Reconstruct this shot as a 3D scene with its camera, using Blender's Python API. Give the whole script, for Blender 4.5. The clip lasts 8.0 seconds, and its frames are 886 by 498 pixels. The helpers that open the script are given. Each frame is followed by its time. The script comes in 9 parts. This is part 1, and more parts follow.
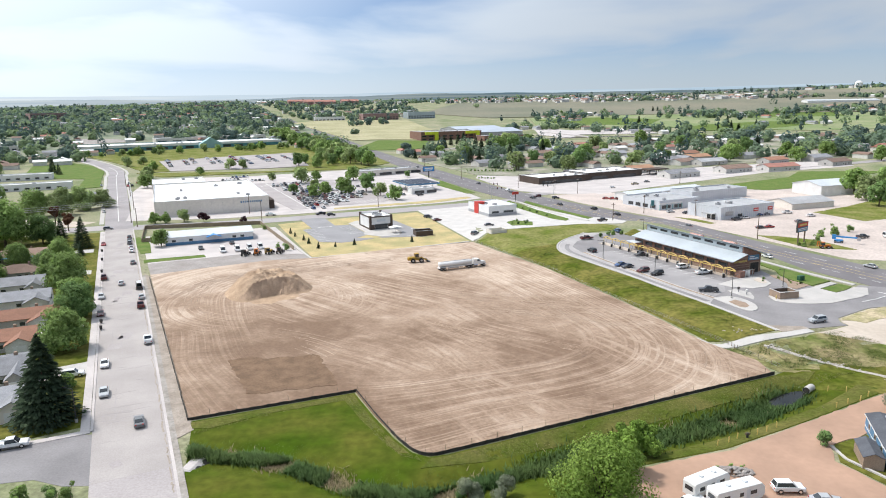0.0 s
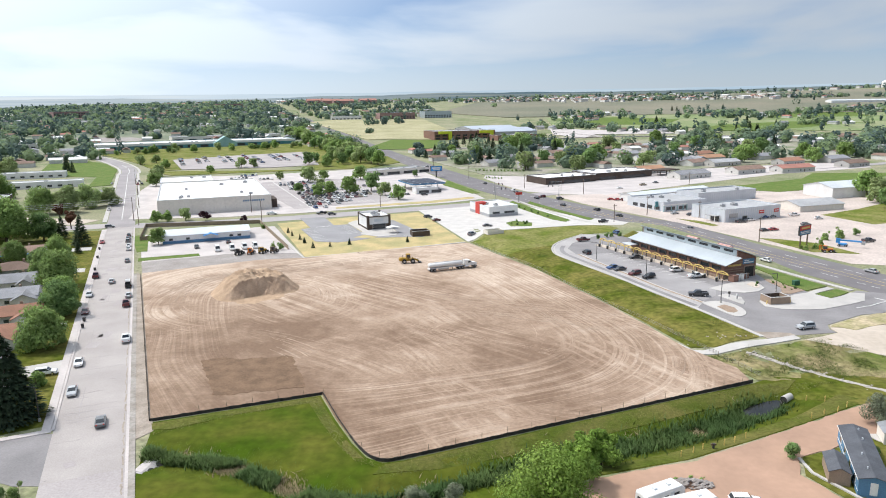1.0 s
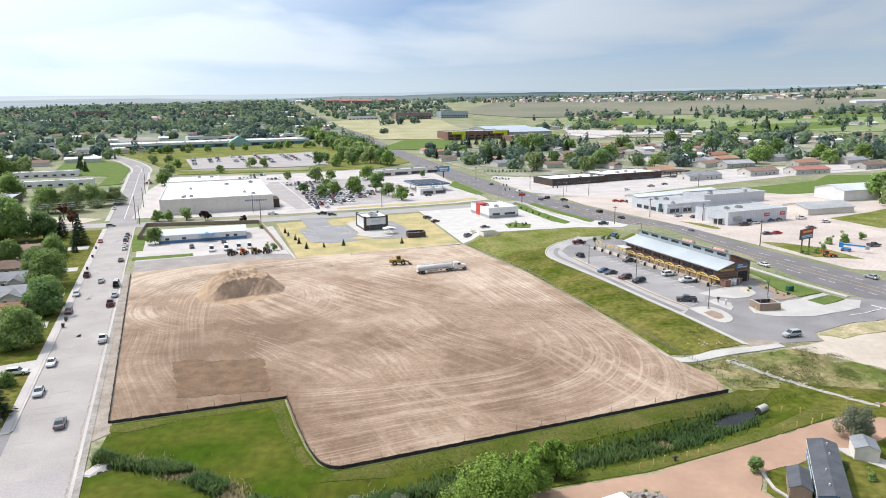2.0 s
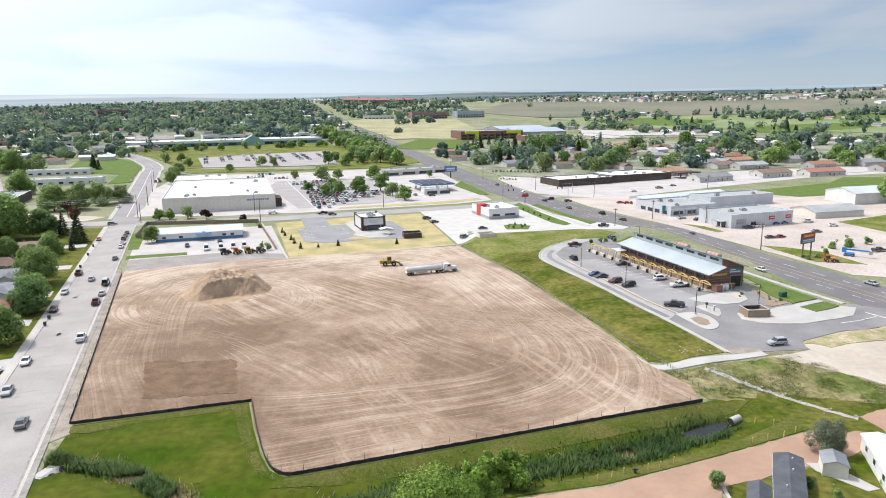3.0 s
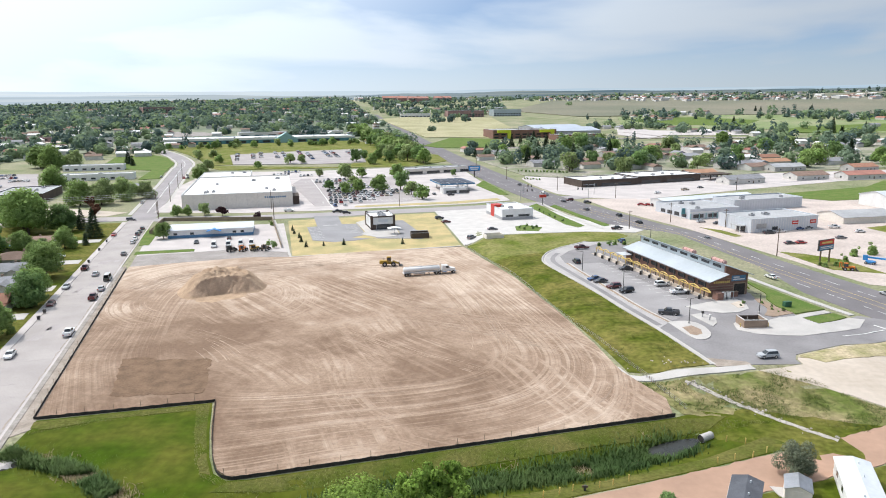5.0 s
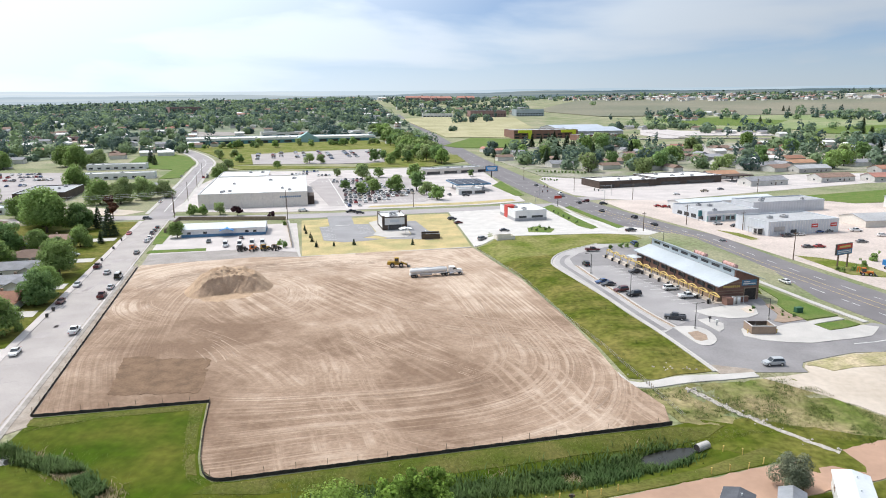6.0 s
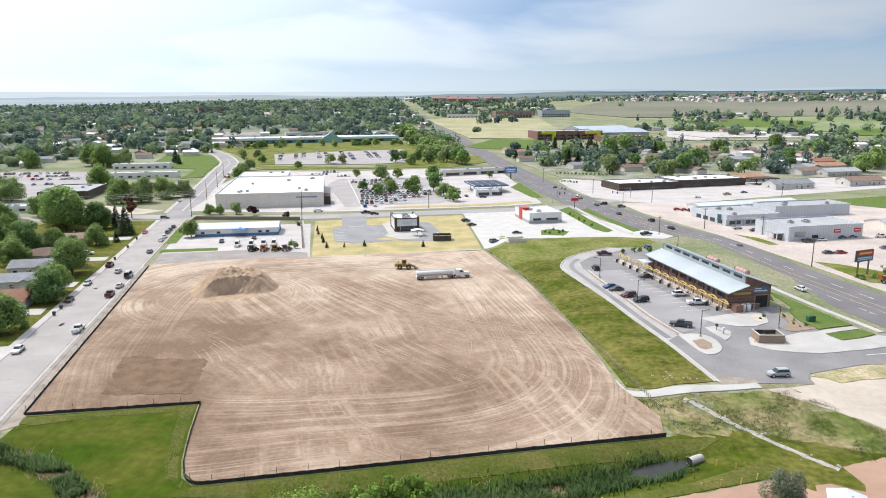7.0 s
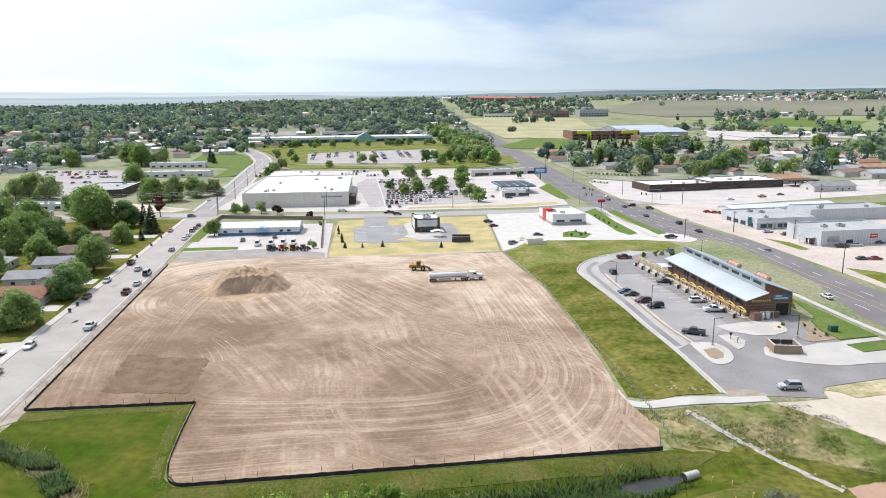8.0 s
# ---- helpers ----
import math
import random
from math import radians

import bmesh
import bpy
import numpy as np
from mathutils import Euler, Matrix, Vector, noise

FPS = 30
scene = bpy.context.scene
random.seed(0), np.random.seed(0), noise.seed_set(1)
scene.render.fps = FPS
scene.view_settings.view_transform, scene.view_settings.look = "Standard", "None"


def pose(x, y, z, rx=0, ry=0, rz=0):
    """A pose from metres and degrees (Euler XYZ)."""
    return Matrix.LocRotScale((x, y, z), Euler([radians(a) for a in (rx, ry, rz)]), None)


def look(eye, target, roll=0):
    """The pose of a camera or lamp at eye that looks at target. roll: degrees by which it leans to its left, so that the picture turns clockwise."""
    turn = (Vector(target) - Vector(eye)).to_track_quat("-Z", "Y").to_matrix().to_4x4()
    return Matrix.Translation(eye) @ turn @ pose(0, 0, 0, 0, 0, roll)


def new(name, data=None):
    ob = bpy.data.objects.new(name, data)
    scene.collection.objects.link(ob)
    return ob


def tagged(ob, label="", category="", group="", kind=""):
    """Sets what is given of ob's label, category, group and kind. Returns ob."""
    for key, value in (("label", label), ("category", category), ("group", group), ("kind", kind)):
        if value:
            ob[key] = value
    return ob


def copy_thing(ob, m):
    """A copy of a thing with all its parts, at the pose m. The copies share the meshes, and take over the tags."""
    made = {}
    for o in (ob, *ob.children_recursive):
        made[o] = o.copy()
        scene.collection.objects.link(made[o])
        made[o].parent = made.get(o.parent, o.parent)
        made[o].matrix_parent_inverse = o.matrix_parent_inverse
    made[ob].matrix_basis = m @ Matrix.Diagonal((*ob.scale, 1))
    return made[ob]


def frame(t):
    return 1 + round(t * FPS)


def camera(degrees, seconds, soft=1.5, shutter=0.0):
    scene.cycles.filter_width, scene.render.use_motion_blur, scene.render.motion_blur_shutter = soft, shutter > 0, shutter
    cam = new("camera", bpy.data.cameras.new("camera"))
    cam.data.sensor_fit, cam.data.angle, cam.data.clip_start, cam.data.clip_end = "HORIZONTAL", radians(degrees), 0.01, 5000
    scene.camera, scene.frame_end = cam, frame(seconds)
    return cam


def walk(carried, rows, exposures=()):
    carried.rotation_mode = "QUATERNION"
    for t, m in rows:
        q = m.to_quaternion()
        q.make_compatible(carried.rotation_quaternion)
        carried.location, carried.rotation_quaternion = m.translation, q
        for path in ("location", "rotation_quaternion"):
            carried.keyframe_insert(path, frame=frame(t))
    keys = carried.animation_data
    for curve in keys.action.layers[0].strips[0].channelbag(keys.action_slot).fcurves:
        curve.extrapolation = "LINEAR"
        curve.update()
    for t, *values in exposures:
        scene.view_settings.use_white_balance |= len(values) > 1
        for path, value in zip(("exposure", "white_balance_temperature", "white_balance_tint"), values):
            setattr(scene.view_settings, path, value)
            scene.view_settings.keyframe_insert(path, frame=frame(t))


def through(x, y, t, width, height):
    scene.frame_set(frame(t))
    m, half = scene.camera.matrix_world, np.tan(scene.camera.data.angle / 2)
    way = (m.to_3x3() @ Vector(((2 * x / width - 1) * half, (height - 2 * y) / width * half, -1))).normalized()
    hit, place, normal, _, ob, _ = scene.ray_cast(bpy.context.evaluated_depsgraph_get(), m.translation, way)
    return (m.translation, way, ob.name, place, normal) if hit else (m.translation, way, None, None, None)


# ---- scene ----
cam = camera(66.6, 8.0, soft=1.0)
PATH = [
    (0, (-14.531, -2.68, 58.266), (-14.342, -0.732, 57.851), -0.9),
    (0.5, (-9.198, -2.105, 58.236), (-9.039, -0.155, 57.821), -0.8),
    (1, (-3.717, -1.412, 58.226), (-3.587, 0.54, 57.81), -0.8),
    (1.5, (1.857, -0.521, 58.207), (1.957, 1.433, 57.792), -0.8),
    (3, (17.984, 2.795, 58.3), (17.997, 4.751, 57.884), -0.6),
    (3.5, (22.554, 3.789, 58.35), (22.539, 5.745, 57.933), -0.5),
    (4, (26.439, 4.691, 58.401), (26.395, 6.647, 57.983), -0.4),
    (4.5, (29.803, 5.537, 58.463), (29.728, 7.491, 58.044), -0.4),
    (6, (38.433, 8.152, 58.73), (38.256, 10.099, 58.31), -0.4),
    (6.5, (41.544, 9.382, 58.813), (41.328, 11.326, 58.395), -0.4),
    (7, (45.08, 10.934, 58.916), (44.824, 12.873, 58.498), -0.3),
    (7.5, (49.029, 12.81, 59.006), (48.728, 14.743, 58.588), -0.3),
    (8, (53.233, 14.839, 59.092), (52.864, 16.76, 58.673), -0.4),
]
walk(cam, [(t, look(eye, to, roll)) for t, eye, to, roll in PATH], exposures=((0, 0.36), (8, 0.36)))

# ---- light ----
SUN_AZ, SUN_EL = radians(-62), radians(55)      # azimuth from +y towards +x
world = bpy.data.worlds.new("sky")
scene.world = world
world.use_nodes = True
wn, wl = world.node_tree.nodes, world.node_tree.links
wn.clear()


def wnode(kind, **values):
    n = wn.new(kind)
    for k, v in values.items():
        n.inputs[k].default_value = v
    return n


sky = wn.new("ShaderNodeTexSky")
sky.sky_type, sky.sun_disc = "NISHITA", False
sky.sun_elevation, sky.sun_rotation = SUN_EL, SUN_AZ
sky.air_density, sky.dust_density, sky.ozone_density, sky.altitude = 1.0, 0.4, 2.2, 1800
coord = wn.new("ShaderNodeTexCoord")
stretch = wn.new("ShaderNodeMapping")
stretch.inputs["Scale"].default_value = (1.5, 1.5, 7.5)
stretch.inputs["Location"].default_value = (3.1, 1.7, 0.4)
stretch.inputs["Rotation"].default_value = (0.05, 0.04, 0.3)
wl.new(coord.outputs["Generated"], stretch.inputs["Vector"])
cloud = wnode("ShaderNodeTexNoise", Scale=1.35, Detail=6.0, Roughness=0.47, Distortion=0.3)
wl.new(stretch.outputs[0], cloud.inputs["Vector"])
cover = wn.new("ShaderNodeMapRange")
cover.interpolation_type = "SMOOTHSTEP"
for k, v in (("From Min", 0.38), ("From Max", 0.64), ("To Min", 0.12), ("To Max", 0.95)):
    cover.inputs[k].default_value = v
wl.new(cloud.outputs["Fac"], cover.inputs["Value"])
dim = wnode("ShaderNodeBackground", Strength=0.062)
clear_blue = wn.new("ShaderNodeVectorMath")
clear_blue.operation = "MULTIPLY"
clear_blue.inputs[1].default_value = (0.72, 0.98, 1.28)
wl.new(sky.outputs[0], clear_blue.inputs[0]), wl.new(clear_blue.outputs[0], dim.inputs["Color"])
veil = wnode("ShaderNodeBackground", Color=(0.782, 0.875, 0.985, 1), Strength=0.74)
# thin cloud glows more towards the sun
near_sun = wn.new("ShaderNodeVectorMath")
near_sun.operation = "DOT_PRODUCT"
near_sun.inputs[1].default_value = (math.sin(SUN_AZ) * math.cos(SUN_EL), math.cos(SUN_AZ) * math.cos(SUN_EL), math.sin(SUN_EL))
wl.new(coord.outputs["Generated"], near_sun.inputs[0])
glow = wn.new("ShaderNodeMapRange")
glow.interpolation_type = "SMOOTHSTEP"
for k, v in (("From Min", 0.0), ("From Max", 1.0), ("To Min", 0.52), ("To Max", 1.38)):
    glow.inputs[k].default_value = v
wl.new(near_sun.outputs["Value"], glow.inputs["Value"])
wl.new(glow.outputs[0], veil.inputs["Strength"])
mixed = wn.new("ShaderNodeMixShader")
# haze low over the land, thicker than the cloud higher up
parts = wn.new("ShaderNodeSeparateXYZ")
wl.new(coord.outputs["Generated"], parts.inputs[0])
low = wn.new("ShaderNodeMapRange")
low.interpolation_type = "SMOOTHSTEP"
for k, v in (("From Min", 0.0), ("From Max", 0.16), ("To Min", 0.85), ("To Max", 0.0)):
    low.inputs[k].default_value = v
wl.new(parts.outputs["Z"], low.inputs["Value"])
thick = wn.new("ShaderNodeMath")
thick.operation = "MAXIMUM"
wl.new(cover.outputs[0], thick.inputs[0]), wl.new(low.outputs[0], thick.inputs[1])
bright = wn.new("ShaderNodeMapRange")
bright.interpolation_type = "SMOOTHSTEP"
for k, v in (("From Min", 0.22), ("From Max", 0.62), ("To Min", 0.0), ("To Max", 0.9)):
    bright.inputs[k].default_value = v
wl.new(near_sun.outputs["Value"], bright.inputs["Value"])
milky = wn.new("ShaderNodeMath")
milky.operation = "MAXIMUM"
wl.new(thick.outputs[0], milky.inputs[0]), wl.new(bright.outputs[0], milky.inputs[1])
wl.new(milky.outputs[0], mixed.inputs[0])
wl.new(dim.outputs[0], mixed.inputs[1])
wl.new(veil.outputs[0], mixed.inputs[2])
wl.new(mixed.outputs[0], wn.new("ShaderNodeOutputWorld").inputs["Surface"])

sun = new("sun", bpy.data.lights.new("sun", "SUN"))
sun.data.energy, sun.data.angle, sun.data.color = 2.85, radians(5.0), (1.0, 0.955, 0.90)
to_sun = Vector((math.sin(SUN_AZ) * math.cos(SUN_EL), math.cos(SUN_AZ) * math.cos(SUN_EL), math.sin(SUN_EL)))
sun.matrix_world = look(to_sun * 300, (0, 0, 0))


# ---- materials ----
def mat(name, a, b=None, scale=0.5, rough=0.85, metal=0.0, bump=0.0, fine=12.0, grain=0.12, vary=0.0, island=0.0, spec=0.3):
    """A surface that wanders between two colours at one scale, with grain at a finer one."""
    m = bpy.data.materials.new(name)
    m.use_nodes = True
    n, l = m.node_tree.nodes, m.node_tree.links
    p = n["Principled BSDF"]
    p.inputs["Roughness"].default_value, p.inputs["Metallic"].default_value = rough, metal
    p.inputs["Specular IOR Level"].default_value = spec
    b = b or tuple(c * 0.8 for c in a)
    geo = n.new("ShaderNodeNewGeometry")
    big, small = n.new("ShaderNodeTexNoise"), n.new("ShaderNodeTexNoise")
    for t, s, d in ((big, scale, 5), (small, scale * fine, 3)):
        t.inputs["Scale"].default_value, t.inputs["Detail"].default_value = s, d
        l.new(geo.outputs["Position"], t.inputs["Vector"])
    r = n.new("ShaderNodeMapRange")
    r.inputs["From Min"].default_value, r.inputs["From Max"].default_value = 0.35, 0.65
    l.new(big.outputs["Fac"], r.inputs["Value"])
    mix = n.new("ShaderNodeMix")
    mix.data_type = "RGBA"
    mix.inputs["A"].default_value, mix.inputs["B"].default_value = (*a, 1), (*b, 1)
    l.new(r.outputs[0], mix.inputs["Factor"])
    g = n.new("ShaderNodeMapRange")
    g.inputs["From Min"].default_value, g.inputs["From Max"].default_value = 0.3, 0.7
    g.inputs["To Min"].default_value, g.inputs["To Max"].default_value = 1 - grain, 1 + grain
    l.new(small.outputs["Fac"], g.inputs["Value"])
    value = g.outputs[0]
    for amount, source in ((vary, "info"), (island, "island")):
        if amount:
            src = n.new("ShaderNodeObjectInfo").outputs["Random"] if source == "info" else geo.outputs["Random Per Island"]
            v = n.new("ShaderNodeMapRange")
            v.inputs["To Min"].default_value, v.inputs["To Max"].default_value = 1 - amount, 1 + amount
            l.new(src, v.inputs["Value"])
            mul = n.new("ShaderNodeMath")
            mul.operation = "MULTIPLY"
            l.new(value, mul.inputs[0]), l.new(v.outputs[0], mul.inputs[1])
            value = mul.outputs[0]
    scaled = n.new("ShaderNodeVectorMath")
    scaled.operation = "SCALE"
    l.new(mix.outputs["Result"], scaled.inputs[0]), l.new(value, scaled.inputs["Scale"])
    l.new(scaled.outputs[0], p.inputs["Base Color"])
    if bump:
        bn = n.new("ShaderNodeBump")
        bn.inputs["Strength"].default_value, bn.inputs["Distance"].default_value = min(1, bump), 0.15
        l.new(small.outputs["Fac"], bn.inputs["Height"])
        l.new(bn.outputs[0], p.inputs["Normal"])
    return m


def leaf_mat(name, a, b, vary=0.35, island=0.35, through=0.4):
    m = mat(name, a, b, 0.06, 0.75, grain=0.2, vary=vary, island=island, spec=0.15)
    n, l = m.node_tree.nodes, m.node_tree.links
    p = n["Principled BSDF"]
    t = n.new("ShaderNodeBsdfTranslucent")
    l.new(p.inputs["Base Color"].links[0].from_socket, t.inputs["Color"])
    mx = n.new("ShaderNodeMixShader")
    mx.inputs[0].default_value = through
    l.new(p.outputs[0], mx.inputs[1]), l.new(t.outputs[0], mx.inputs[2])
    l.new(mx.outputs[0], n["Material Output"].inputs["Surface"])
    return m


def ribbed(m, per_metre, depth=0.5):
    """Upright ribs for sheet metal walls, running along both level axes."""
    n, l = m.node_tree.nodes, m.node_tree.links
    geo = n.new("ShaderNodeTexCoord")
    w = n.new("ShaderNodeTexWave")
    w.wave_type, w.bands_direction = "BANDS", "DIAGONAL"
    w.inputs["Scale"].default_value = per_metre * 0.3
    flat = n.new("ShaderNodeVectorMath")
    flat.operation = "MULTIPLY"
    flat.inputs[1].default_value = (1, 1, 0)
    l.new(geo.outputs["Object"], flat.inputs[0]), l.new(flat.outputs[0], w.inputs["Vector"])
    b = n.new("ShaderNodeBump")
    b.inputs["Strength"].default_value, b.inputs["Distance"].default_value = depth, 0.1
    l.new(w.outputs["Fac"], b.inputs["Height"])
    l.new(b.outputs[0], n["Principled BSDF"].inputs["Normal"])
    return m


def haze_glow_mat(name, west, east):
    """Glowing far land with haze painted in: level streaks of field and wood, paler towards the west."""
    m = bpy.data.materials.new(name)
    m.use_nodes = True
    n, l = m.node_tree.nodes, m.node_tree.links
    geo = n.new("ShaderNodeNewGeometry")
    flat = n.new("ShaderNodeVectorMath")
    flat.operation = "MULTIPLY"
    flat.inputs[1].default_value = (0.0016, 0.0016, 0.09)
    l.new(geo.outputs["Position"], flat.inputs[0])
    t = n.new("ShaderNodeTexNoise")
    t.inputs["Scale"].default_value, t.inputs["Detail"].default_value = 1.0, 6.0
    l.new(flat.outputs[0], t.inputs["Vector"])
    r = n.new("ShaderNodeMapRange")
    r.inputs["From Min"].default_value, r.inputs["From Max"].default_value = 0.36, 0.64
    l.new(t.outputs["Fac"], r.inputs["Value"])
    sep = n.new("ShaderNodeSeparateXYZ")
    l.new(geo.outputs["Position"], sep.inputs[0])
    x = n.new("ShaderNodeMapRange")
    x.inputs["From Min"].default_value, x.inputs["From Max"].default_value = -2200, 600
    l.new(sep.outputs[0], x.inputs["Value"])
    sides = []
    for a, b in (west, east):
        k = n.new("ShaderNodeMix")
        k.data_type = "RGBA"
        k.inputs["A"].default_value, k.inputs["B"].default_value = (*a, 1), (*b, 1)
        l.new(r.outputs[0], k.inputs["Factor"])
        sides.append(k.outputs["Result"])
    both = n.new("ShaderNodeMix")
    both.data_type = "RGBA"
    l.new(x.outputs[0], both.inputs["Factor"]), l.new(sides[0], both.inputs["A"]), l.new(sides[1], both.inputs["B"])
    # emission only: the hills glow by themselves in their haze colours
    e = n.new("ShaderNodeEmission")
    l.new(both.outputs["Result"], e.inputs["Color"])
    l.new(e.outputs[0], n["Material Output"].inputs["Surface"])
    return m


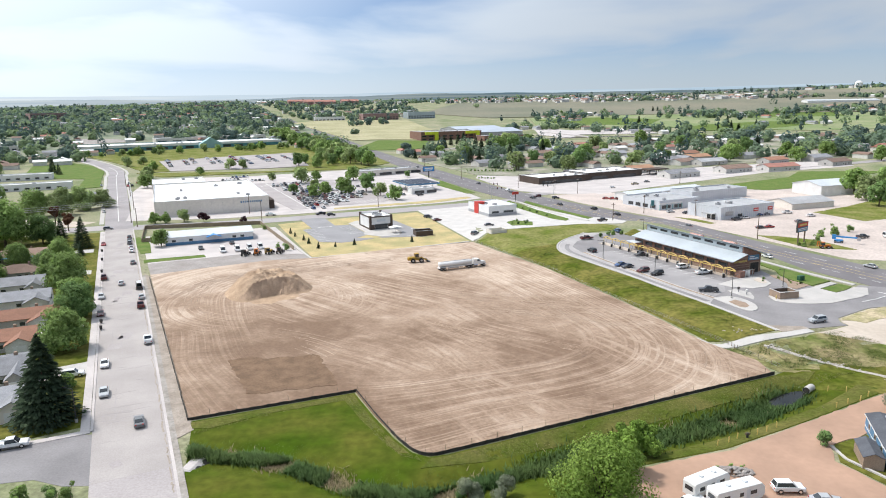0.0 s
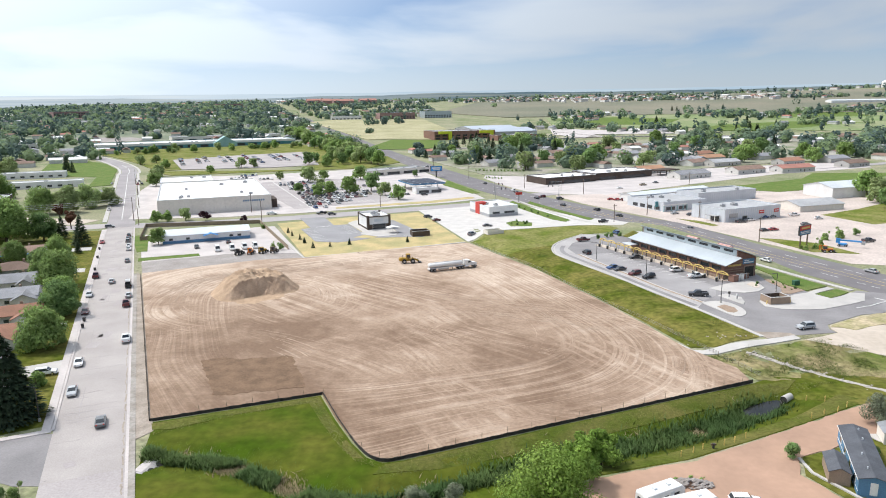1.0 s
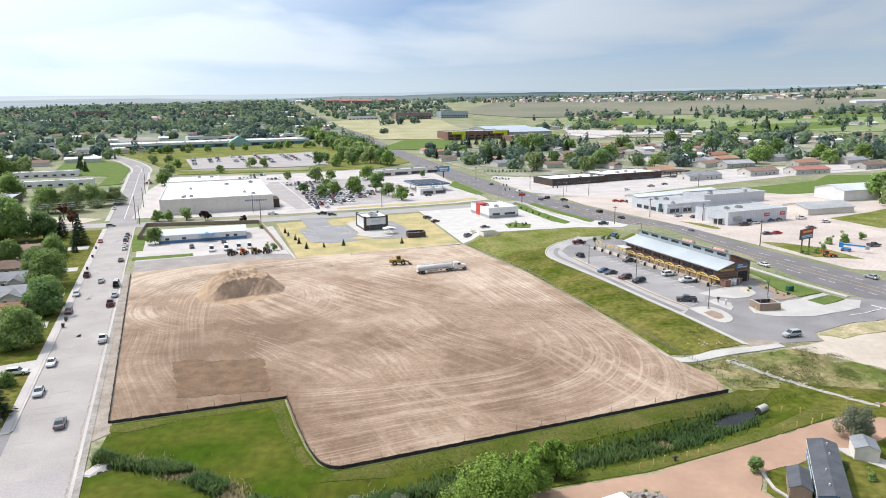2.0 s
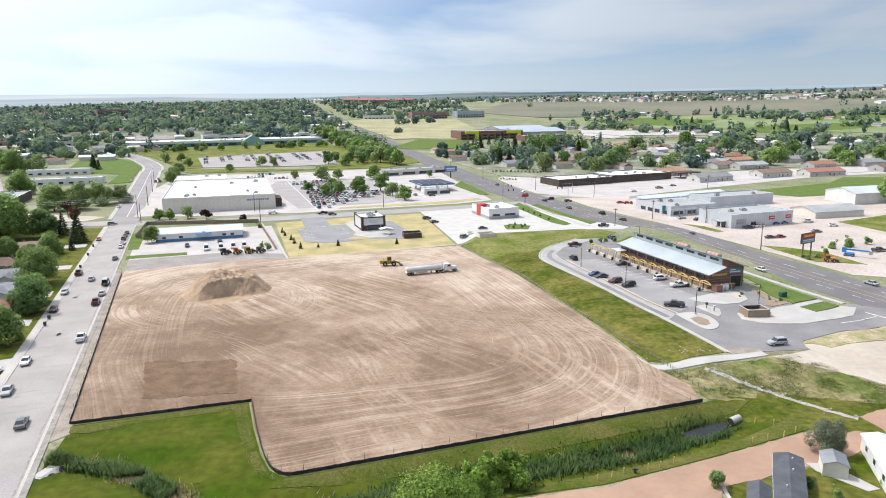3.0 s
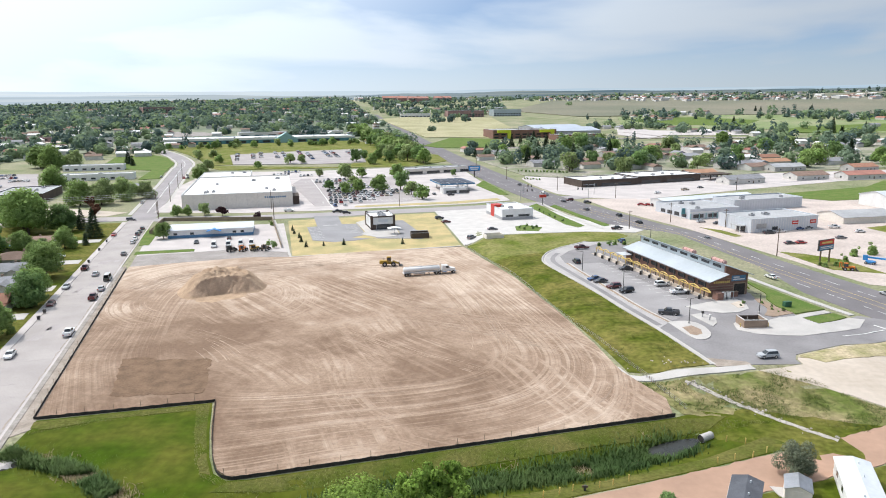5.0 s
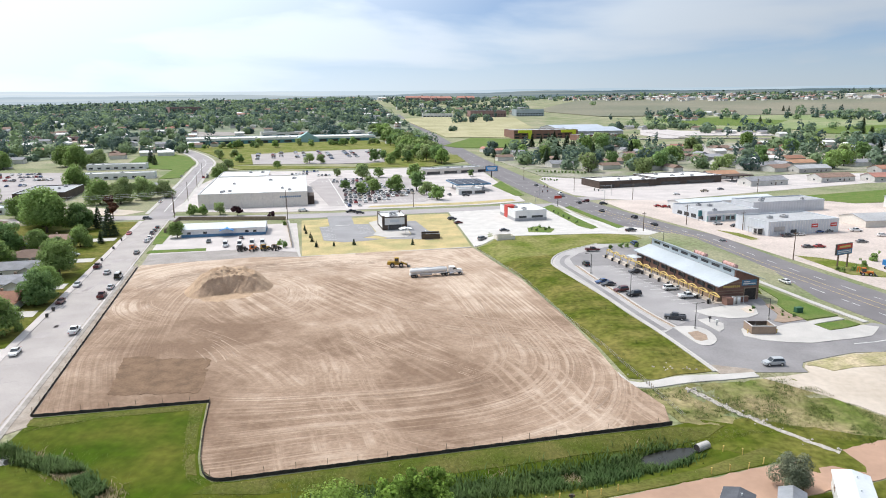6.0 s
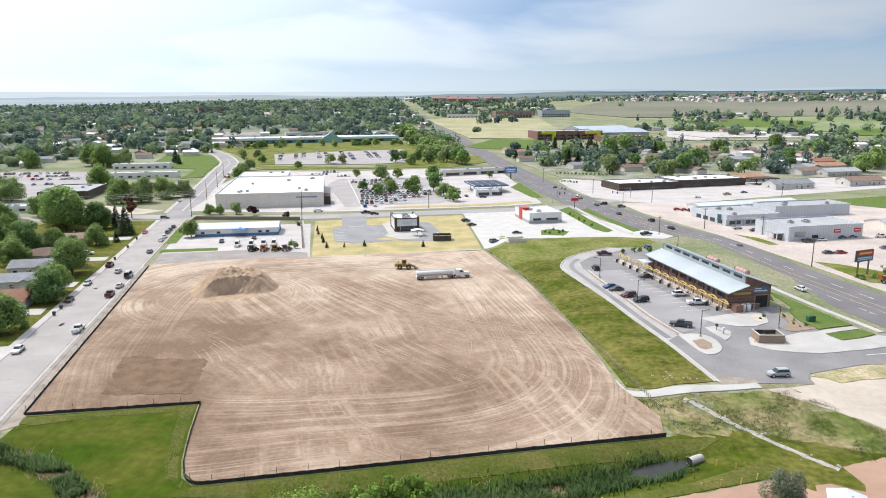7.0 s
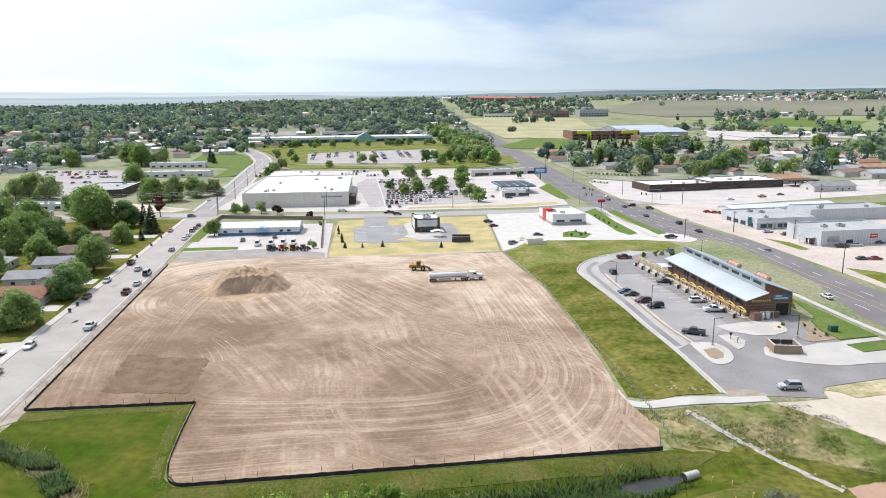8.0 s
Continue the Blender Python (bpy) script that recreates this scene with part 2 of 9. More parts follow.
M = dict(
    ground=mat("meadow", (0.16, 0.19, 0.085), (0.29, 0.27, 0.175), 0.03, 0.95, bump=0.6, fine=30, grain=0.3),
    lush=mat("lush_grass", (0.045, 0.080, 0.004), (0.096, 0.102, 0.015), 0.075, 0.9, bump=0.3, fine=7, grain=0.22, spec=0.06),
    strip=mat("rough_grass", (0.064, 0.088, 0.007), (0.165, 0.148, 0.04), 0.085, 0.9, bump=0.4, fine=8, grain=0.3, spec=0.06),
    lawn=mat("lawn", (0.098, 0.16, 0.036), (0.145, 0.18, 0.055), 0.2, 0.9, bump=0.4, grain=0.2, spec=0.06),
    dry=mat("dry_grass", (0.50, 0.385, 0.195), (0.33, 0.30, 0.14), 0.11, 0.95, bump=0.5, fine=20, grain=0.22),
    sand=mat("sandy_dirt", (0.55, 0.475, 0.40), (0.46, 0.39, 0.32), 0.08, 0.95, bump=0.15, fine=9, grain=0.07),
    reddirt=mat("red_gravel", (0.43, 0.275, 0.195), (0.35, 0.225, 0.16), 0.12, 0.95, bump=0.15, fine=8, grain=0.06),
    gravel=mat("grey_gravel", (0.34, 0.31, 0.29), (0.27, 0.24, 0.22), 0.15, 0.95, bump=0.15, fine=25, grain=0.22),
    asphalt=mat("asphalt", (0.195, 0.180, 0.184), (0.158, 0.146, 0.150), 0.08, 0.9, bump=0.2, fine=40, grain=0.1),
    oldasphalt=mat("worn_asphalt", (0.40, 0.362, 0.352), (0.335, 0.302, 0.295), 0.06, 0.92, bump=0.2, fine=40, grain=0.1),
    concrete=mat("street_concrete", (0.41, 0.372, 0.352), (0.35, 0.317, 0.30), 0.10, 0.9, bump=0.2, fine=40, grain=0.08),
    newconcrete=mat("pale_concrete", (0.50, 0.472, 0.444), (0.43, 0.406, 0.382), 0.2, 0.9, bump=0.15, fine=30, grain=0.07),
    brightconcrete=mat("bright_concrete", (0.56, 0.53, 0.50), (0.48, 0.455, 0.43), 0.2, 0.9, bump=0.15, fine=30, grain=0.07),
    lotgrey=mat("car_park_concrete", (0.54, 0.492, 0.470), (0.445, 0.405, 0.39), 0.09, 0.9, bump=0.2, fine=30, grain=0.08),
    driveway=mat("drive_asphalt", (0.27, 0.255, 0.255), (0.205, 0.193, 0.194), 0.09, 0.9, bump=0.2, fine=30, grain=0.08),
    paint=mat("road_paint", (0.72, 0.71, 0.68), (0.60, 0.59, 0.56), 0.6, 0.7),
    yellowpaint=mat("yellow_paint", (0.68, 0.50, 0.17), (0.60, 0.44, 0.14), 0.6, 0.6),
    black=mat("black_fabric", (0.034, 0.031, 0.029), (0.06, 0.054, 0.048), 1.5, 0.85, bump=0.3),
    stake=mat("weathered_wood", (0.30, 0.24, 0.17), (0.22, 0.17, 0.12), 2.0, 0.9),
    whiteroof=mat("white_membrane", (0.76, 0.75, 0.73), (0.67, 0.66, 0.64), 0.06, 0.8, grain=0.05),
    whitemetal=mat("white_metal", (0.60, 0.625, 0.65), (0.52, 0.545, 0.57), 0.1, 0.55, grain=0.05),
    washroof=mat("pale_seamed_roof", (0.47, 0.505, 0.53), (0.41, 0.445, 0.47), 0.1, 0.45, 0.15, grain=0.05),
    greyroof=mat("grey_roofing", (0.42, 0.42, 0.425), (0.34, 0.34, 0.345), 0.1, 0.85, grain=0.1),
    metalwall=ribbed(mat("grey_sheet_metal", (0.60, 0.62, 0.65), (0.53, 0.55, 0.58), 0.1, 0.5, 0.05, grain=0.05), 1.2),
    tan=mat("tan_stucco", (0.74, 0.685, 0.615), (0.68, 0.625, 0.56), 0.08, 0.9, bump=0.1, grain=0.06),
    white=mat("white_wall", (0.76, 0.75, 0.73), (0.68, 0.67, 0.65), 0.3, 0.7, grain=0.05),
    blue=mat("blue_wall", (0.10, 0.22, 0.36), (0.085, 0.19, 0.31), 0.5, 0.6),
    brick=mat("brown_brick", (0.255, 0.145, 0.112), (0.205, 0.115, 0.09), 0.5, 0.9, bump=0.3, fine=15, grain=0.2),
    darkwall=mat("dark_brown_wall", (0.10, 0.075, 0.06), (0.075, 0.055, 0.045), 0.3, 0.85),
    stone=mat("tan_block", (0.34, 0.25, 0.185), (0.28, 0.205, 0.15), 0.6, 0.9, bump=0.3, grain=0.15),
    red=mat("red_panel", (0.55, 0.055, 0.04), (0.48, 0.05, 0.035), 0.5, 0.5),
    solar=mat("solar_panel", (0.018, 0.022, 0.04), (0.025, 0.03, 0.05), 0.5, 0.35),
    steelroof=mat("blue_grey_metal", (0.42, 0.47, 0.50), (0.36, 0.41, 0.44), 0.1, 0.45, 0.2, grain=0.04),
    pink=mat("pink_drum", (0.55, 0.33, 0.29), (0.48, 0.28, 0.25), 0.6, 0.6),
    paleteal=mat("pale_teal_roof", (0.30, 0.47, 0.47), (0.26, 0.42, 0.42), 0.2, 0.5),
    teal=mat("teal_roof", (0.09, 0.25, 0.27), (0.07, 0.20, 0.22), 0.2, 0.5),
    lime=mat("lime_panel", (0.62, 0.66, 0.05), (0.55, 0.60, 0.04), 0.2, 0.6),
    redroof=mat("red_roof", (0.42, 0.20, 0.155), (0.34, 0.16, 0.125), 0.2, 0.8),
    shingle=mat("grey_shingles", (0.27, 0.27, 0.285), (0.21, 0.21, 0.22), 0.4, 0.9, bump=0.4, grain=0.15, vary=0.25),
    shinglebrown=mat("brown_shingles", (0.25, 0.17, 0.135), (0.20, 0.135, 0.105), 0.4, 0.9, bump=0.4, grain=0.15, vary=0.25),
    shinglered=mat("terracotta_shingles", (0.33, 0.17, 0.115), (0.27, 0.14, 0.095), 0.4, 0.9, bump=0.4, grain=0.15, vary=0.2),
    siding=mat("house_siding", (0.55, 0.53, 0.50), (0.48, 0.46, 0.43), 0.4, 0.8, vary=0.3),
    glass=mat("dark_glass", (0.03, 0.035, 0.04), (0.045, 0.05, 0.055), 0.3, 0.12, spec=0.6, grain=0.02),
    rubber=mat("tyre_rubber", (0.02, 0.02, 0.02), (0.03, 0.03, 0.03), 2, 0.85),
    steel=mat("grey_steel", (0.45, 0.45, 0.46), (0.38, 0.38, 0.39), 1, 0.4, 0.7),
    darksteel=mat("dark_pole", (0.06, 0.058, 0.055), (0.08, 0.075, 0.07), 1, 0.6, 0.2),
    chrome=mat("bright_metal", (0.70, 0.70, 0.71), (0.62, 0.62, 0.63), 1, 0.25, 0.9),
    wood=mat("pole_wood", (0.16, 0.115, 0.08), (0.12, 0.085, 0.06), 1, 0.9, bump=0.3),
    bark=mat("bark", (0.12, 0.09, 0.065), (0.085, 0.065, 0.05), 1.5, 0.95, bump=0.5),
    dustywalk=mat("dusty_concrete_footway", (0.36, 0.33, 0.30), (0.27, 0.24, 0.21), 0.3, 0.95, bump=0.3, fine=6, grain=0.16),
    mound=mat("dug_earth", (0.48, 0.345, 0.235), (0.34, 0.235, 0.155), 0.3, 0.95, bump=0.6, fine=8, grain=0.18),
    cutface=mat("freshly_cut_earth", (0.46, 0.325, 0.225), (0.34, 0.235, 0.16), 0.4, 0.95, bump=0.6, fine=8, grain=0.18),
    freshdirt=mat("damp_earth", (0.20, 0.126, 0.078), (0.142, 0.09, 0.055), 0.35, 0.95, bump=0.5, fine=6, grain=0.14),
    water=mat("dark_water", (0.035, 0.035, 0.03), (0.025, 0.026, 0.022), 0.3, 0.12, spec=0.25),
    plant=mat("machine_yellow", (0.46, 0.285, 0.04), (0.33, 0.20, 0.035), 0.6, 0.55),
    orange=mat("orange_machine", (0.70, 0.21, 0.03), (0.6, 0.18, 0.03), 0.6, 0.5),
    skyblue=mat("bright_blue", (0.06, 0.28, 0.62), (0.05, 0.24, 0.55), 0.6, 0.5),
    green=mat("green_box", (0.04, 0.12, 0.07), (0.03, 0.09, 0.05), 0.6, 0.6),
    leaf=leaf_mat("leaves", (0.205, 0.305, 0.088), (0.27, 0.37, 0.12), vary=0.2, island=0.25),
    leafdeep=leaf_mat("deep_green_leaves", (0.155, 0.248, 0.085), (0.20, 0.295, 0.105), vary=0.2, island=0.25),
    leafpale=leaf_mat("pale_green_leaves", (0.27, 0.35, 0.135), (0.33, 0.40, 0.17), vary=0.2, island=0.25),
    leafdark=leaf_mat("needles", (0.058, 0.090, 0.050), (0.080, 0.112, 0.058), vary=0.25),
    leafbright=leaf_mat("bright_leaves", (0.18, 0.285, 0.05), (0.25, 0.345, 0.078), vary=0.12),
    leafgrey=leaf_mat("silver_leaves", (0.25, 0.275, 0.19), (0.185, 0.215, 0.135), vary=0.15),
    leafrust=leaf_mat("rusty_leaves", (0.13, 0.06, 0.035), (0.10, 0.05, 0.03), vary=0.15),
    leafplum=leaf_mat("plum_leaves", (0.06, 0.025, 0.03), (0.045, 0.02, 0.025), vary=0.15),
    # far foliage has distance haze mixed into its colour, bluer than near leaves
    woods=leaf_mat("hazed_far_leaves", (0.150, 0.215, 0.145), (0.195, 0.262, 0.17), vary=0.0, island=0.10),
    woodsdark=leaf_mat("hazed_far_needles", (0.088, 0.138, 0.122), (0.12, 0.17, 0.142), vary=0.0, island=0.10),
    woodslight=leaf_mat("hazed_far_bright_leaves", (0.21, 0.29, 0.15), (0.26, 0.335, 0.175), vary=0.0, island=0.10),
    reed=leaf_mat("reeds", (0.055, 0.105, 0.032), (0.09, 0.14, 0.042), vary=0.0, island=0.35, through=0.25),
    straw=leaf_mat("straw", (0.34, 0.28, 0.17), (0.27, 0.22, 0.13), vary=0.0, island=0.3),
    # backdrop colours with aerial haze painted in, stronger on the west side
    ridge=haze_glow_mat("haze_glow_ridge", ((0.52, 0.61, 0.69), (0.60, 0.66, 0.70)), ((0.36, 0.47, 0.57), (0.44, 0.53, 0.60))),
    hills=haze_glow_mat("haze_glow_hills", ((0.38, 0.46, 0.53), (0.49, 0.55, 0.59)), ((0.10, 0.155, 0.19), (0.21, 0.245, 0.24))),
    pinkbrick=mat("pale_brick", (0.33, 0.215, 0.20), (0.28, 0.18, 0.165), 0.1, 0.9, grain=0.1),
    roofstripe=ribbed(mat("striped_metal_roof", (0.46, 0.50, 0.56), (0.40, 0.44, 0.50), 0.05, 0.5, 0.1, grain=0.05), 0.12, 1.0),
    leafbare=leaf_mat("grey_twigs", (0.24, 0.20, 0.18), (0.19, 0.16, 0.145), vary=0.1),
    yardgravel=mat("yard_gravel", (0.55, 0.468, 0.42), (0.44, 0.372, 0.333), 0.06, 0.95, bump=0.2, fine=14, grain=0.14),
    dirtstrip=mat("brown_verge_dirt", (0.37, 0.315, 0.265), (0.27, 0.225, 0.185), 0.3, 0.95, bump=0.3, fine=9, grain=0.15),
    weedy=mat("weedy_grass", (0.115, 0.145, 0.035), (0.33, 0.265, 0.15), 0.10, 0.95, bump=0.5, fine=9, grain=0.28, spec=0.06),
    lanegrey=mat("lane_concrete", (0.425, 0.40, 0.388), (0.36, 0.338, 0.328), 0.12, 0.9, bump=0.15, fine=30, grain=0.08),
    stallgrey=mat("stall_asphalt", (0.335, 0.317, 0.314), (0.28, 0.264, 0.262), 0.1, 0.9, bump=0.15, fine=30, grain=0.07),
    crossgrey=mat("cross_street_asphalt", (0.375, 0.345, 0.342), (0.315, 0.29, 0.288), 0.06, 0.92, bump=0.2, fine=40, grain=0.1),
    streetgrey=mat("street_asphalt", (0.34, 0.312, 0.31), (0.28, 0.257, 0.256), 0.06, 0.92, bump=0.2, fine=40, grain=0.1),
    padasphalt=mat("pad_asphalt", (0.30, 0.292, 0.295), (0.25, 0.242, 0.246), 0.09, 0.9, bump=0.15, fine=30, grain=0.07),
    dryweed=mat("dry_weeds", (0.48, 0.395, 0.265), (0.27, 0.255, 0.12), 0.22, 0.95, bump=0.5, fine=7, grain=0.25, spec=0.06),
    rubble=mat("pale_rubble", (0.47, 0.43, 0.385), (0.34, 0.305, 0.265), 1.2, 0.95, bump=0.5, fine=6, grain=0.2),
    darkshingle=mat("dark_slate_roof", (0.105, 0.11, 0.125), (0.08, 0.084, 0.095), 0.5, 0.9, bump=0.3, grain=0.12),
    palegrass=mat("pale_rough_grass", (0.115, 0.145, 0.022), (0.215, 0.205, 0.075), 0.09, 0.9, bump=0.4, fine=8, grain=0.25, spec=0.06),
    bank=mat("bank_grass", (0.070, 0.094, 0.013), (0.130, 0.122, 0.036), 0.12, 0.92, bump=0.4, fine=14, grain=0.25, spec=0.06),
    yards=mat("dusty_yards", (0.33, 0.30, 0.25), (0.17, 0.195, 0.105), 0.045, 0.95, bump=0.3, fine=14, grain=0.3),
    plain=mat("open_plain", (0.155, 0.16, 0.11), (0.22, 0.20, 0.145), 0.004, 0.95, fine=40, grain=0.15),
    orangeroof=mat("orange_roof", (0.44, 0.25, 0.155), (0.36, 0.20, 0.125), 0.2, 0.8),
)
CAR_PAINT = dict(
    white=(0.78, 0.78, 0.77), silver=(0.45, 0.46, 0.47), grey=(0.16, 0.165, 0.17), black=(0.02, 0.02, 0.022),
    red=(0.35, 0.03, 0.03), maroon=(0.12, 0.03, 0.03), blue=(0.04, 0.09, 0.22), tan=(0.33, 0.28, 0.21), charcoal=(0.07, 0.07, 0.075))
for k, c in CAR_PAINT.items():
    M["car_" + k] = mat("car_paint_" + k, c, tuple(v * 0.92 for v in c), 0.5, 0.28, 0.1, grain=0.02, spec=0.5)


# ---- shapes ----
def ease(f):
    f = min(1.0, max(0.0, f))
    return f * f * (3 - 2 * f)


def height(x, y):
    """Lie of the land: flat by the site, rising slowly to the horizon, with a ditch along the site's south."""
    a = min(max(0.0, math.hypot(x - 20, y) - 430), 2350.0)
    z = 0.0433 * (math.sqrt(a * a + 650 ** 2) - 650)
    if a > 450:                                 # the land to the west hardly rises
        west = 1 - ease((math.degrees(math.atan2(x - 20, y)) + 42) / 30)
        z *= 1 - 0.42 * west * ease((a - 450) / 900)
    if y < 140 and -60 < x < 100 and y > 70:
        z -= ditch(x, y)
    if 12 < x < 140 and 125 < y < 340:          # the wash stands on a low terrace
        edge = 63 - 0.273 * (y - 150)
        z += 1.6 * ease((x - edge - 3) / 11) * ease((y - 128) / 22) * ease((338 - y) / 40) * ease((137 - x) / 20)
    r = math.hypot(x, y)
    if r > 900:
        z += min(1, (r - 900) / 900) * 7 * noise.noise((x / 600, y / 600, 1.7))
        z += 34 * math.exp(-((x - 2150) / 800) ** 2 - ((y - 2620) / 330) ** 2)     # bare hill under the water tank
    return z


DITCH = [(-50, 108.4, 1.0), (-46, 107.8, 1.0), (-38, 106.3, 1.2), (-32, 103.8, 1.3), (-26, 99.4, 1.35), (-20, 95, 1.4), (-13, 92, 1.5), (-7, 91.2, 1.5), (2, 94.5, 1.5), (16, 99.5, 1.6),
         (30, 103.5, 1.7), (44, 107.5, 1.8), (54, 111, 2.0), (62, 115.4, 2.3), (70, 119.3, 2.4), (74, 121.2, 1.4)]


def along(path, x, y):
    """Distance from a polyline, and the third value of its rows at the nearest place."""
    best = (1e9, 0)
    for (x0, y0, a), (x1, y1, b) in zip(path, path[1:]):
        dx, dy = x1 - x0, y1 - y0
        f = min(1, max(0, ((x - x0) * dx + (y - y0) * dy) / (dx * dx + dy * dy)))
        d = math.hypot(x - x0 - f * dx, y - y0 - f * dy)
        if d < best[0]:
            best = (d, a + (b - a) * f)
    return best


def ditch(x, y):
    d, deep = along(DITCH, x, y)
    return deep * math.exp(-(d / 5.0) ** 2) * min(1.0, max(0.0, (x + 48.5) / 4))


def link(ob, parent):
    if parent:
        ob.parent = parent
    return ob


def mesh_of(name, bm, material, smooth=False):
    me = bpy.data.meshes.new(name)
    bm.normal_update()
    bm.to_mesh(me)
    bm.free()
    me.materials.append(material)
    if smooth:
        me.shade_smooth()
    return me


def part(name, bm, material, parent=None, label="", smooth=False):
    ob = link(new(name, mesh_of(name, bm, material, smooth)), parent)
    return tagged(ob, label)


def part_at(name, me, parent, m):
    """Another part on a mesh that is already there."""
    ob = link(new(name, me), parent)
    ob.matrix_basis = m
    return ob


def thing(name, m, label, category, group="", kind=""):
    ob = new(name)
    ob.empty_display_size = 0.3
    ob.matrix_basis = m
    return tagged(ob, label, category, group, kind)


def setting(name, bm, material, label, category, kind="structure"):
    return tagged(part(name, bm, material), label, category, "", kind)


def box(bm, x0, y0, z0, x1, y1, z1, m=None, bevel=0.0):
    vs = [bm.verts.new((x, y, z)) for z in (z0, z1) for y in (y0, y1) for x in (x0, x1)]
    fs = [bm.faces.new([vs[i] for i in f]) for f in ((0, 2, 3, 1), (4, 5, 7, 6), (0, 1, 5, 4), (2, 6, 7, 3), (1, 3, 7, 5), (0, 4, 6, 2))]
    if bevel:
        es = {e for f in fs for e in f.edges}
        r = bmesh.ops.bevel(bm, geom=list(es), offset=bevel, segments=1, affect="EDGES")
        vs = list({v for f in r["faces"] for v in f.verts} | {v for v in vs if v.is_valid})
    if m is not None:
        for v in vs:
            v.co = m @ v.co
    return vs


def boxes(*rows, m=None, bevel=0.0):
    bm = bmesh.new()
    for r in rows:
        box(bm, *r, m=m, bevel=bevel)
    return bm


def tube(bm, p0, p1, r0, r1=None, n=8, cap=True):
    p0, p1 = Vector(p0), Vector(p1)
    r1 = r0 if r1 is None else r1
    q = (p1 - p0).to_track_quat("Z", "Y")
    rings = [[bm.verts.new(p + q @ Vector((r * math.cos(a), r * math.sin(a), 0))) for a in [2 * math.pi * i / n for i in range(n)]]
             for p, r in ((p0, r0), (p1, r1))]
    for i in range(n):
        bm.faces.new((rings[0][i], rings[0][(i + 1) % n], rings[1][(i + 1) % n], rings[1][i]))
    if cap:
        bm.faces.new(rings[1]), bm.faces.new(rings[0][::-1])
    return bm


def profile(bm, pts, y0, y1, m=None):
    """A polygon in x, z drawn out from y0 to y1."""
    a = [bm.verts.new((x, y0, z)) for x, z in pts]
    b = [bm.verts.new((x, y1, z)) for x, z in pts]
    bm.faces.new(a), bm.faces.new(b[::-1])
    for i in range(len(pts)):
        j = (i + 1) % len(pts)
        bm.faces.new((a[j], a[i], b[i], b[j]))
    if m is not None:
        for v in a + b:
            v.co = m @ v.co
    return bm


def smooth_path(pts, n=6):
    """A flowing line through the points."""
    out = []
    P = [Vector(p) for p in pts]
    for i in range(len(P) - 1):
        a, b, c, d = P[max(i - 1, 0)], P[i], P[i + 1], P[min(i + 2, len(P) - 1)]
        for k in range(n):
            t = k / n
            out.append(0.5 * ((2 * b) + (c - a) * t + (2 * a - 5 * b + 4 * c - d) * t * t + (3 * b - a - 3 * c + d) * t ** 3))
    return out + [P[-1]]


def area(name, pts, material, dz, label, category, step=0, thick=0.4, rough=0.0, kind="structure", lie=None):
    """A sheet of ground inside a polygon, laid on the land, with an edge that goes down into it."""
    lie = lie or height
    bm = bmesh.new()
    f = bm.faces.new([bm.verts.new((p[0], p[1], 0)) for p in pts])
    if f.normal_update() or f.normal.z < 0:
        f.normal_flip()
    if step:
        for axis in (0, 1):
            lo, hi = min(p[axis] for p in pts), max(p[axis] for p in pts)
            k = math.ceil(lo / step) * step
            no = (1, 0, 0) if axis == 0 else (0, 1, 0)
            while k < hi:
                co = (k, 0, 0) if axis == 0 else (0, k, 0)
                bmesh.ops.bisect_plane(bm, geom=bm.verts[:] + bm.edges[:] + bm.faces[:], plane_co=co, plane_no=no, dist=1e-4)
                k += step
    edge = [e for e in bm.edges if len(e.link_faces) == 1]
    r = bmesh.ops.extrude_edge_only(bm, edges=edge)
    low = {v for v in r["geom"] if isinstance(v, bmesh.types.BMVert)}
    for v in bm.verts:
        x, y = v.co.x, v.co.y
        z = lie(x, y) + dz
        if rough:
            z += rough * noise.noise((x * 0.09, y * 0.09, 3)) + rough * 0.5 * noise.noise((x * 0.33, y * 0.33, 8))
        v.co.z = z - (thick if v in low else 0)
    bmesh.ops.recalc_face_normals(bm, faces=bm.faces[:])
    return setting(name, bm, material, label, category, kind)


def ribbon(bm, path, width, z0, z1, shift=0.0):
    """A band of rectangular section along a line on the land."""
    P = [Vector((p[0], p[1])) for p in path]
    rows = []
    for i, p in enumerate(P):
        d = (P[min(i + 1, len(P) - 1)] - P[max(i - 1, 0)]).normalized()
        n = Vector((d.y, -d.x))
        a, b = p + n * (shift - width / 2), p + n * (shift + width / 2)
        h = height(p.x, p.y)
        rows.append([bm.verts.new((a.x, a.y, h + z0)), bm.verts.new((b.x, b.y, h + z0)), bm.verts.new((b.x, b.y, h + z1)), bm.verts.new((a.x, a.y, h + z1))])
    for r, s in zip(rows, rows[1:]):
        for i in range(4):
            j = (i + 1) % 4
            bm.faces.new((r[j], r[i], s[i], s[j]))
    bm.faces.new(rows[0]), bm.faces.new(rows[-1][::-1])
    return bm


def dashes(bm, path, width, z, on, off, shift=0.0):
    P = [Vector((p[0], p[1])) for p in path]
    for a, b in zip(P, P[1:]):
        d, k = (b - a), 0.0
        n = d.normalized()
        while k < d.length:
            ribbon(bm, [a + n * k, a + n * min(k + on, d.length)], width, z - 0.02, z, shift)
            k += on + off
    return bm


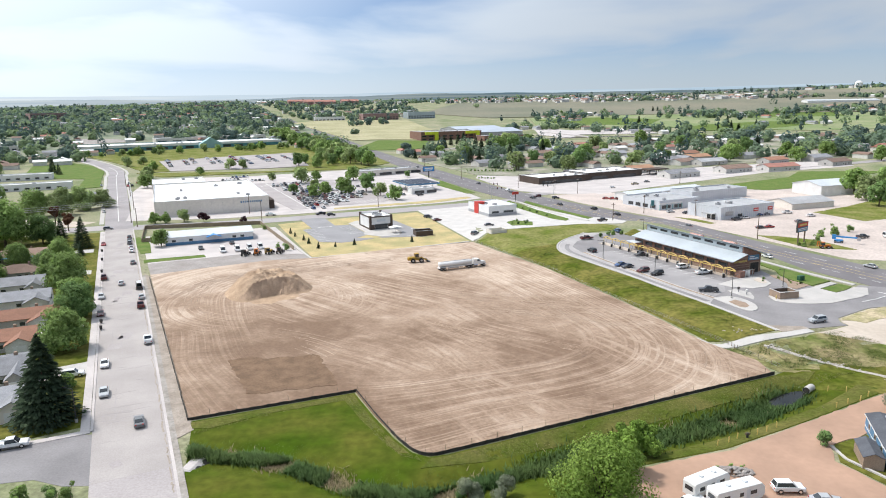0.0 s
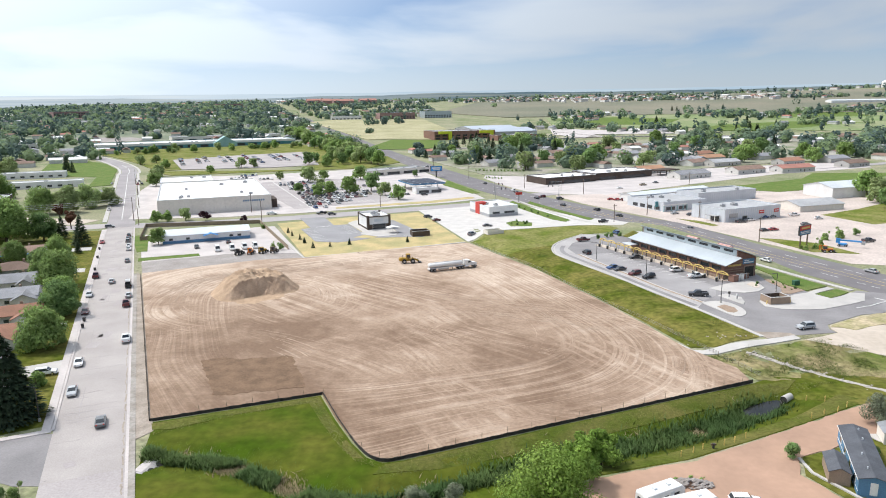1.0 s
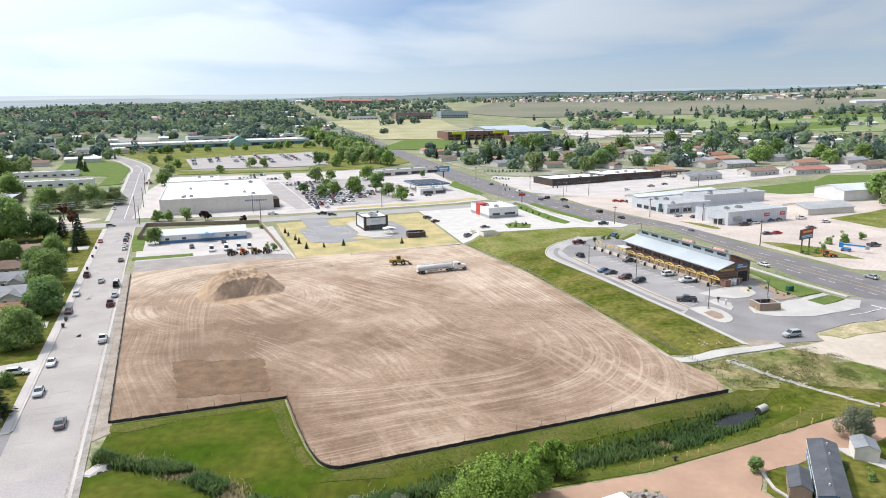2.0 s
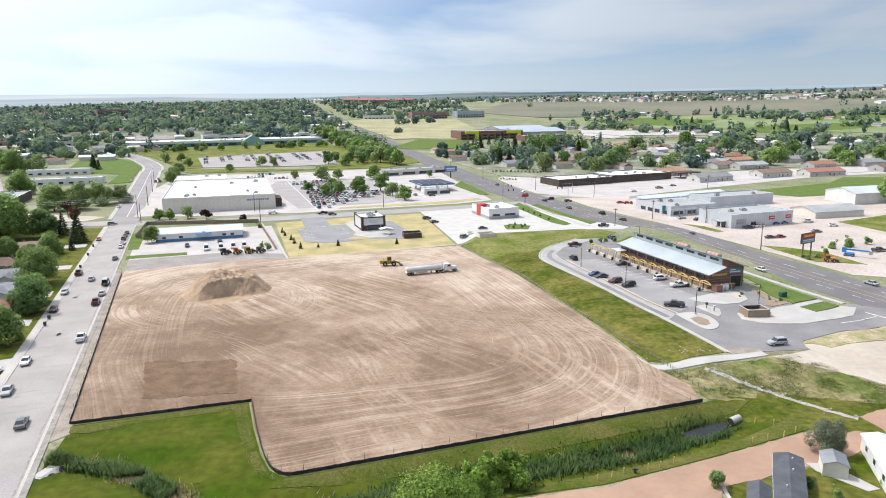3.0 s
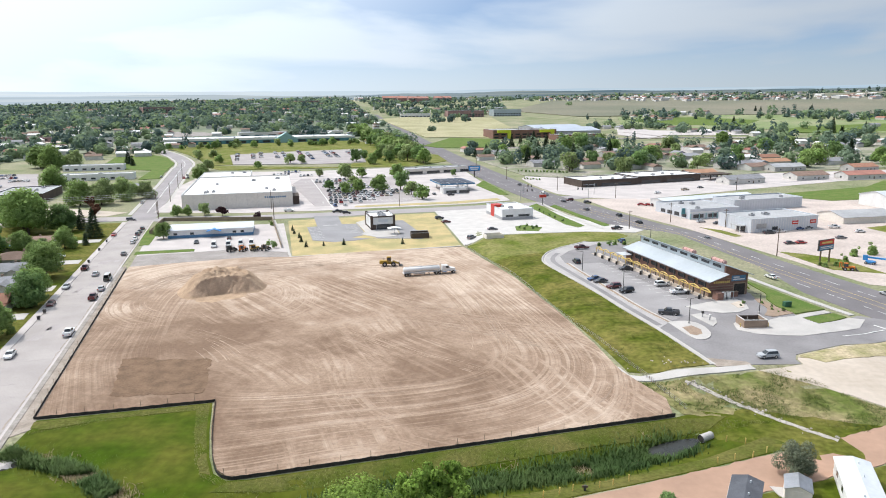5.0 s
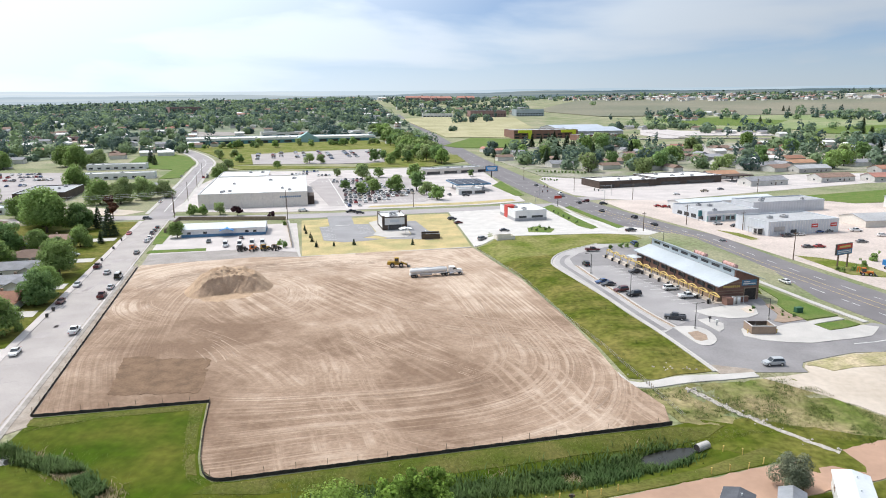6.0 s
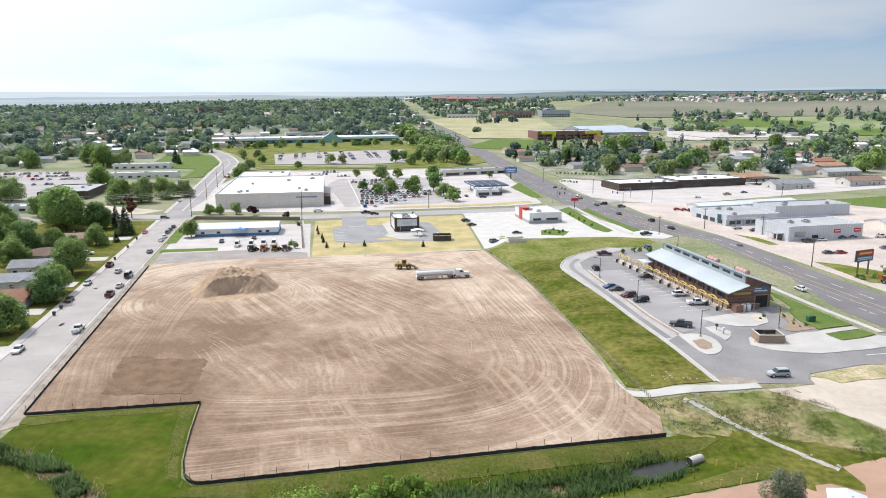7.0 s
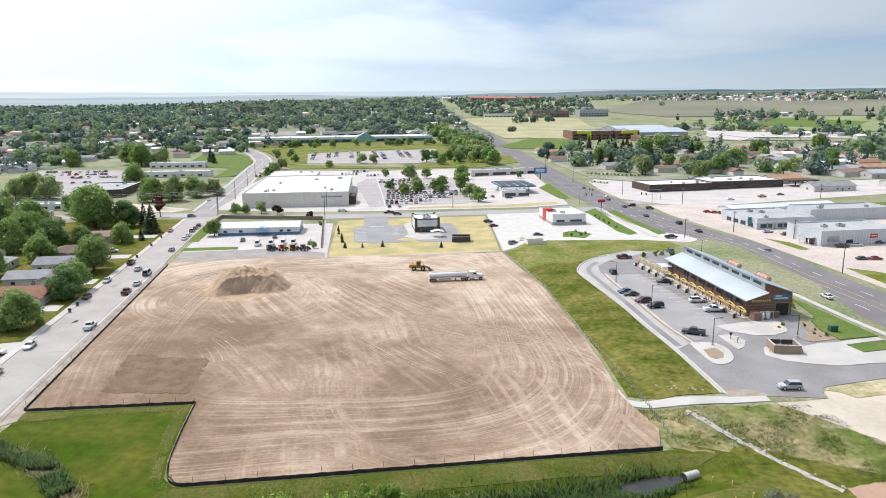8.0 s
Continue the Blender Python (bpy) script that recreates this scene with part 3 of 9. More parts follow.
def ragged(pts, step=1.5, amount=0.4):
    """The outline of a polygon broken up into an uneven edge."""
    out = []
    for a, b in zip(pts, pts[1:] + pts[:1]):
        a, b = Vector(a), Vector(b)
        n = max(1, int((b - a).length / step))
        for i in range(n):
            p = a.lerp(b, i / n)
            out.append((p.x + amount * noise.noise((p.x * 0.6, p.y * 0.6, 1)) + 0.5 * amount * noise.noise((p.x * 1.7, p.y * 1.7, 4)), p.y + amount * noise.noise((p.x * 0.6, p.y * 0.6, 7)) + 0.5 * amount * noise.noise((p.x * 1.7, p.y * 1.7, 9))))
    return out


def inside(pts, x, y):
    c = False
    for (x0, y0), (x1, y1) in zip(pts, pts[1:] + pts[:1]):
        if (y0 > y) != (y1 > y) and x < (x1 - x0) * (y - y0) / (y1 - y0) + x0:
            c = not c
    return c


GRID = 19.0                                     # the streets' turn from the axes, degrees
U, V = Vector((math.cos(radians(GRID)), math.sin(radians(GRID)))), Vector((-math.sin(radians(GRID)), math.cos(radians(GRID))))

# ---- ground ----
def steps(*rows):
    out = []
    for a, b, s in rows:
        out += [a + (b - a) * i / s for i in range(s)]
    return out + [rows[-1][1]]


def ground_sheet():
    xs = steps((-4700, -1200, 24), (-1200, -300, 24), (-300, -70, 14), (-70, 145, 120), (145, 400, 16), (400, 1200, 20), (1200, 4700, 24))
    ys = steps((-1200, 60, 14), (60, 140, 56), (140, 345, 80), (345, 500, 10), (500, 1500, 32), (1500, 4800, 34))
    verts = []
    for y in ys:
        for x in xs:
            verts.append((x, y, height(x, y)))
    w = len(xs)
    faces = [(j * w + i, j * w + i + 1, (j + 1) * w + i + 1, (j + 1) * w + i) for j in range(len(ys) - 1) for i in range(w - 1)]
    me = bpy.data.meshes.new("ground")
    me.from_pydata(verts, [], faces)
    me.materials.append(M["ground"])
    me.shade_smooth()
    return tagged(new("ground", me), "grassy open land, half green half dry", "ground", kind="structure")


ground_sheet()

# distant ridges that close the horizon, glowing backdrops coloured as if through haze
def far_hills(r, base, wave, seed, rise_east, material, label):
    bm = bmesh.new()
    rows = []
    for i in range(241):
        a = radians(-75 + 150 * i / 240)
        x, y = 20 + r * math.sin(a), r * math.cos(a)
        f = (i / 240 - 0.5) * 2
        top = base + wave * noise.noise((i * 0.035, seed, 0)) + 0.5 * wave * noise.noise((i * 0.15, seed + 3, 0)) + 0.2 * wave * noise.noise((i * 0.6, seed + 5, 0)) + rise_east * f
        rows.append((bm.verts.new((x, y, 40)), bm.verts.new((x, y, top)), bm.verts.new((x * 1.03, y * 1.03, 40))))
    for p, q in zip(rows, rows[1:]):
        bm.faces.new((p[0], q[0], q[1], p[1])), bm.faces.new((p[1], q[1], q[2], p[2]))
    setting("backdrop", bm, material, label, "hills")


far_hills(4690, 149, 7, 2.2, 9, M["ridge"], "hills along the horizon, glowing in painted pale blue haze")
far_hills(4300, 124, 13, 7.7, 24, M["hills"], "low hills before the horizon, glowing in painted blue-green haze")

FIELD = [(-52, 121.6), (-20.5, 130.6), (-16.5, 118.7), (-12.7, 109.4), (-9.8, 104.4), (-7.3, 102.6), (-4.5, 103.0), (70, 128), (70.5, 135),
         (64.5, 149), (61.5, 166.7), (54.5, 196.6), (44.5, 233), (26, 282), (-13, 272), (-41, 261), (-58, 260), (-97, 243)]


def field_mat():
    """Graded earth with the sweeping marks of wheels: loops round the site, circles round the heap, and straight passes."""
    m = bpy.data.materials.new("graded_earth")
    m.use_nodes = True
    n, l = m.node_tree.nodes, m.node_tree.links
    p = n["Principled BSDF"]
    p.inputs["Roughness"].default_value, p.inputs["Specular IOR Level"].default_value = 0.95, 0.15
    geo = n.new("ShaderNodeNewGeometry")

    def math_(op, a, b=None, c=None):
        k = n.new("ShaderNodeMath")
        k.operation = op
        for i, v in enumerate((a, b, c)):
            if v is None:
                continue
            if isinstance(v, (int, float)):
                k.inputs[i].default_value = v
            else:
                l.new(v, k.inputs[i])
        return k.outputs[0]

    def tex(vec, scale, detail=4.0, rough=0.5):
        t = n.new("ShaderNodeTexNoise")
        t.inputs["Scale"].default_value, t.inputs["Detail"].default_value, t.inputs["Roughness"].default_value = scale, detail, rough
        l.new(vec, t.inputs["Vector"])
        return t.outputs["Fac"]

    def vec(x, y, z=0.0):
        k = n.new("ShaderNodeCombineXYZ")
        for i, v in enumerate((x, y, z)):
            if isinstance(v, (int, float)):
                k.inputs[i].default_value = v
            else:
                l.new(v, k.inputs[i])
        return k.outputs[0]

    def span(v, a, b, lo=0.0, hi=1.0):
        k = n.new("ShaderNodeMapRange")
        k.interpolation_type = "SMOOTHSTEP"
        l.new(v, k.inputs["Value"])
        for key, w in (("From Min", a), ("From Max", b), ("To Min", lo), ("To Max", hi)):
            k.inputs[key].default_value = w
        return k.outputs[0]

    warp = n.new("ShaderNodeTexNoise")
    warp.inputs["Scale"].default_value, warp.inputs["Detail"].default_value = 0.016, 1.0
    l.new(geo.outputs["Position"], warp.inputs["Vector"])
    off = n.new("ShaderNodeVectorMath")
    off.operation = "MULTIPLY_ADD"
    off.inputs[1].default_value, off.inputs[2].default_value = (12, 12, 0), (-6, -6, 0)
    l.new(warp.outputs["Color"], off.inputs[0])
    add = n.new("ShaderNodeVectorMath")
    l.new(geo.outputs["Position"], add.inputs[0]), l.new(off.outputs[0], add.inputs[1])
    sep = n.new("ShaderNodeSeparateXYZ")
    l.new(add.outputs[0], sep.inputs[0])
    X, Y = sep.outputs[0], sep.outputs[1]

    def loop(cx, cy, turn, ax, ay, power, freq, swirl):
        c, s = math.cos(radians(turn)), math.sin(radians(turn))
        dx, dy = math_("SUBTRACT", X, cx), math_("SUBTRACT", Y, cy)
        u = math_("ABSOLUTE", math_("DIVIDE", math_("ADD", math_("MULTIPLY", dx, c), math_("MULTIPLY", dy, s)), ax))
        v = math_("ABSOLUTE", math_("DIVIDE", math_("SUBTRACT", math_("MULTIPLY", dy, c), math_("MULTIPLY", dx, s)), ay))
        r = math_("POWER", math_("ADD", math_("POWER", u, power), math_("POWER", v, power)), 1 / power)
        a = math_("ARCTAN2", dy, dx)
        return r, tex(vec(math_("MULTIPLY", r, freq), math_("MULTIPLY", math_("SINE", a), swirl), math_("MULTIPLY", math_("COSINE", a), swirl)), 1.0, 5.0, 0.62)

    r1, loops = loop(-11, 186, GRID, 61, 80, 4.0, 90.0, 0.9)
    r2, rings = loop(-50, 205, 0, 30, 30, 2.0, 36.0, 1.0)
    r3, arcs = loop(36, 150, 10, 40, 40, 2.0, 48.0, 1.0)

    def passes(angle, fine, along_):
        c, s = math.cos(radians(angle)), math.sin(radians(angle))
        return tex(vec(math_("MULTIPLY", math_("ADD", math_("MULTIPLY", X, c), math_("MULTIPLY", Y, s)), along_),
                       math_("MULTIPLY", math_("SUBTRACT", math_("MULTIPLY", Y, c), math_("MULTIPLY", X, s)), fine)), 1.0, 6.0, 0.62)

    def streaks(marks, seed, lo, hi, sharp=0.62):
        """Streaks of one family, kept to patches."""
        at = n.new("ShaderNodeVectorMath")
        at.inputs[1].default_value = (seed * 131.0, seed * 57.0, 0)
        l.new(geo.outputs["Position"], at.inputs[0])
        return math_("MULTIPLY", span(marks, 0.42, sharp), span(tex(at.outputs[0], 0.03, 4.0), lo, hi))

    rim = span(r1, 0.50, 0.72)
    core = math_("SUBTRACT", 1.0, rim)
    worn = math_("MULTIPLY", streaks(loops, 1, 0.34, 0.56), rim)
    worn = math_("MAXIMUM", worn, math_("MULTIPLY", streaks(passes(-46, 0.62, 0.02), 2, 0.40, 0.60), core))
    worn = math_("MAXIMUM", worn, math_("MULTIPLY", math_("MULTIPLY", streaks(passes(-66, 0.7, 0.016), 6, 0.44, 0.62), span(X, -20.0, 6.0)), 0.9))
    worn = math_("MAXIMUM", worn, math_("MULTIPLY", streaks(rings, 3, 0.42, 0.60), math_("MULTIPLY", span(r2, 1.35, 0.95), span(r2, 0.4, 0.8))))
    worn = math_("MAXIMUM", worn, math_("MULTIPLY", math_("MULTIPLY", streaks(arcs, 4, 0.42, 0.60), span(r3, 1.15, 0.85)), span(r3, 0.4, 0.75)))
    marks = worn
    tone = tex(geo.outputs["Position"], 0.026, 6.0, 0.62)
    grain = tex(geo.outputs["Position"], 1.3, 5.0, 0.65)
    mottle = tex(geo.outputs["Position"], 0.16, 5.0, 0.65)
    north = span(math_("SUBTRACT", math_("MULTIPLY", Y, U.x), math_("MULTIPLY", X, U.y)), 120.0, 255.0, -0.14, 0.27)

    def round_(cx, cy, r):
        dx, dy = math_("SUBTRACT", X, cx), math_("SUBTRACT", Y, cy)
        return span(math_("SQRT", math_("ADD", math_("MULTIPLY", dx, dx), math_("MULTIPLY", dy, dy))), r, r * 0.35)

    sw = round_(-50, 146, 46)
    worn = math_("MULTIPLY", worn, math_("SUBTRACT", 1.0, math_("MULTIPLY", sw, 0.6)))
    damp = math_("ADD", math_("MULTIPLY", round_(-36, 193, 26), -0.17), math_("MULTIPLY", sw, -0.16))
    amount = math_("ADD", math_("ADD", math_("MULTIPLY", worn, 0.42), math_("MULTIPLY", math_("SUBTRACT", mottle, 0.5), 0.75)), math_("ADD", math_("MULTIPLY", math_("SUBTRACT", tone, 0.5), 2.2), 0.30))
    amount = math_("ADD", amount, math_("ADD", north, damp))
    ramp = n.new("ShaderNodeValToRGB")
    e = ramp.color_ramp.elements
    e[0].position, e[0].color = 0.0, (0.200, 0.132, 0.090, 1)
    e[1].position, e[1].color = 1.0, (0.535, 0.424, 0.334, 1)
    mid = e.new(0.45)
    mid.color = (0.335, 0.240, 0.174, 1)
    l.new(amount, ramp.inputs[0])
    sc = n.new("ShaderNodeVectorMath")
    sc.operation = "SCALE"
    l.new(ramp.outputs[0], sc.inputs[0]), l.new(span(grain, 0.3, 0.7, 0.88, 1.12), sc.inputs["Scale"])
    l.new(sc.outputs[0], p.inputs["Base Color"])
    b = n.new("ShaderNodeBump")
    b.inputs["Strength"].default_value, b.inputs["Distance"].default_value = 0.5, 0.14
    l.new(math_("ADD", marks, math_("MULTIPLY", grain, 0.4)), b.inputs["Height"])
    l.new(b.outputs[0], p.inputs["Normal"])
    return m


M["earth"] = field_mat()
area("field", FIELD, M["earth"], 0.30, "graded bare earth lot covered in sweeping wheel tracks", "dirt lot", step=3.0, thick=0.9, rough=0.12)
PATCH = [(-51, 152.5), (-49.3, 147), (-46.6, 141.2), (-44.2, 135), (-42.3, 131.4), (-36, 132.2), (-30, 133.1), (-24.3, 134.4), (-25.0, 138), (-26.6, 142), (-28.2, 146), (-29, 149), (-29.3, 152), (-31.5, 153.6), (-33.6, 152.2), (-37, 152.6), (-42, 151.8), (-46, 153.4)]
area("patch", ragged(PATCH, 0.9, 0.8), M["freshdirt"], 0.36, "rectangle of darker freshly placed earth", "earth patch", step=2.0, thick=0.35, rough=0.14)


def heap():
    """A dug heap: a tall back ridge and a lower tongue, with a steep cut face towards the south."""
    bm = bmesh.new()
    n = 90
    grid, damp = {}, set()
    for j in range(n + 1):
        for i in range(n + 1):
            x, y = -21 + 42 * i / n, -24 + 44 * j / n
            u, v = x / 14, (y - 2) / 15.5
            d = math.hypot(u, v * (1.25 if v > 0 else 1.0))
            h = 8.6 * max(0, 1 - d ** 1.7)
            h = min(h, 5.4 + 1.6 * noise.noise((x * 0.17, y * 0.17, 1)) + 0.9 * ease((3 - x) / 9) * max(0, 1 - d))
            cut = -5.5 + 2.4 * math.sin(x * 0.17 + 0.6) + x * 0.26
            if y < cut:
                h *= max(0.0, 1 - (cut - y) / 4.0)
                damp.add((i, j))
            h += max(0, 1.1 - d) * (1.5 * noise.noise((x * 0.3, y * 0.3, 5)) + 0.8 * noise.noise((x * 0.75, y * 0.75, 2)) + 0.3 * noise.noise((x * 1.8, y * 1.8, 7)))
            apron = 0.35 * max(0, 1 - math.hypot(x / 16, (y + 7) / 11))
            grid[i, j] = bm.verts.new((x, y, max(h, apron) - 0.15))
    for j in range(n):
        for i in range(n):
            f = bm.faces.new((grid[i, j], grid[i + 1, j], grid[i + 1, j + 1], grid[i, j + 1]))
            if (i, j) in damp and f.calc_center_median().z > 0.5 + 0.5 * noise.noise((i * 0.4, j * 0.4, 3)):
                f.material_index = 1
    ob = setting("dirt_heap", bm, M["mound"], "heap of dug brown earth with a cut face", "dirt heap", "stuff")
    ob.data.materials.append(M["cutface"])
    ob.matrix_basis = pose(-50.5, 213, 0.28, 0, 0, 4)


heap()

# ---- streets ----
def kerb_x(y):
    return -48.7 - 0.362 * (y - 100)


STREET = [(kerb_x(y) - 6.5, y) for y in (20, 102)] + [(kerb_x(y) - 6.5, y) for y in (102, 200, 352, 480, 600, 640)]
bend = smooth_path([(-247, 634), (-261, 668), (-283, 708), (-312, 752), (-350, 800), (-400, 850), (-470, 915), (-560, 1010), (-760, 1180)], 8)
bm = ribbon(bmesh.new(), [(kerb_x(y) - 6.5, y) for y in (102, 180, 260, 346)], 12.6, -0.3, 0.06)
setting("road_1", bm, M["concrete"], "pale concrete residential street with patched joints", "street")
bm = ribbon(bmesh.new(), [(kerb_x(y) - 6.5, y) for y in (-60, 40, 102)], 12.6, -0.3, 0.055)
setting("road_2", bm, M["oldasphalt"], "worn cracked asphalt end of the street", "street")
bm = ribbon(bmesh.new(), [(kerb_x(y) - 6.5, y) for y in range(346, 629, 12)] + [tuple(p) for p in bend], 13.5, -0.3, 0.065)
setting("road_3", bm, M["streetgrey"], "worn asphalt street bending away past trees", "street")
for side in (-8.2, 8.2):
    bm = ribbon(bmesh.new(), [(kerb_x(y) - 6.5, y) for y in range(374 if side > 0 else 366, 629, 12)] + [tuple(p) for p in bend[:40]], 2.2, -0.3, 0.16, side)
    setting("pavement_6", bm, M["newconcrete"], "pale concrete footway along the bending street", "footway")
setting("lane_marking", ribbon(bmesh.new(), [(kerb_x(y) - 6.5, y) for y in range(372, 629, 12)] + [tuple(p) for p in bend[:16]], 0.35, 0.05, 0.09), M["paint"], "pale centre line on the bending street", "road marking")
area("road_4", [(-140, 96), (-71.5, 102.6), (-66, 100), (-60, 99.5), (-66, 117.5), (-71, 118), (-82, 113.2), (-140, 104)], M["driveway"], 0.05, "grey asphalt side street joining the concrete street", "street")
CROSS = smooth_path([(-139, 350), (-100, 354), (-60, 363), (-10, 379), (35, 394), (82, 412)], 4)
bm = ribbon(bmesh.new(), CROSS, 15, -0.3, 0.075)
setting("road_5", bm, M["crossgrey"], "faded asphalt cross street", "street")
MAIN = smooth_path([(196, 20), (172, 120), (151, 200), (133, 262), (116, 320), (91, 388), (68, 455), (40, 570), (6, 715), (-25, 845), (-130, 1290), (-235, 1720)], 5)
bm = ribbon(bmesh.new(), MAIN, 24, -0.3, 0.085)
setting("road_6", bm, M["asphalt"], "wide grey asphalt avenue with lane markings", "road")
bm = ribbon(bmesh.new(), smooth_path([(84, 432), (140, 462), (212, 497), (293, 537), (383, 562), (560, 610), (900, 690)], 4), 15, -0.3, 0.07)
setting("road_7", bm, M["streetgrey"], "faded asphalt side road past shops", "street")
bm = dashes(bmesh.new(), MAIN[4:45], 0.2, 0.11, 3, 7, -5.6)
dashes(bm, MAIN[4:45], 0.2, 0.11, 3, 7, 5.8)
setting("lane_marking", bm, M["paint"], "white dashed lane lines on the avenue", "road marking")
bm = ribbon(bmesh.new(), MAIN[2:26], 0.12, 0.08, 0.11, -1.8)
ribbon(bm, MAIN[2:26], 0.12, 0.08, 0.11, 1.8)
setting("centre_marking", bm, M["yellowpaint"], "yellow centre turn lane lines", "road marking")

# kerbs and footways of the concrete street
bm = ribbon(bmesh.new(), [(kerb_x(y) + 0.3, y) for y in (92, 130, 180, 240, 300, 344)], 0.5, -0.2, 0.2)
ribbon(bm, [(kerb_x(y) - 13.3, y) for y in (119, 160, 200, 250, 300, 340)], 0.5, -0.2, 0.2)
setting("kerb", bm, M["lotgrey"], "pale concrete street kerb", "kerb")
walkway = ribbon(bmesh.new(), [(kerb_x(y) + 1.1, y) for y in (92, 120, 180, 243)], 1.1, -0.2, 0.18)
area("dirt_edge", [(kerb_x(y) + 1.6, y) for y in (114, 160, 200, 246)] + [(-96.2, 240.5), (-51.6, 121.4), (-50, 117.2)], M["dirtstrip"], 0.1, "bare dirt strip along the fence", "dirt strip", step=6)
rag = bmesh.new()
g = random.Random(3)
y = 96.0
while y < 330:
    n = g.uniform(1, 5)
    ribbon(rag, [(kerb_x(y) - 0.35 + g.uniform(-0.15, 0.15), y), (kerb_x(y + n / 2) - 0.4 + g.uniform(-0.3, 0.2), y + n / 2), (kerb_x(y + n) - 0.35 + g.uniform(-0.15, 0.15), y + n)], g.uniform(0.05, 0.32), 0.03, 0.085)
    y += n + g.uniform(0, 1.2)
setting("gutter_crack", rag, M["dirtstrip"], "dark crumbling gutter joint with weeds", "crack")
cracks = bmesh.new()
for i in range(34):
    y = g.uniform(104, 330)
    x0, x1 = sorted((g.uniform(-12, -1), g.uniform(-12, -1)))
    pts = [(kerb_x(y) + x0 + (x1 - x0) * k / 6, y + 0.34 * (x0 + (x1 - x0) * k / 6) + g.uniform(-0.25, 0.25)) for k in range(7)]
    ribbon(cracks, pts, g.uniform(0.05, 0.12), 0.04, 0.075)
for i in range(9):
    y, x = g.uniform(104, 300), g.uniform(-12, -2)
    ribbon(cracks, [(kerb_x(y + 3 * k) + x + g.uniform(-0.2, 0.2), y + 3 * k) for k in range(6)], g.uniform(0.05, 0.1), 0.04, 0.075)
setting("road_crack", cracks, M["crossgrey"], "dark tar lines over street cracks", "crack")
patches = bmesh.new()
for i in range(16):
    y, x = g.uniform(104, 320), g.uniform(-11, -3)
    w = g.uniform(1.5, 3.6)
    ribbon(patches, [(kerb_x(y) + x, y), (kerb_x(y + w) + x, y + g.uniform(1.5, 6))], g.uniform(1.2, 3.2), 0.04, 0.068)
setting("road_patch", patches, M["oldasphalt"], "greyer repair patches on the street", "street patch")
setting("pavement_1", walkway, M["dustywalk"], "dusty grey concrete footway beside the fence", "footway")
bm = ribbon(bmesh.new(), [(kerb_x(y) - 14.5, y) for y in (119, 160, 200, 250, 300, 340)], 1.6, -0.2, 0.16)
ribbon(bm, [(kerb_x(118) - 14.0, 119), (-76, 116.5), (-84, 114), (-140, 105.5)], 1.5, -0.2, 0.15)
setting("pavement_2", bm, M["lotgrey"], "pale concrete footway in front of houses", "footway")

# ---- areas by the site ----
area("grass_1", [(-46.5, 96), (-50.6, 118), (-52, 120.7), (-36, 125.4), (-20.7, 129.9), (-16.7, 118.4), (-13.0, 109.0), (-10.2, 103.7), (-7.4, 101.75), (-4, 102.3), (70, 127.3), (76, 130), (92, 126),
                 (88, 116.5), (66, 107), (44, 98.3), (26, 94.5), (18, 90), (16, 70), (-34, 70)], M["lush"], 0.06, "lush green grass in the drainage basin", "grass", step=2.0, thick=0.5)
KERB = [(84.6, 150.2), (82.4, 159.6), (78.7, 174.2), (74.0, 189.9), (68.3, 210.3), (61.0, 232.6), (56.8, 246.8), (57.0, 255.9), (59.8, 265.2), (65.1, 273.6), (72.8, 281.7), (77.3, 286.6)]
area("grass_2", [(x - 0.5, y + 0.1) for x, y in KERB[8::-1]] + [(80, 148.9), (72, 147.2), (66, 149), (62.5, 167), (55.5, 196.6), (45.5, 233), (38, 256)], M["strip"], 0.12, "rough green grass strip beside the earth lot", "grass", step=3, rough=0.1)
area("grass_14", [(27.5, 283), (38.6, 299.6), (82, 310.8), (94, 309), (98, 300), (91, 290.5)] + [(x - 0.5, y + 0.1) for x, y in KERB[:7:-1]] + [(38, 256)], M["palegrass"], 0.12, "pale yellow-green rough grass behind the lot", "grass", step=3, rough=0.1)
area("grass_3", ragged([(66.5, 143.6), (76, 143.4), (86, 145), (94, 147.2), (99.5, 147.6), (107, 137), (126, 118), (112, 117), (92, 127), (72, 128.5)], 1.6, 0.8), M["weedy"], 0.05, "weedy olive grass by the drainage channel", "grass", step=4, rough=0.12)
CW_OUT = smooth_path(KERB, 4)
area("car_park_1", [tuple(p) for p in CW_OUT] + [(91.7, 284.5), (101.3, 255.3), (115, 208.6), (113.5, 191), (118.9, 188.6), (121.4, 180.2), (128.2, 184.8), (138, 192), (146, 187), (136.6, 172.6), (127, 167), (120.5, 164.6), (105.7, 157), (104.2, 154), (104.3, 151.2), (93.1, 150.4)],
     M["driveway"], 0.10, "smooth grey asphalt drive round the wash", "car park", step=5)
area("sand", ragged([(93.4, 147.4), (99.4, 148.9), (104.5, 151.0), (104.6, 154), (106, 156.7), (120.7, 164.2), (127.2, 166.6), (137, 172.2), (147, 181), (168, 120), (190, 40), (150, 60), (128, 116), (108, 137)], 2.5, 0.35), M["sand"], 0.10, "pale sandy bare ground", "bare ground", step=6, rough=0.15)
area("sandy_verge", ragged([(105.2, 155.6), (106.4, 156.3), (120.7, 163.8), (137, 171.8), (147, 180.4), (152, 171), (140, 164), (124, 157.5), (110, 152.5)], 2.5, 0.9), M["dryweed"], 0.22, "dry yellowish weeds along the sandy edge", "weeds", step=4, rough=0.1)
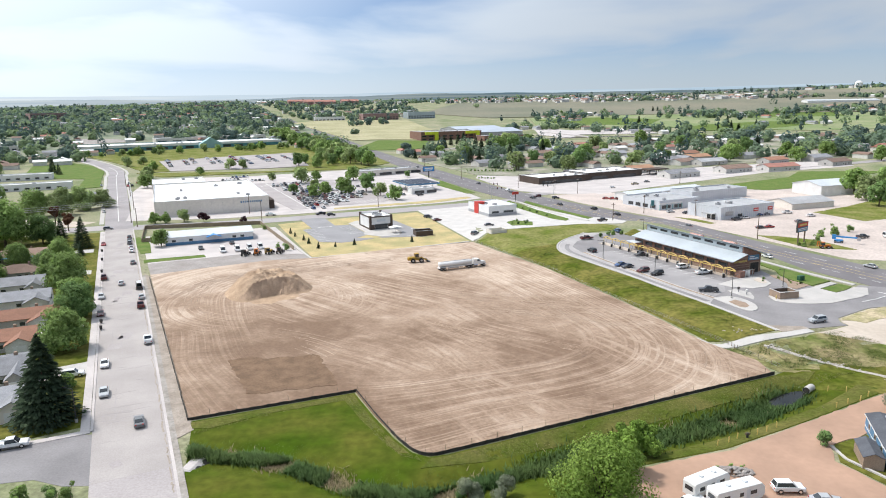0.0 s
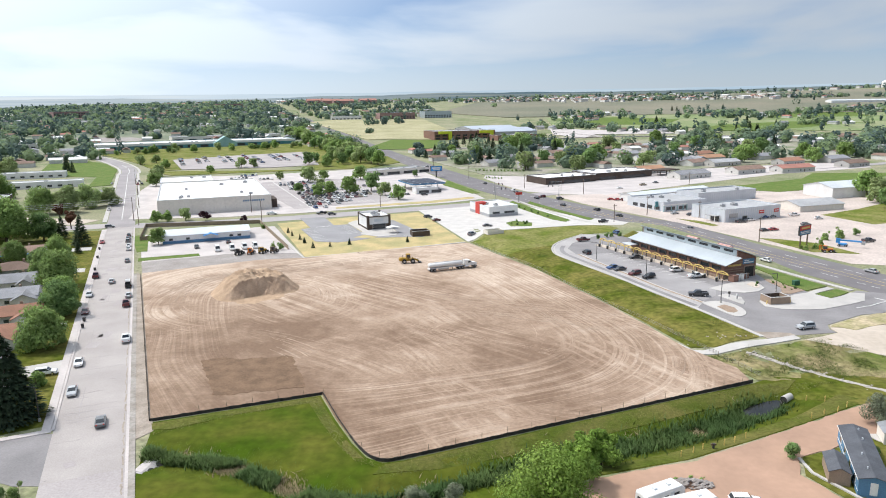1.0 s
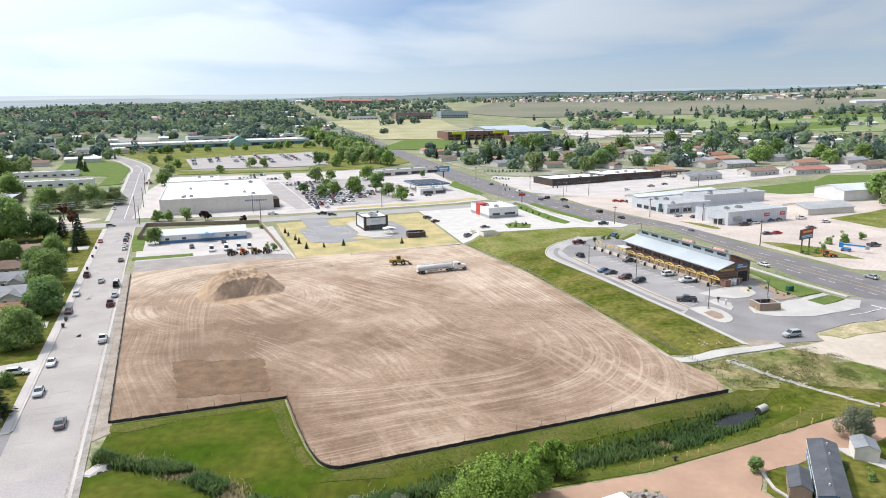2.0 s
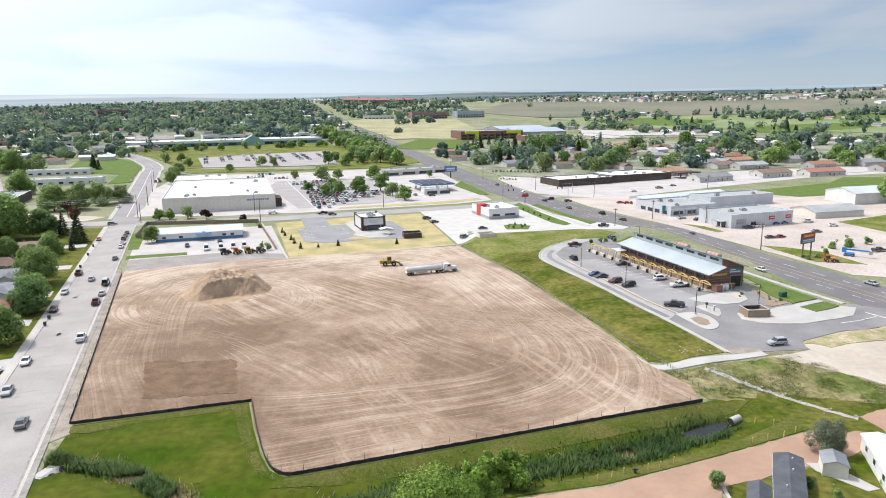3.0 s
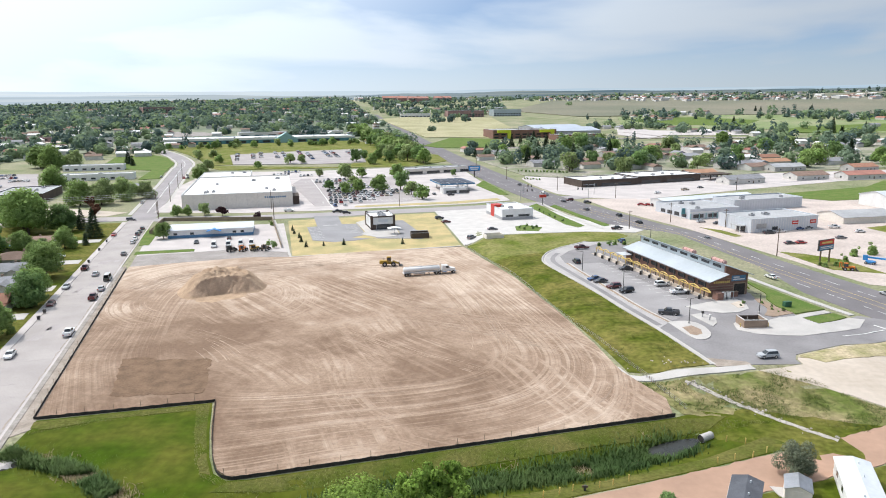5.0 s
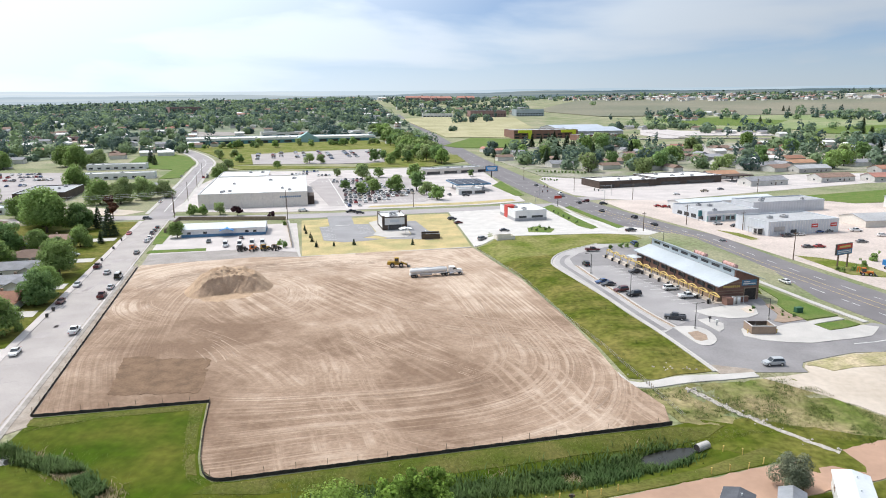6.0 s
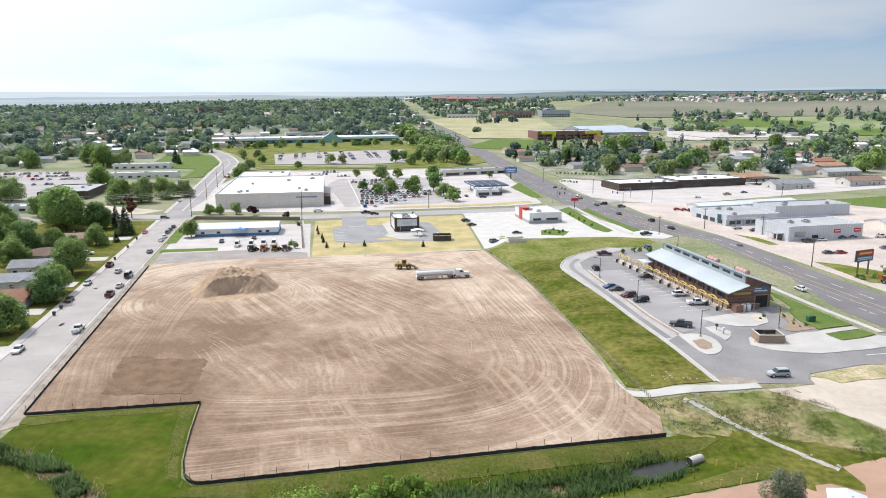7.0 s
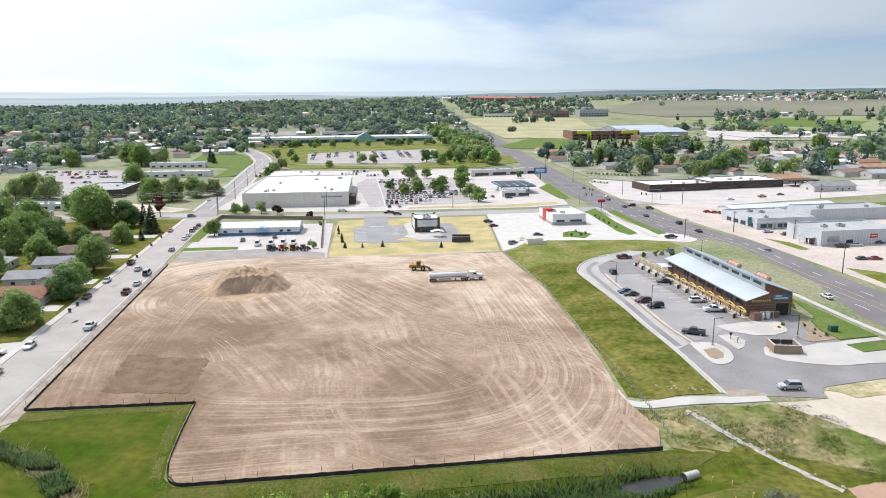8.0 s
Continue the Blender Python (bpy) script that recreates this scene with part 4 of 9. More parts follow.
area("red_dirt", ragged([(27, 94), (44.4, 97.6), (65.7, 106.5), (88, 116), (112, 127), (130, 114), (112, 116.5), (92, 108), (74, 101), (62, 97), (59, 92), (66, 70), (20, 70), (19, 90)], 1.5, 0.5), M["reddirt"], 0.12,
     "reddish gravel track and yard", "gravel yard", step=3, rough=0.1, lie=lambda x, y: 0)
area("grass_4", [(62.5, 97), (74, 100.6), (92, 107.6), (112, 116), (112, 60), (67, 70), (59.6, 91.5)], M["strip"], 0.10, "weedy yard round mobile homes", "grass", step=4, rough=0.1, lie=lambda x, y: 0)
area("footpath", ragged([(62.1, 151.3), (64.4, 151.8), (65.7, 147.2), (68.0, 146.4), (76, 147.2), (85.6, 148.6), (92.7, 150.2), (93.0, 147.9), (85.1, 145.8), (76, 144.0), (70, 143.6), (66.3, 144.1), (63.8, 147.2)], 2.5, 0.12), M["newconcrete"], 0.2, "curved pale concrete footpath", "footpath", step=4, thick=0.5)
area("bare_verge", [(84.0, 154.2), (92.7, 152.0), (93.2, 150.3), (85.2, 148.8)], M["dirtstrip"], 0.16, "bare brown dirt wedge beside the drive", "bare ground")
DRAIN = smooth_path([(76.4, 142.0), (79.5, 138.2), (85, 131.6), (91.7, 123.6), (96, 119)], 5)
area("drain_channel", ragged([(p[0] - 0.42, p[1] - 0.35) for p in DRAIN] + [(p[0] + 0.42, p[1] + 0.35) for p in DRAIN[::-1]], 0.8, 0.45), M["rubble"], 0.16, "narrow rocky drain channel in weeds", "drain", step=3)
g = random.Random(14)
stone = mesh_of("stone", bmesh.new(), M["rubble"])
bm = bmesh.new()
bmesh.ops.create_icosphere(bm, subdivisions=1, radius=0.3)
for v in bm.verts:
    v.co *= g.uniform(0.75, 1.2)
bm.to_mesh(stone)
bm.free()
for k in range(60):
    p = DRAIN[g.randrange(len(DRAIN))]
    x, y, size = p[0] + g.gauss(0, 0.9), p[1] + g.gauss(0, 0.9), g.uniform(0.4, 1.1)
    if k > 42:
        x, y = 75 + g.gauss(0, 3.0), 151.5 + g.gauss(0, 1.1)
    ob = new("rock", stone)
    ob.matrix_basis = pose(x, y, height(x, y) + 0.12, g.uniform(0, 360), g.uniform(0, 40), g.uniform(0, 360)) @ Matrix.Scale(size, 4)
    tagged(ob, "pale grey rock lying in weedy grass", "rock", "rocks by the drain")
area("gravel_lot", [(-97, 243.4), (-58, 260.4), (-41.5, 261.6), (-44, 270), (-70, 274), (-104, 262)], M["gravel"], 0.12, "grey gravel strip behind the lot", "gravel")
area("car_park_2", [(-104, 262.5), (-70, 274.5), (-44, 270.5), (-66, 338), (-126, 322)], M["lotgrey"], 0.09, "worn concrete yard of the blue office", "car park")
area("grass_5", [(-106, 264), (-84, 271), (-86, 276), (-108, 270)], M["lawn"], 0.14, "strip of mown lawn by the street", "lawn")
area("grass_6", [(-113, 282), (-109, 283), (-116, 304), (-124, 322), (-129, 320)], M["lawn"], 0.14, "strip of mown lawn by the street", "lawn")
area("dry_lawn", [(-40.8, 262.5), (25.5, 284), (8, 372), (-24, 362), (-66, 346)], M["dry"], 0.10, "yellow dried-out grass round a restaurant pad", "dry grass", step=6, rough=0.08)
area("car_park_3", [(-51.3, 326.9), (-46.9, 329.5), (-56.3, 360.6), (-43.6, 362.6), (-36, 336), (-28.8, 337.8), (-21.5, 316), (-19.8, 307.6), (-24.6, 301.6), (-15.8, 299.4), (-22, 294.6), (-30.7, 291.2), (-40.6, 294.6)], M["padasphalt"], 0.17, "grey asphalt car park of a restaurant", "car park")
area("car_park_11", [(-12.6, 347.2), (-6.6, 348.0), (6.0, 312.3), (7.8, 299.4), (2.4, 299.6), (-14.6, 299.8), (-12.8, 302.6), (-5.2, 304), (-3.6, 311), (-6.4, 322)], M["padasphalt"], 0.165, "grey asphalt drive-through lane", "car park")
bm = bmesh.new()
for i in range(9):
    for a, b in (((-50.2, 325.2), (-40.4, 296)), ((-28.8, 334), (-22.8, 314))):
        p = Vector(a).lerp(Vector(b), i / 8)
        ribbon(bm, [p, p + Vector((5.0, 1.7)) * (1 if a[0] < -40 else -1)], 0.16, 0.17, 0.195)
ribbon(bm, [(1.6, 321.5), (4.9, 303), (-1.2, 301.6)], 0.2, 0.17, 0.195)
ribbon(bm, [(-44.5, 331.4), (-37.6, 333.6)], 0.5, 0.17, 0.195)
setting("stall_lines", bm, M["paint"], "white painted restaurant stall lines", "road marking")
area("car_park_4", [(26.5, 285), (38, 301), (82, 312), (103, 309), (109, 318), (104, 333), (92, 340), (70, 388), (46, 392), (8, 378)], M["brightconcrete"], 0.13, "bright new concrete car park", "car park", step=5)
area("car_park_5", [(-150, 372), (-100, 371), (-60, 379), (-10, 395), (30, 408), (52, 422), (38, 500), (20, 600), (-40, 630), (-120, 598), (-205, 590), (-190, 500), (-165, 430)], M["lotgrey"], 0.13,
     "wide worn car park of a store", "car park", step=40)
area("car_park_6", [(-206, 652), (-246, 753), (-182, 800), (-112, 834), (-80, 676), (-122, 660)], M["oldasphalt"], 0.5, "distant car park before the mall", "car park", step=40)
area("dirt_lot", [(98, 428), (106, 390), (131, 326), (149, 266), (160, 226), (190, 215), (260, 270), (300, 330), (310, 400), (255, 440), (206, 436)], M["yardgravel"], 0.09, "pale gravel yard of metal workshops", "dirt yard", step=20, rough=0.1)
area("car_park_7", [(66, 540), (72, 500), (84, 452), (104, 434), (128, 424), (206, 470), (300, 520), (400, 548), (420, 600), (300, 580), (190, 560), (120, 570), (74, 578)], M["lotgrey"], 0.10, "worn forecourts along the side road", "car park", step=40)
area("grass_7", [(214, 446), (244, 420), (280, 430), (330, 470), (400, 505), (330, 520), (300, 486)], M["lawn"], 0.25, "green mown meadow", "grass", step=12)
area("grass_8", [(119.8, 208.6), (117.4, 202.7), (117.3, 194.4), (119.6, 188.3), (131.6, 196.9), (127, 207), (118.6, 226)], M["lawn"], 0.24, "watered green lawn", "lawn", step=4)
area("grass_9", [(119.9, 184.5), (122.0, 180.6), (128.2, 185.1), (134.2, 190.2), (132.3, 193.3)], M["lawn"], 0.24, "small watered green lawn", "lawn", step=3)
area("grass_11", [(-9, 98.5), (-7, 101.3), (-4, 101.9), (30, 113.4), (70, 126.9), (80, 128), (76, 124.5), (60, 119), (42, 112.2), (20, 105), (2, 99.8)], M["bank"], 0.1, "yellow-green bank under the fence", "grass", step=1.5, thick=0.3, rough=0.08)
area("grass_12", [(16, 90), (26, 94.7), (44, 98.5), (66, 107.2), (88, 116.7), (84, 120), (70, 112), (44, 102.2), (26, 97.6), (14, 93.5)], M["bank"], 0.1, "yellow-green bank beside the track", "grass", step=1.5, thick=0.3, rough=0.08)
area("grass_13", [(-50.4, 117.6), (-51.4, 120.2), (-36, 125.1), (-21, 129.4), (-17.2, 118.2), (-13.4, 108.8), (-10.6, 103.4), (-12.5, 103.8), (-15.4, 109), (-19.4, 118), (-22.6, 126.4), (-36, 122.8), (-47, 117.5)], M["bank"], 0.1, "dry olive grass along the fence", "grass", step=1.5, thick=0.3, rough=0.08)
area("grass_10", ragged([(84, 131), (128, 119), (134, 108), (112, 112), (90, 112), (74, 122)], 2.0, 0.9), M["strip"], 0.09, "weedy bank by the dirt track", "grass", step=3)
bm = ribbon(bmesh.new(), CW_OUT, 0.5, 0.0, 0.27, -0.3)
setting("kerb_2", bm, M["newconcrete"], "pale concrete kerb round the drive", "kerb")


def silt_fence():
    path = [Vector(p) for p in [(-96.5, 240), (-52.2, 121.2)]] + [Vector(p) for p in [(-20.3, 130.4)]] + \
        smooth_path([(-16.3, 118.7), (-12.6, 109.2), (-9.8, 103.9), (-7.3, 102.1), (-4.5, 102.6)], 4) + [Vector((70.3, 127.7))]
    root = thing("silt_fence", pose(0, 0, 0), "low black fabric silt fence on wooden stakes", "fence")
    bm = bmesh.new()
    stakes = []
    rows = []
    for a, b in zip(path, path[1:]):
        d = b - a
        k = max(1, int(d.length / 1.0))
        for i in range(k):
            rows.append(a + d * i / k)
    rows.append(path[-1])
    last = None
    for i, p in enumerate(rows):
        sag = 0.08 * noise.noise((p.x * 0.7, p.y * 0.7, 0)) + (0.04 if i % 3 == 0 else -0.03)
        wob = 0.07 * noise.noise((p.x * 0.4, p.y * 0.4, 9))
        z = 0.2
        v = [bm.verts.new((p.x + wob, p.y + wob, z - 0.5)), bm.verts.new((p.x, p.y, z + 0.44 + sag)), bm.verts.new((p.x + 0.05, p.y + 0.05, z + 0.44 + sag)), bm.verts.new((p.x + wob + 0.05, p.y + 0.05 + wob, z - 0.5))]
        if last:
            for j in range(4):
                bm.faces.new((last[j], last[(j + 1) % 4], v[(j + 1) % 4], v[j]))
        last = v
    part("fabric", bm, M["black"], root, "sagging black geotextile")
    stake = mesh_of("stake", boxes((-0.035, -0.035, -0.5, 0.035, 0.035, 1.45)), M["stake"])
    for i, p in enumerate(rows):
        if i % 5 == 0:
            part_at("stake", stake, root, pose(p.x + 0.06, p.y + 0.08, 0.25 + 0.15 * random.random(), random.uniform(-4, 4), random.uniform(-4, 4), random.uniform(0, 90)))


silt_fence()


def field_z(x, y):
    return 0.30 + 0.12 * noise.noise((x * 0.09, y * 0.09, 3)) + 0.06 * noise.noise((x * 0.33, y * 0.33, 8))


def wheel_tracks():
    """Pale bundles of wheel marks that follow the loops of the machines round the lot."""
    g = random.Random(12)
    verts, faces = [], []
    c, s = U.x, U.y

    def heading(x, y, kind):
        dx, dy = x + 11, y - 186
        u, v = (dx * c + dy * s) / 61, (-dx * s + dy * c) / 80
        if kind == 1:
            return math.atan2(x + 50, 207 - y)
        if kind == 2:
            return math.atan2(x - 36, 150 - y)
        if kind == 3:
            return radians(-46) + 0.5 * noise.noise((x * 0.02, y * 0.02, 5))
        return math.atan2(u ** 3 * 1.3, -v ** 3) + radians(GRID)

    def one(pts, side):
        for k, (px, py) in enumerate(pts):
            if not all(inside(FIELD, px + a, py + b) for a, b in ((-4.5, 0), (4.5, 0), (0, -4.5), (0, 4.5))):
                pts = pts[:k]
                break
        if len(pts) < 6:
            return
        w0 = g.uniform(0.07, 0.30)
        for k, (px, py) in enumerate(pts):
            qx, qy = pts[min(k + 1, len(pts) - 1)]
            ox, oy = pts[max(k - 1, 0)]
            d = math.hypot(qx - ox, qy - oy) or 1
            nx, ny = (qy - oy) / d, -(qx - ox) / d
            f = math.sin(math.pi * min(1, max(0.02, k / (len(pts) - 1)))) ** 0.5
            w = w0 * f * (0.7 + 0.7 * noise.noise((px * 0.5, py * 0.5, side)))
            z = field_z(px, py) + 0.02
            verts.extend([(px + nx * (side - w), py + ny * (side - w), z - 0.04), (px + nx * side, py + ny * side, z + 0.012), (px + nx * (side + w), py + ny * (side + w), z - 0.04)])
            if k:
                b = len(verts) - 6
                faces.extend([(b, b + 1, b + 4, b + 3), (b + 1, b + 2, b + 5, b + 4)])

    n = 0
    while n < 46:
        x, y = g.uniform(-95, 70), g.uniform(103, 282)
        near_heap, near_turn = math.hypot(x + 50, y - 207), math.hypot(x - 30, y - 156)
        if not inside(FIELD, x, y) or near_heap < 15 or inside(PATCH, x, y):
            continue
        rim = ((abs((x + 11) * c + (y - 186) * s) / 61) ** 4 + (abs((y - 186) * c - (x + 11) * s) / 80) ** 4) ** 0.25
        kind = 1 if near_heap < 34 and g.random() < 0.4 else 2 if 18 < near_turn < 40 and x > 26 and y < 170 else 0 if rim > 0.58 else 3
        lean, drift = g.gauss(0, 0.05), g.gauss(0, 0.003)
        pts = []
        for k in range(g.randrange(16, 64)):
            if not inside(FIELD, x, y) or math.hypot(x + 51, y - 217) < 13 or inside(PATCH, x, y) or -24 < x < 2 and y < 156:
                break
            pts.append((x, y))
            a = heading(x, y, kind) + lean + drift * k
            x, y = x + 1.4 * math.cos(a), y + 1.4 * math.sin(a)
        if len(pts) < 9:
            continue
        n += 1
        at = 0.0
        for _ in range(g.choice((1, 2, 2, 3))):
            cut = g.randrange(0, max(1, len(pts) // 4))
            for side in (-1.05, 1.05):
                one(pts[cut:], at + side)
            at += g.uniform(0.6, 3.2) * g.choice((-1, 1))
    tagged(new("wheel_ruts", mesh_from("wheel_ruts", verts, faces, M["rut"])), "pale curving wheel ruts pressed into earth", "ruts", kind="stuff")


def mesh_from(name, verts, faces, material, normals=None):
    me = bpy.data.meshes.new(name)
    me.from_pydata(verts, [], faces)
    me.materials.append(material)
    if normals is not None:
        me.shade_smooth()
        me.normals_split_custom_set_from_vertices(normals)
    return me


M["rut"] = mat("dry_rut", (0.39, 0.294, 0.22), (0.315, 0.228, 0.166), 0.12, 0.95, bump=0.3, fine=12, grain=0.12, island=0.16)
wheel_tracks()

# ---- kinds of things ----
def leaf_cloud(rng, lobes, count, size):
    """Many small leaf sprays on and in a set of ellipsoids, each turned outwards from its lobe."""
    verts, faces, normals = [], [], []
    weight = np.array([l[3] * l[4] for l in lobes])
    pick = rng.choice(len(lobes), count, p=weight / weight.sum())
    for k in pick:
        cx, cy, cz, r, rz = lobes[k]
        d = rng.normal(size=3)
        d /= np.linalg.norm(d)
        f = 0.58 + 0.5 * rng.random() ** 0.7
        c = np.array((cx, cy, cz)) + d * f * np.array((r, r, rz))
        n = d + rng.normal(size=3) * 0.42 + np.array((0, 0, 0.3))
        n /= np.linalg.norm(n)
        a = np.cross(n, rng.normal(size=3))
        a /= np.linalg.norm(a)
        b = np.cross(n, a)
        s = size * (0.6 + 0.8 * rng.random())
        i = len(verts)
        verts += [c - a * s, c - b * s * 0.7 + n * s * 0.2, c + a * s, c + b * s * 0.7 + n * s * 0.15]
        faces.append((i, i + 1, i + 2, i + 3))
        o = 0.5 * d + 0.45 * n + np.array((0, 0, 0.4))
        normals += [o / np.linalg.norm(o)] * 4
    return verts, faces, normals


def tree_meshes(seed, tall, wide, count, size, leaf, lobes=9, low=0.25):
    rng = np.random.default_rng(seed)
    L = []
    for i in range(lobes):
        a, q = rng.random() * 2 * math.pi, rng.random()
        rr = wide / 2 * 0.74 * math.sqrt(rng.random()) * (1.1 - 0.45 * q)
        z = tall * (low + 0.12 + (0.90 - low - 0.2) * q)
        r = wide / 2 * (0.25 + 0.24 * rng.random()) * (1.1 - 0.3 * q)
        L.append((rr * math.cos(a), rr * math.sin(a), z, r, r * (0.75 + 0.3 * rng.random())))
    v, f, o = leaf_cloud(rng, L, count, size)
    crown = mesh_from("crown", v, f, leaf, o)
    bm = bmesh.new()
    fork = tall * (low + 0.12)
    tube(bm, (0, 0, -0.4), (0, 0, fork), 0.028 * tall, 0.02 * tall, 8)
    for l in L:
        tube(bm, (0, 0, fork * 0.85), (l[0] * 0.8, l[1] * 0.8, l[2]), 0.014 * tall, 0.004 * tall, 5)
    return mesh_of("trunk", bm, M["bark"], True), crown


def conifer_meshes(seed, tall, wide, count, size):
    rng = np.random.default_rng(seed)
    verts, faces, normals = [], [], []
    for _ in range(count):
        q = 1 - math.sqrt(rng.random())
        z = tall * (0.07 + 0.93 * q)
        layer = 0.78 + 0.3 * math.sin(z * 5.2) + 0.25 * rng.random()
        r = wide / 2 * (1 - q) ** 0.85 * layer * (0.55 + 0.5 * rng.random() ** 0.5)
        a = rng.random() * 2 * math.pi
        c = np.array((r * math.cos(a), r * math.sin(a), z - 0.12 * r))
        o = np.array((math.cos(a), math.sin(a), -0.35 + 0.25 * rng.random()))
        t = np.array((-math.sin(a), math.cos(a), 0.3 * rng.normal()))
        s = size * (0.6 + 0.7 * rng.random())
        i = len(verts)
        verts += [c - o * s, c - t * s * 0.5 + np.array((0, 0, 0.1)), c + o * s, c + t * s * 0.5]
        faces.append((i, i + 1, i + 2, i + 3))
        up = np.array((math.cos(a), math.sin(a), 0.55 + 0.4 * math.sin(z * 5.2))) + 0.25 * rng.normal(size=3)
        normals += [up / np.linalg.norm(up)] * 4
    crown = mesh_from("crown", verts, faces, M["leafdark"], normals)
    return mesh_of("trunk", tube(bmesh.new(), (0, 0, -0.4), (0, 0, tall * 0.95), 0.02 * tall, 0.004 * tall, 7), M["bark"], True), crown


TREES = dict(
    broad=[tree_meshes(1, 12, 12, 7000, 0.30, M["leaf"], 26, 0.1), tree_meshes(2, 11.5, 11, 6500, 0.30, M["leafdeep"], 24, 0.08), tree_meshes(3, 13, 13.5, 8000, 0.31, M["leaf"], 30, 0.12), tree_meshes(4, 12, 11.5, 7000, 0.28, M["leafpale"], 26, 0.08)],
    mid=[tree_meshes(s, 11, 10.5, 1300, 0.55, M[k], 17, 0.12) for s, k in ((11, "leaf"), (12, "leafdeep"), (13, "leafpale"), (14, "leaf"))],
    bright=[tree_meshes(21, 9, 8.5, 4200, 0.24, M["leafbright"], 12, 0.1), tree_meshes(22, 10, 8, 4000, 0.24, M["leafbright"], 14, 0.1)],
    grand=[tree_meshes(27, 12, 15, 15000, 0.2, M["leafbright"], 34, 0.04)],
    willow=[tree_meshes(25, 9, 9, 9000, 0.16, M["leafgrey"], 22, 0.05)],
    shrub=[tree_meshes(31, 3, 3.4, 900, 0.15, M["leaf"], 6, 0.02), tree_meshes(32, 2.6, 3.6, 900, 0.15, M["leafdeep"], 7, 0.02)],
    silver=[tree_meshes(33, 4.4, 4.6, 3600, 0.11, M["leafgrey"], 14, 0.02)],
    bare=[tree_meshes(34, 13, 11, 500, 0.35, M["leafbare"], 12, 0.15)],
    plum=[tree_meshes(35, 6, 6, 700, 0.4, M["leafplum"])],
    rust=[tree_meshes(36, 11, 7, 900, 0.4, M["leafrust"])],
    conifer=[conifer_meshes(41, 15, 7.5, 2600, 0.55), conifer_meshes(42, 12, 5.5, 1600, 0.5)],
    bigconifer=[conifer_meshes(43, 17, 10, 6500, 0.5)],
)
TREE_WORDS = dict(
    broad="leafy green street tree with a rounded crown", mid="green deciduous tree with an uneven crown", bright="bright green leafy tree beside the ditch",
    grand="large bright green spreading tree by the yard", willow="grey-green bushy tree by the track", shrub="low rounded green shrub", silver="silvery green bush in the ditch",
    bare="large half-bare grey-brown tree", plum="small plum-leaved tree by the wall", rust="half-dead rusty brown tree", conifer="dark green spruce tree", bigconifer="tall dark spruce beside a house")


def tree(kind, x, y, scale=1.0, i=None, squash=1.0):
    options = TREES[kind]
    trunk, crown = options[(i if i is not None else random.randrange(99)) % len(options)]
    name = "shrub" if kind in ("shrub", "silver") else "tree"
    t = thing(name, pose(x, y, height(x, y)), TREE_WORDS[kind], name)
    t.rotation_euler.z = random.random() * 6.28
    if kind == "mid" or kind == "broad" and not (x > -160 and y < 290):
        scale *= 1.2
    t.scale = (scale * squash, scale * squash, scale)
    part_at("trunk", trunk, t, Matrix.Identity(4))
    part_at("crown", crown, t, Matrix.Identity(4))
    return t


CAR_SHAPES = dict(
    # length, width, lower body profile, cabin: bottom x0 x1, top x0 x1, top height
    sedan=(4.7, 1.85, [(-2.35, 0.35), (-2.33, 0.85), (-1.5, 0.95), (1.0, 0.93), (2.2, 0.75), (2.35, 0.55), (2.32, 0.3)], (-1.75, 1.05, -1.0, 0.25, 1.45)),
    suv=(4.7, 1.9, [(-2.33, 0.4), (-2.35, 1.0), (-2.2, 1.08), (1.05, 1.05), (2.2, 0.92), (2.35, 0.65), (2.32, 0.35)], (-2.25, 1.1, -1.95, 0.35, 1.72)),
    pickup=(5.7, 2.0, [(-2.85, 0.5), (-2.85, 1.1), (1.3, 1.1), (2.7, 1.02), (2.85, 0.75), (2.83, 0.45)], (-0.95, 1.4, -0.75, 0.6, 1.85)),
    van=(5.6, 2.05, [(-2.8, 0.45), (-2.8, 1.2), (1.7, 1.2), (2.6, 1.05), (2.8, 0.75), (2.78, 0.4)], (-2.75, 2.0, -2.7, 1.25, 2.35)))
_cars = {}


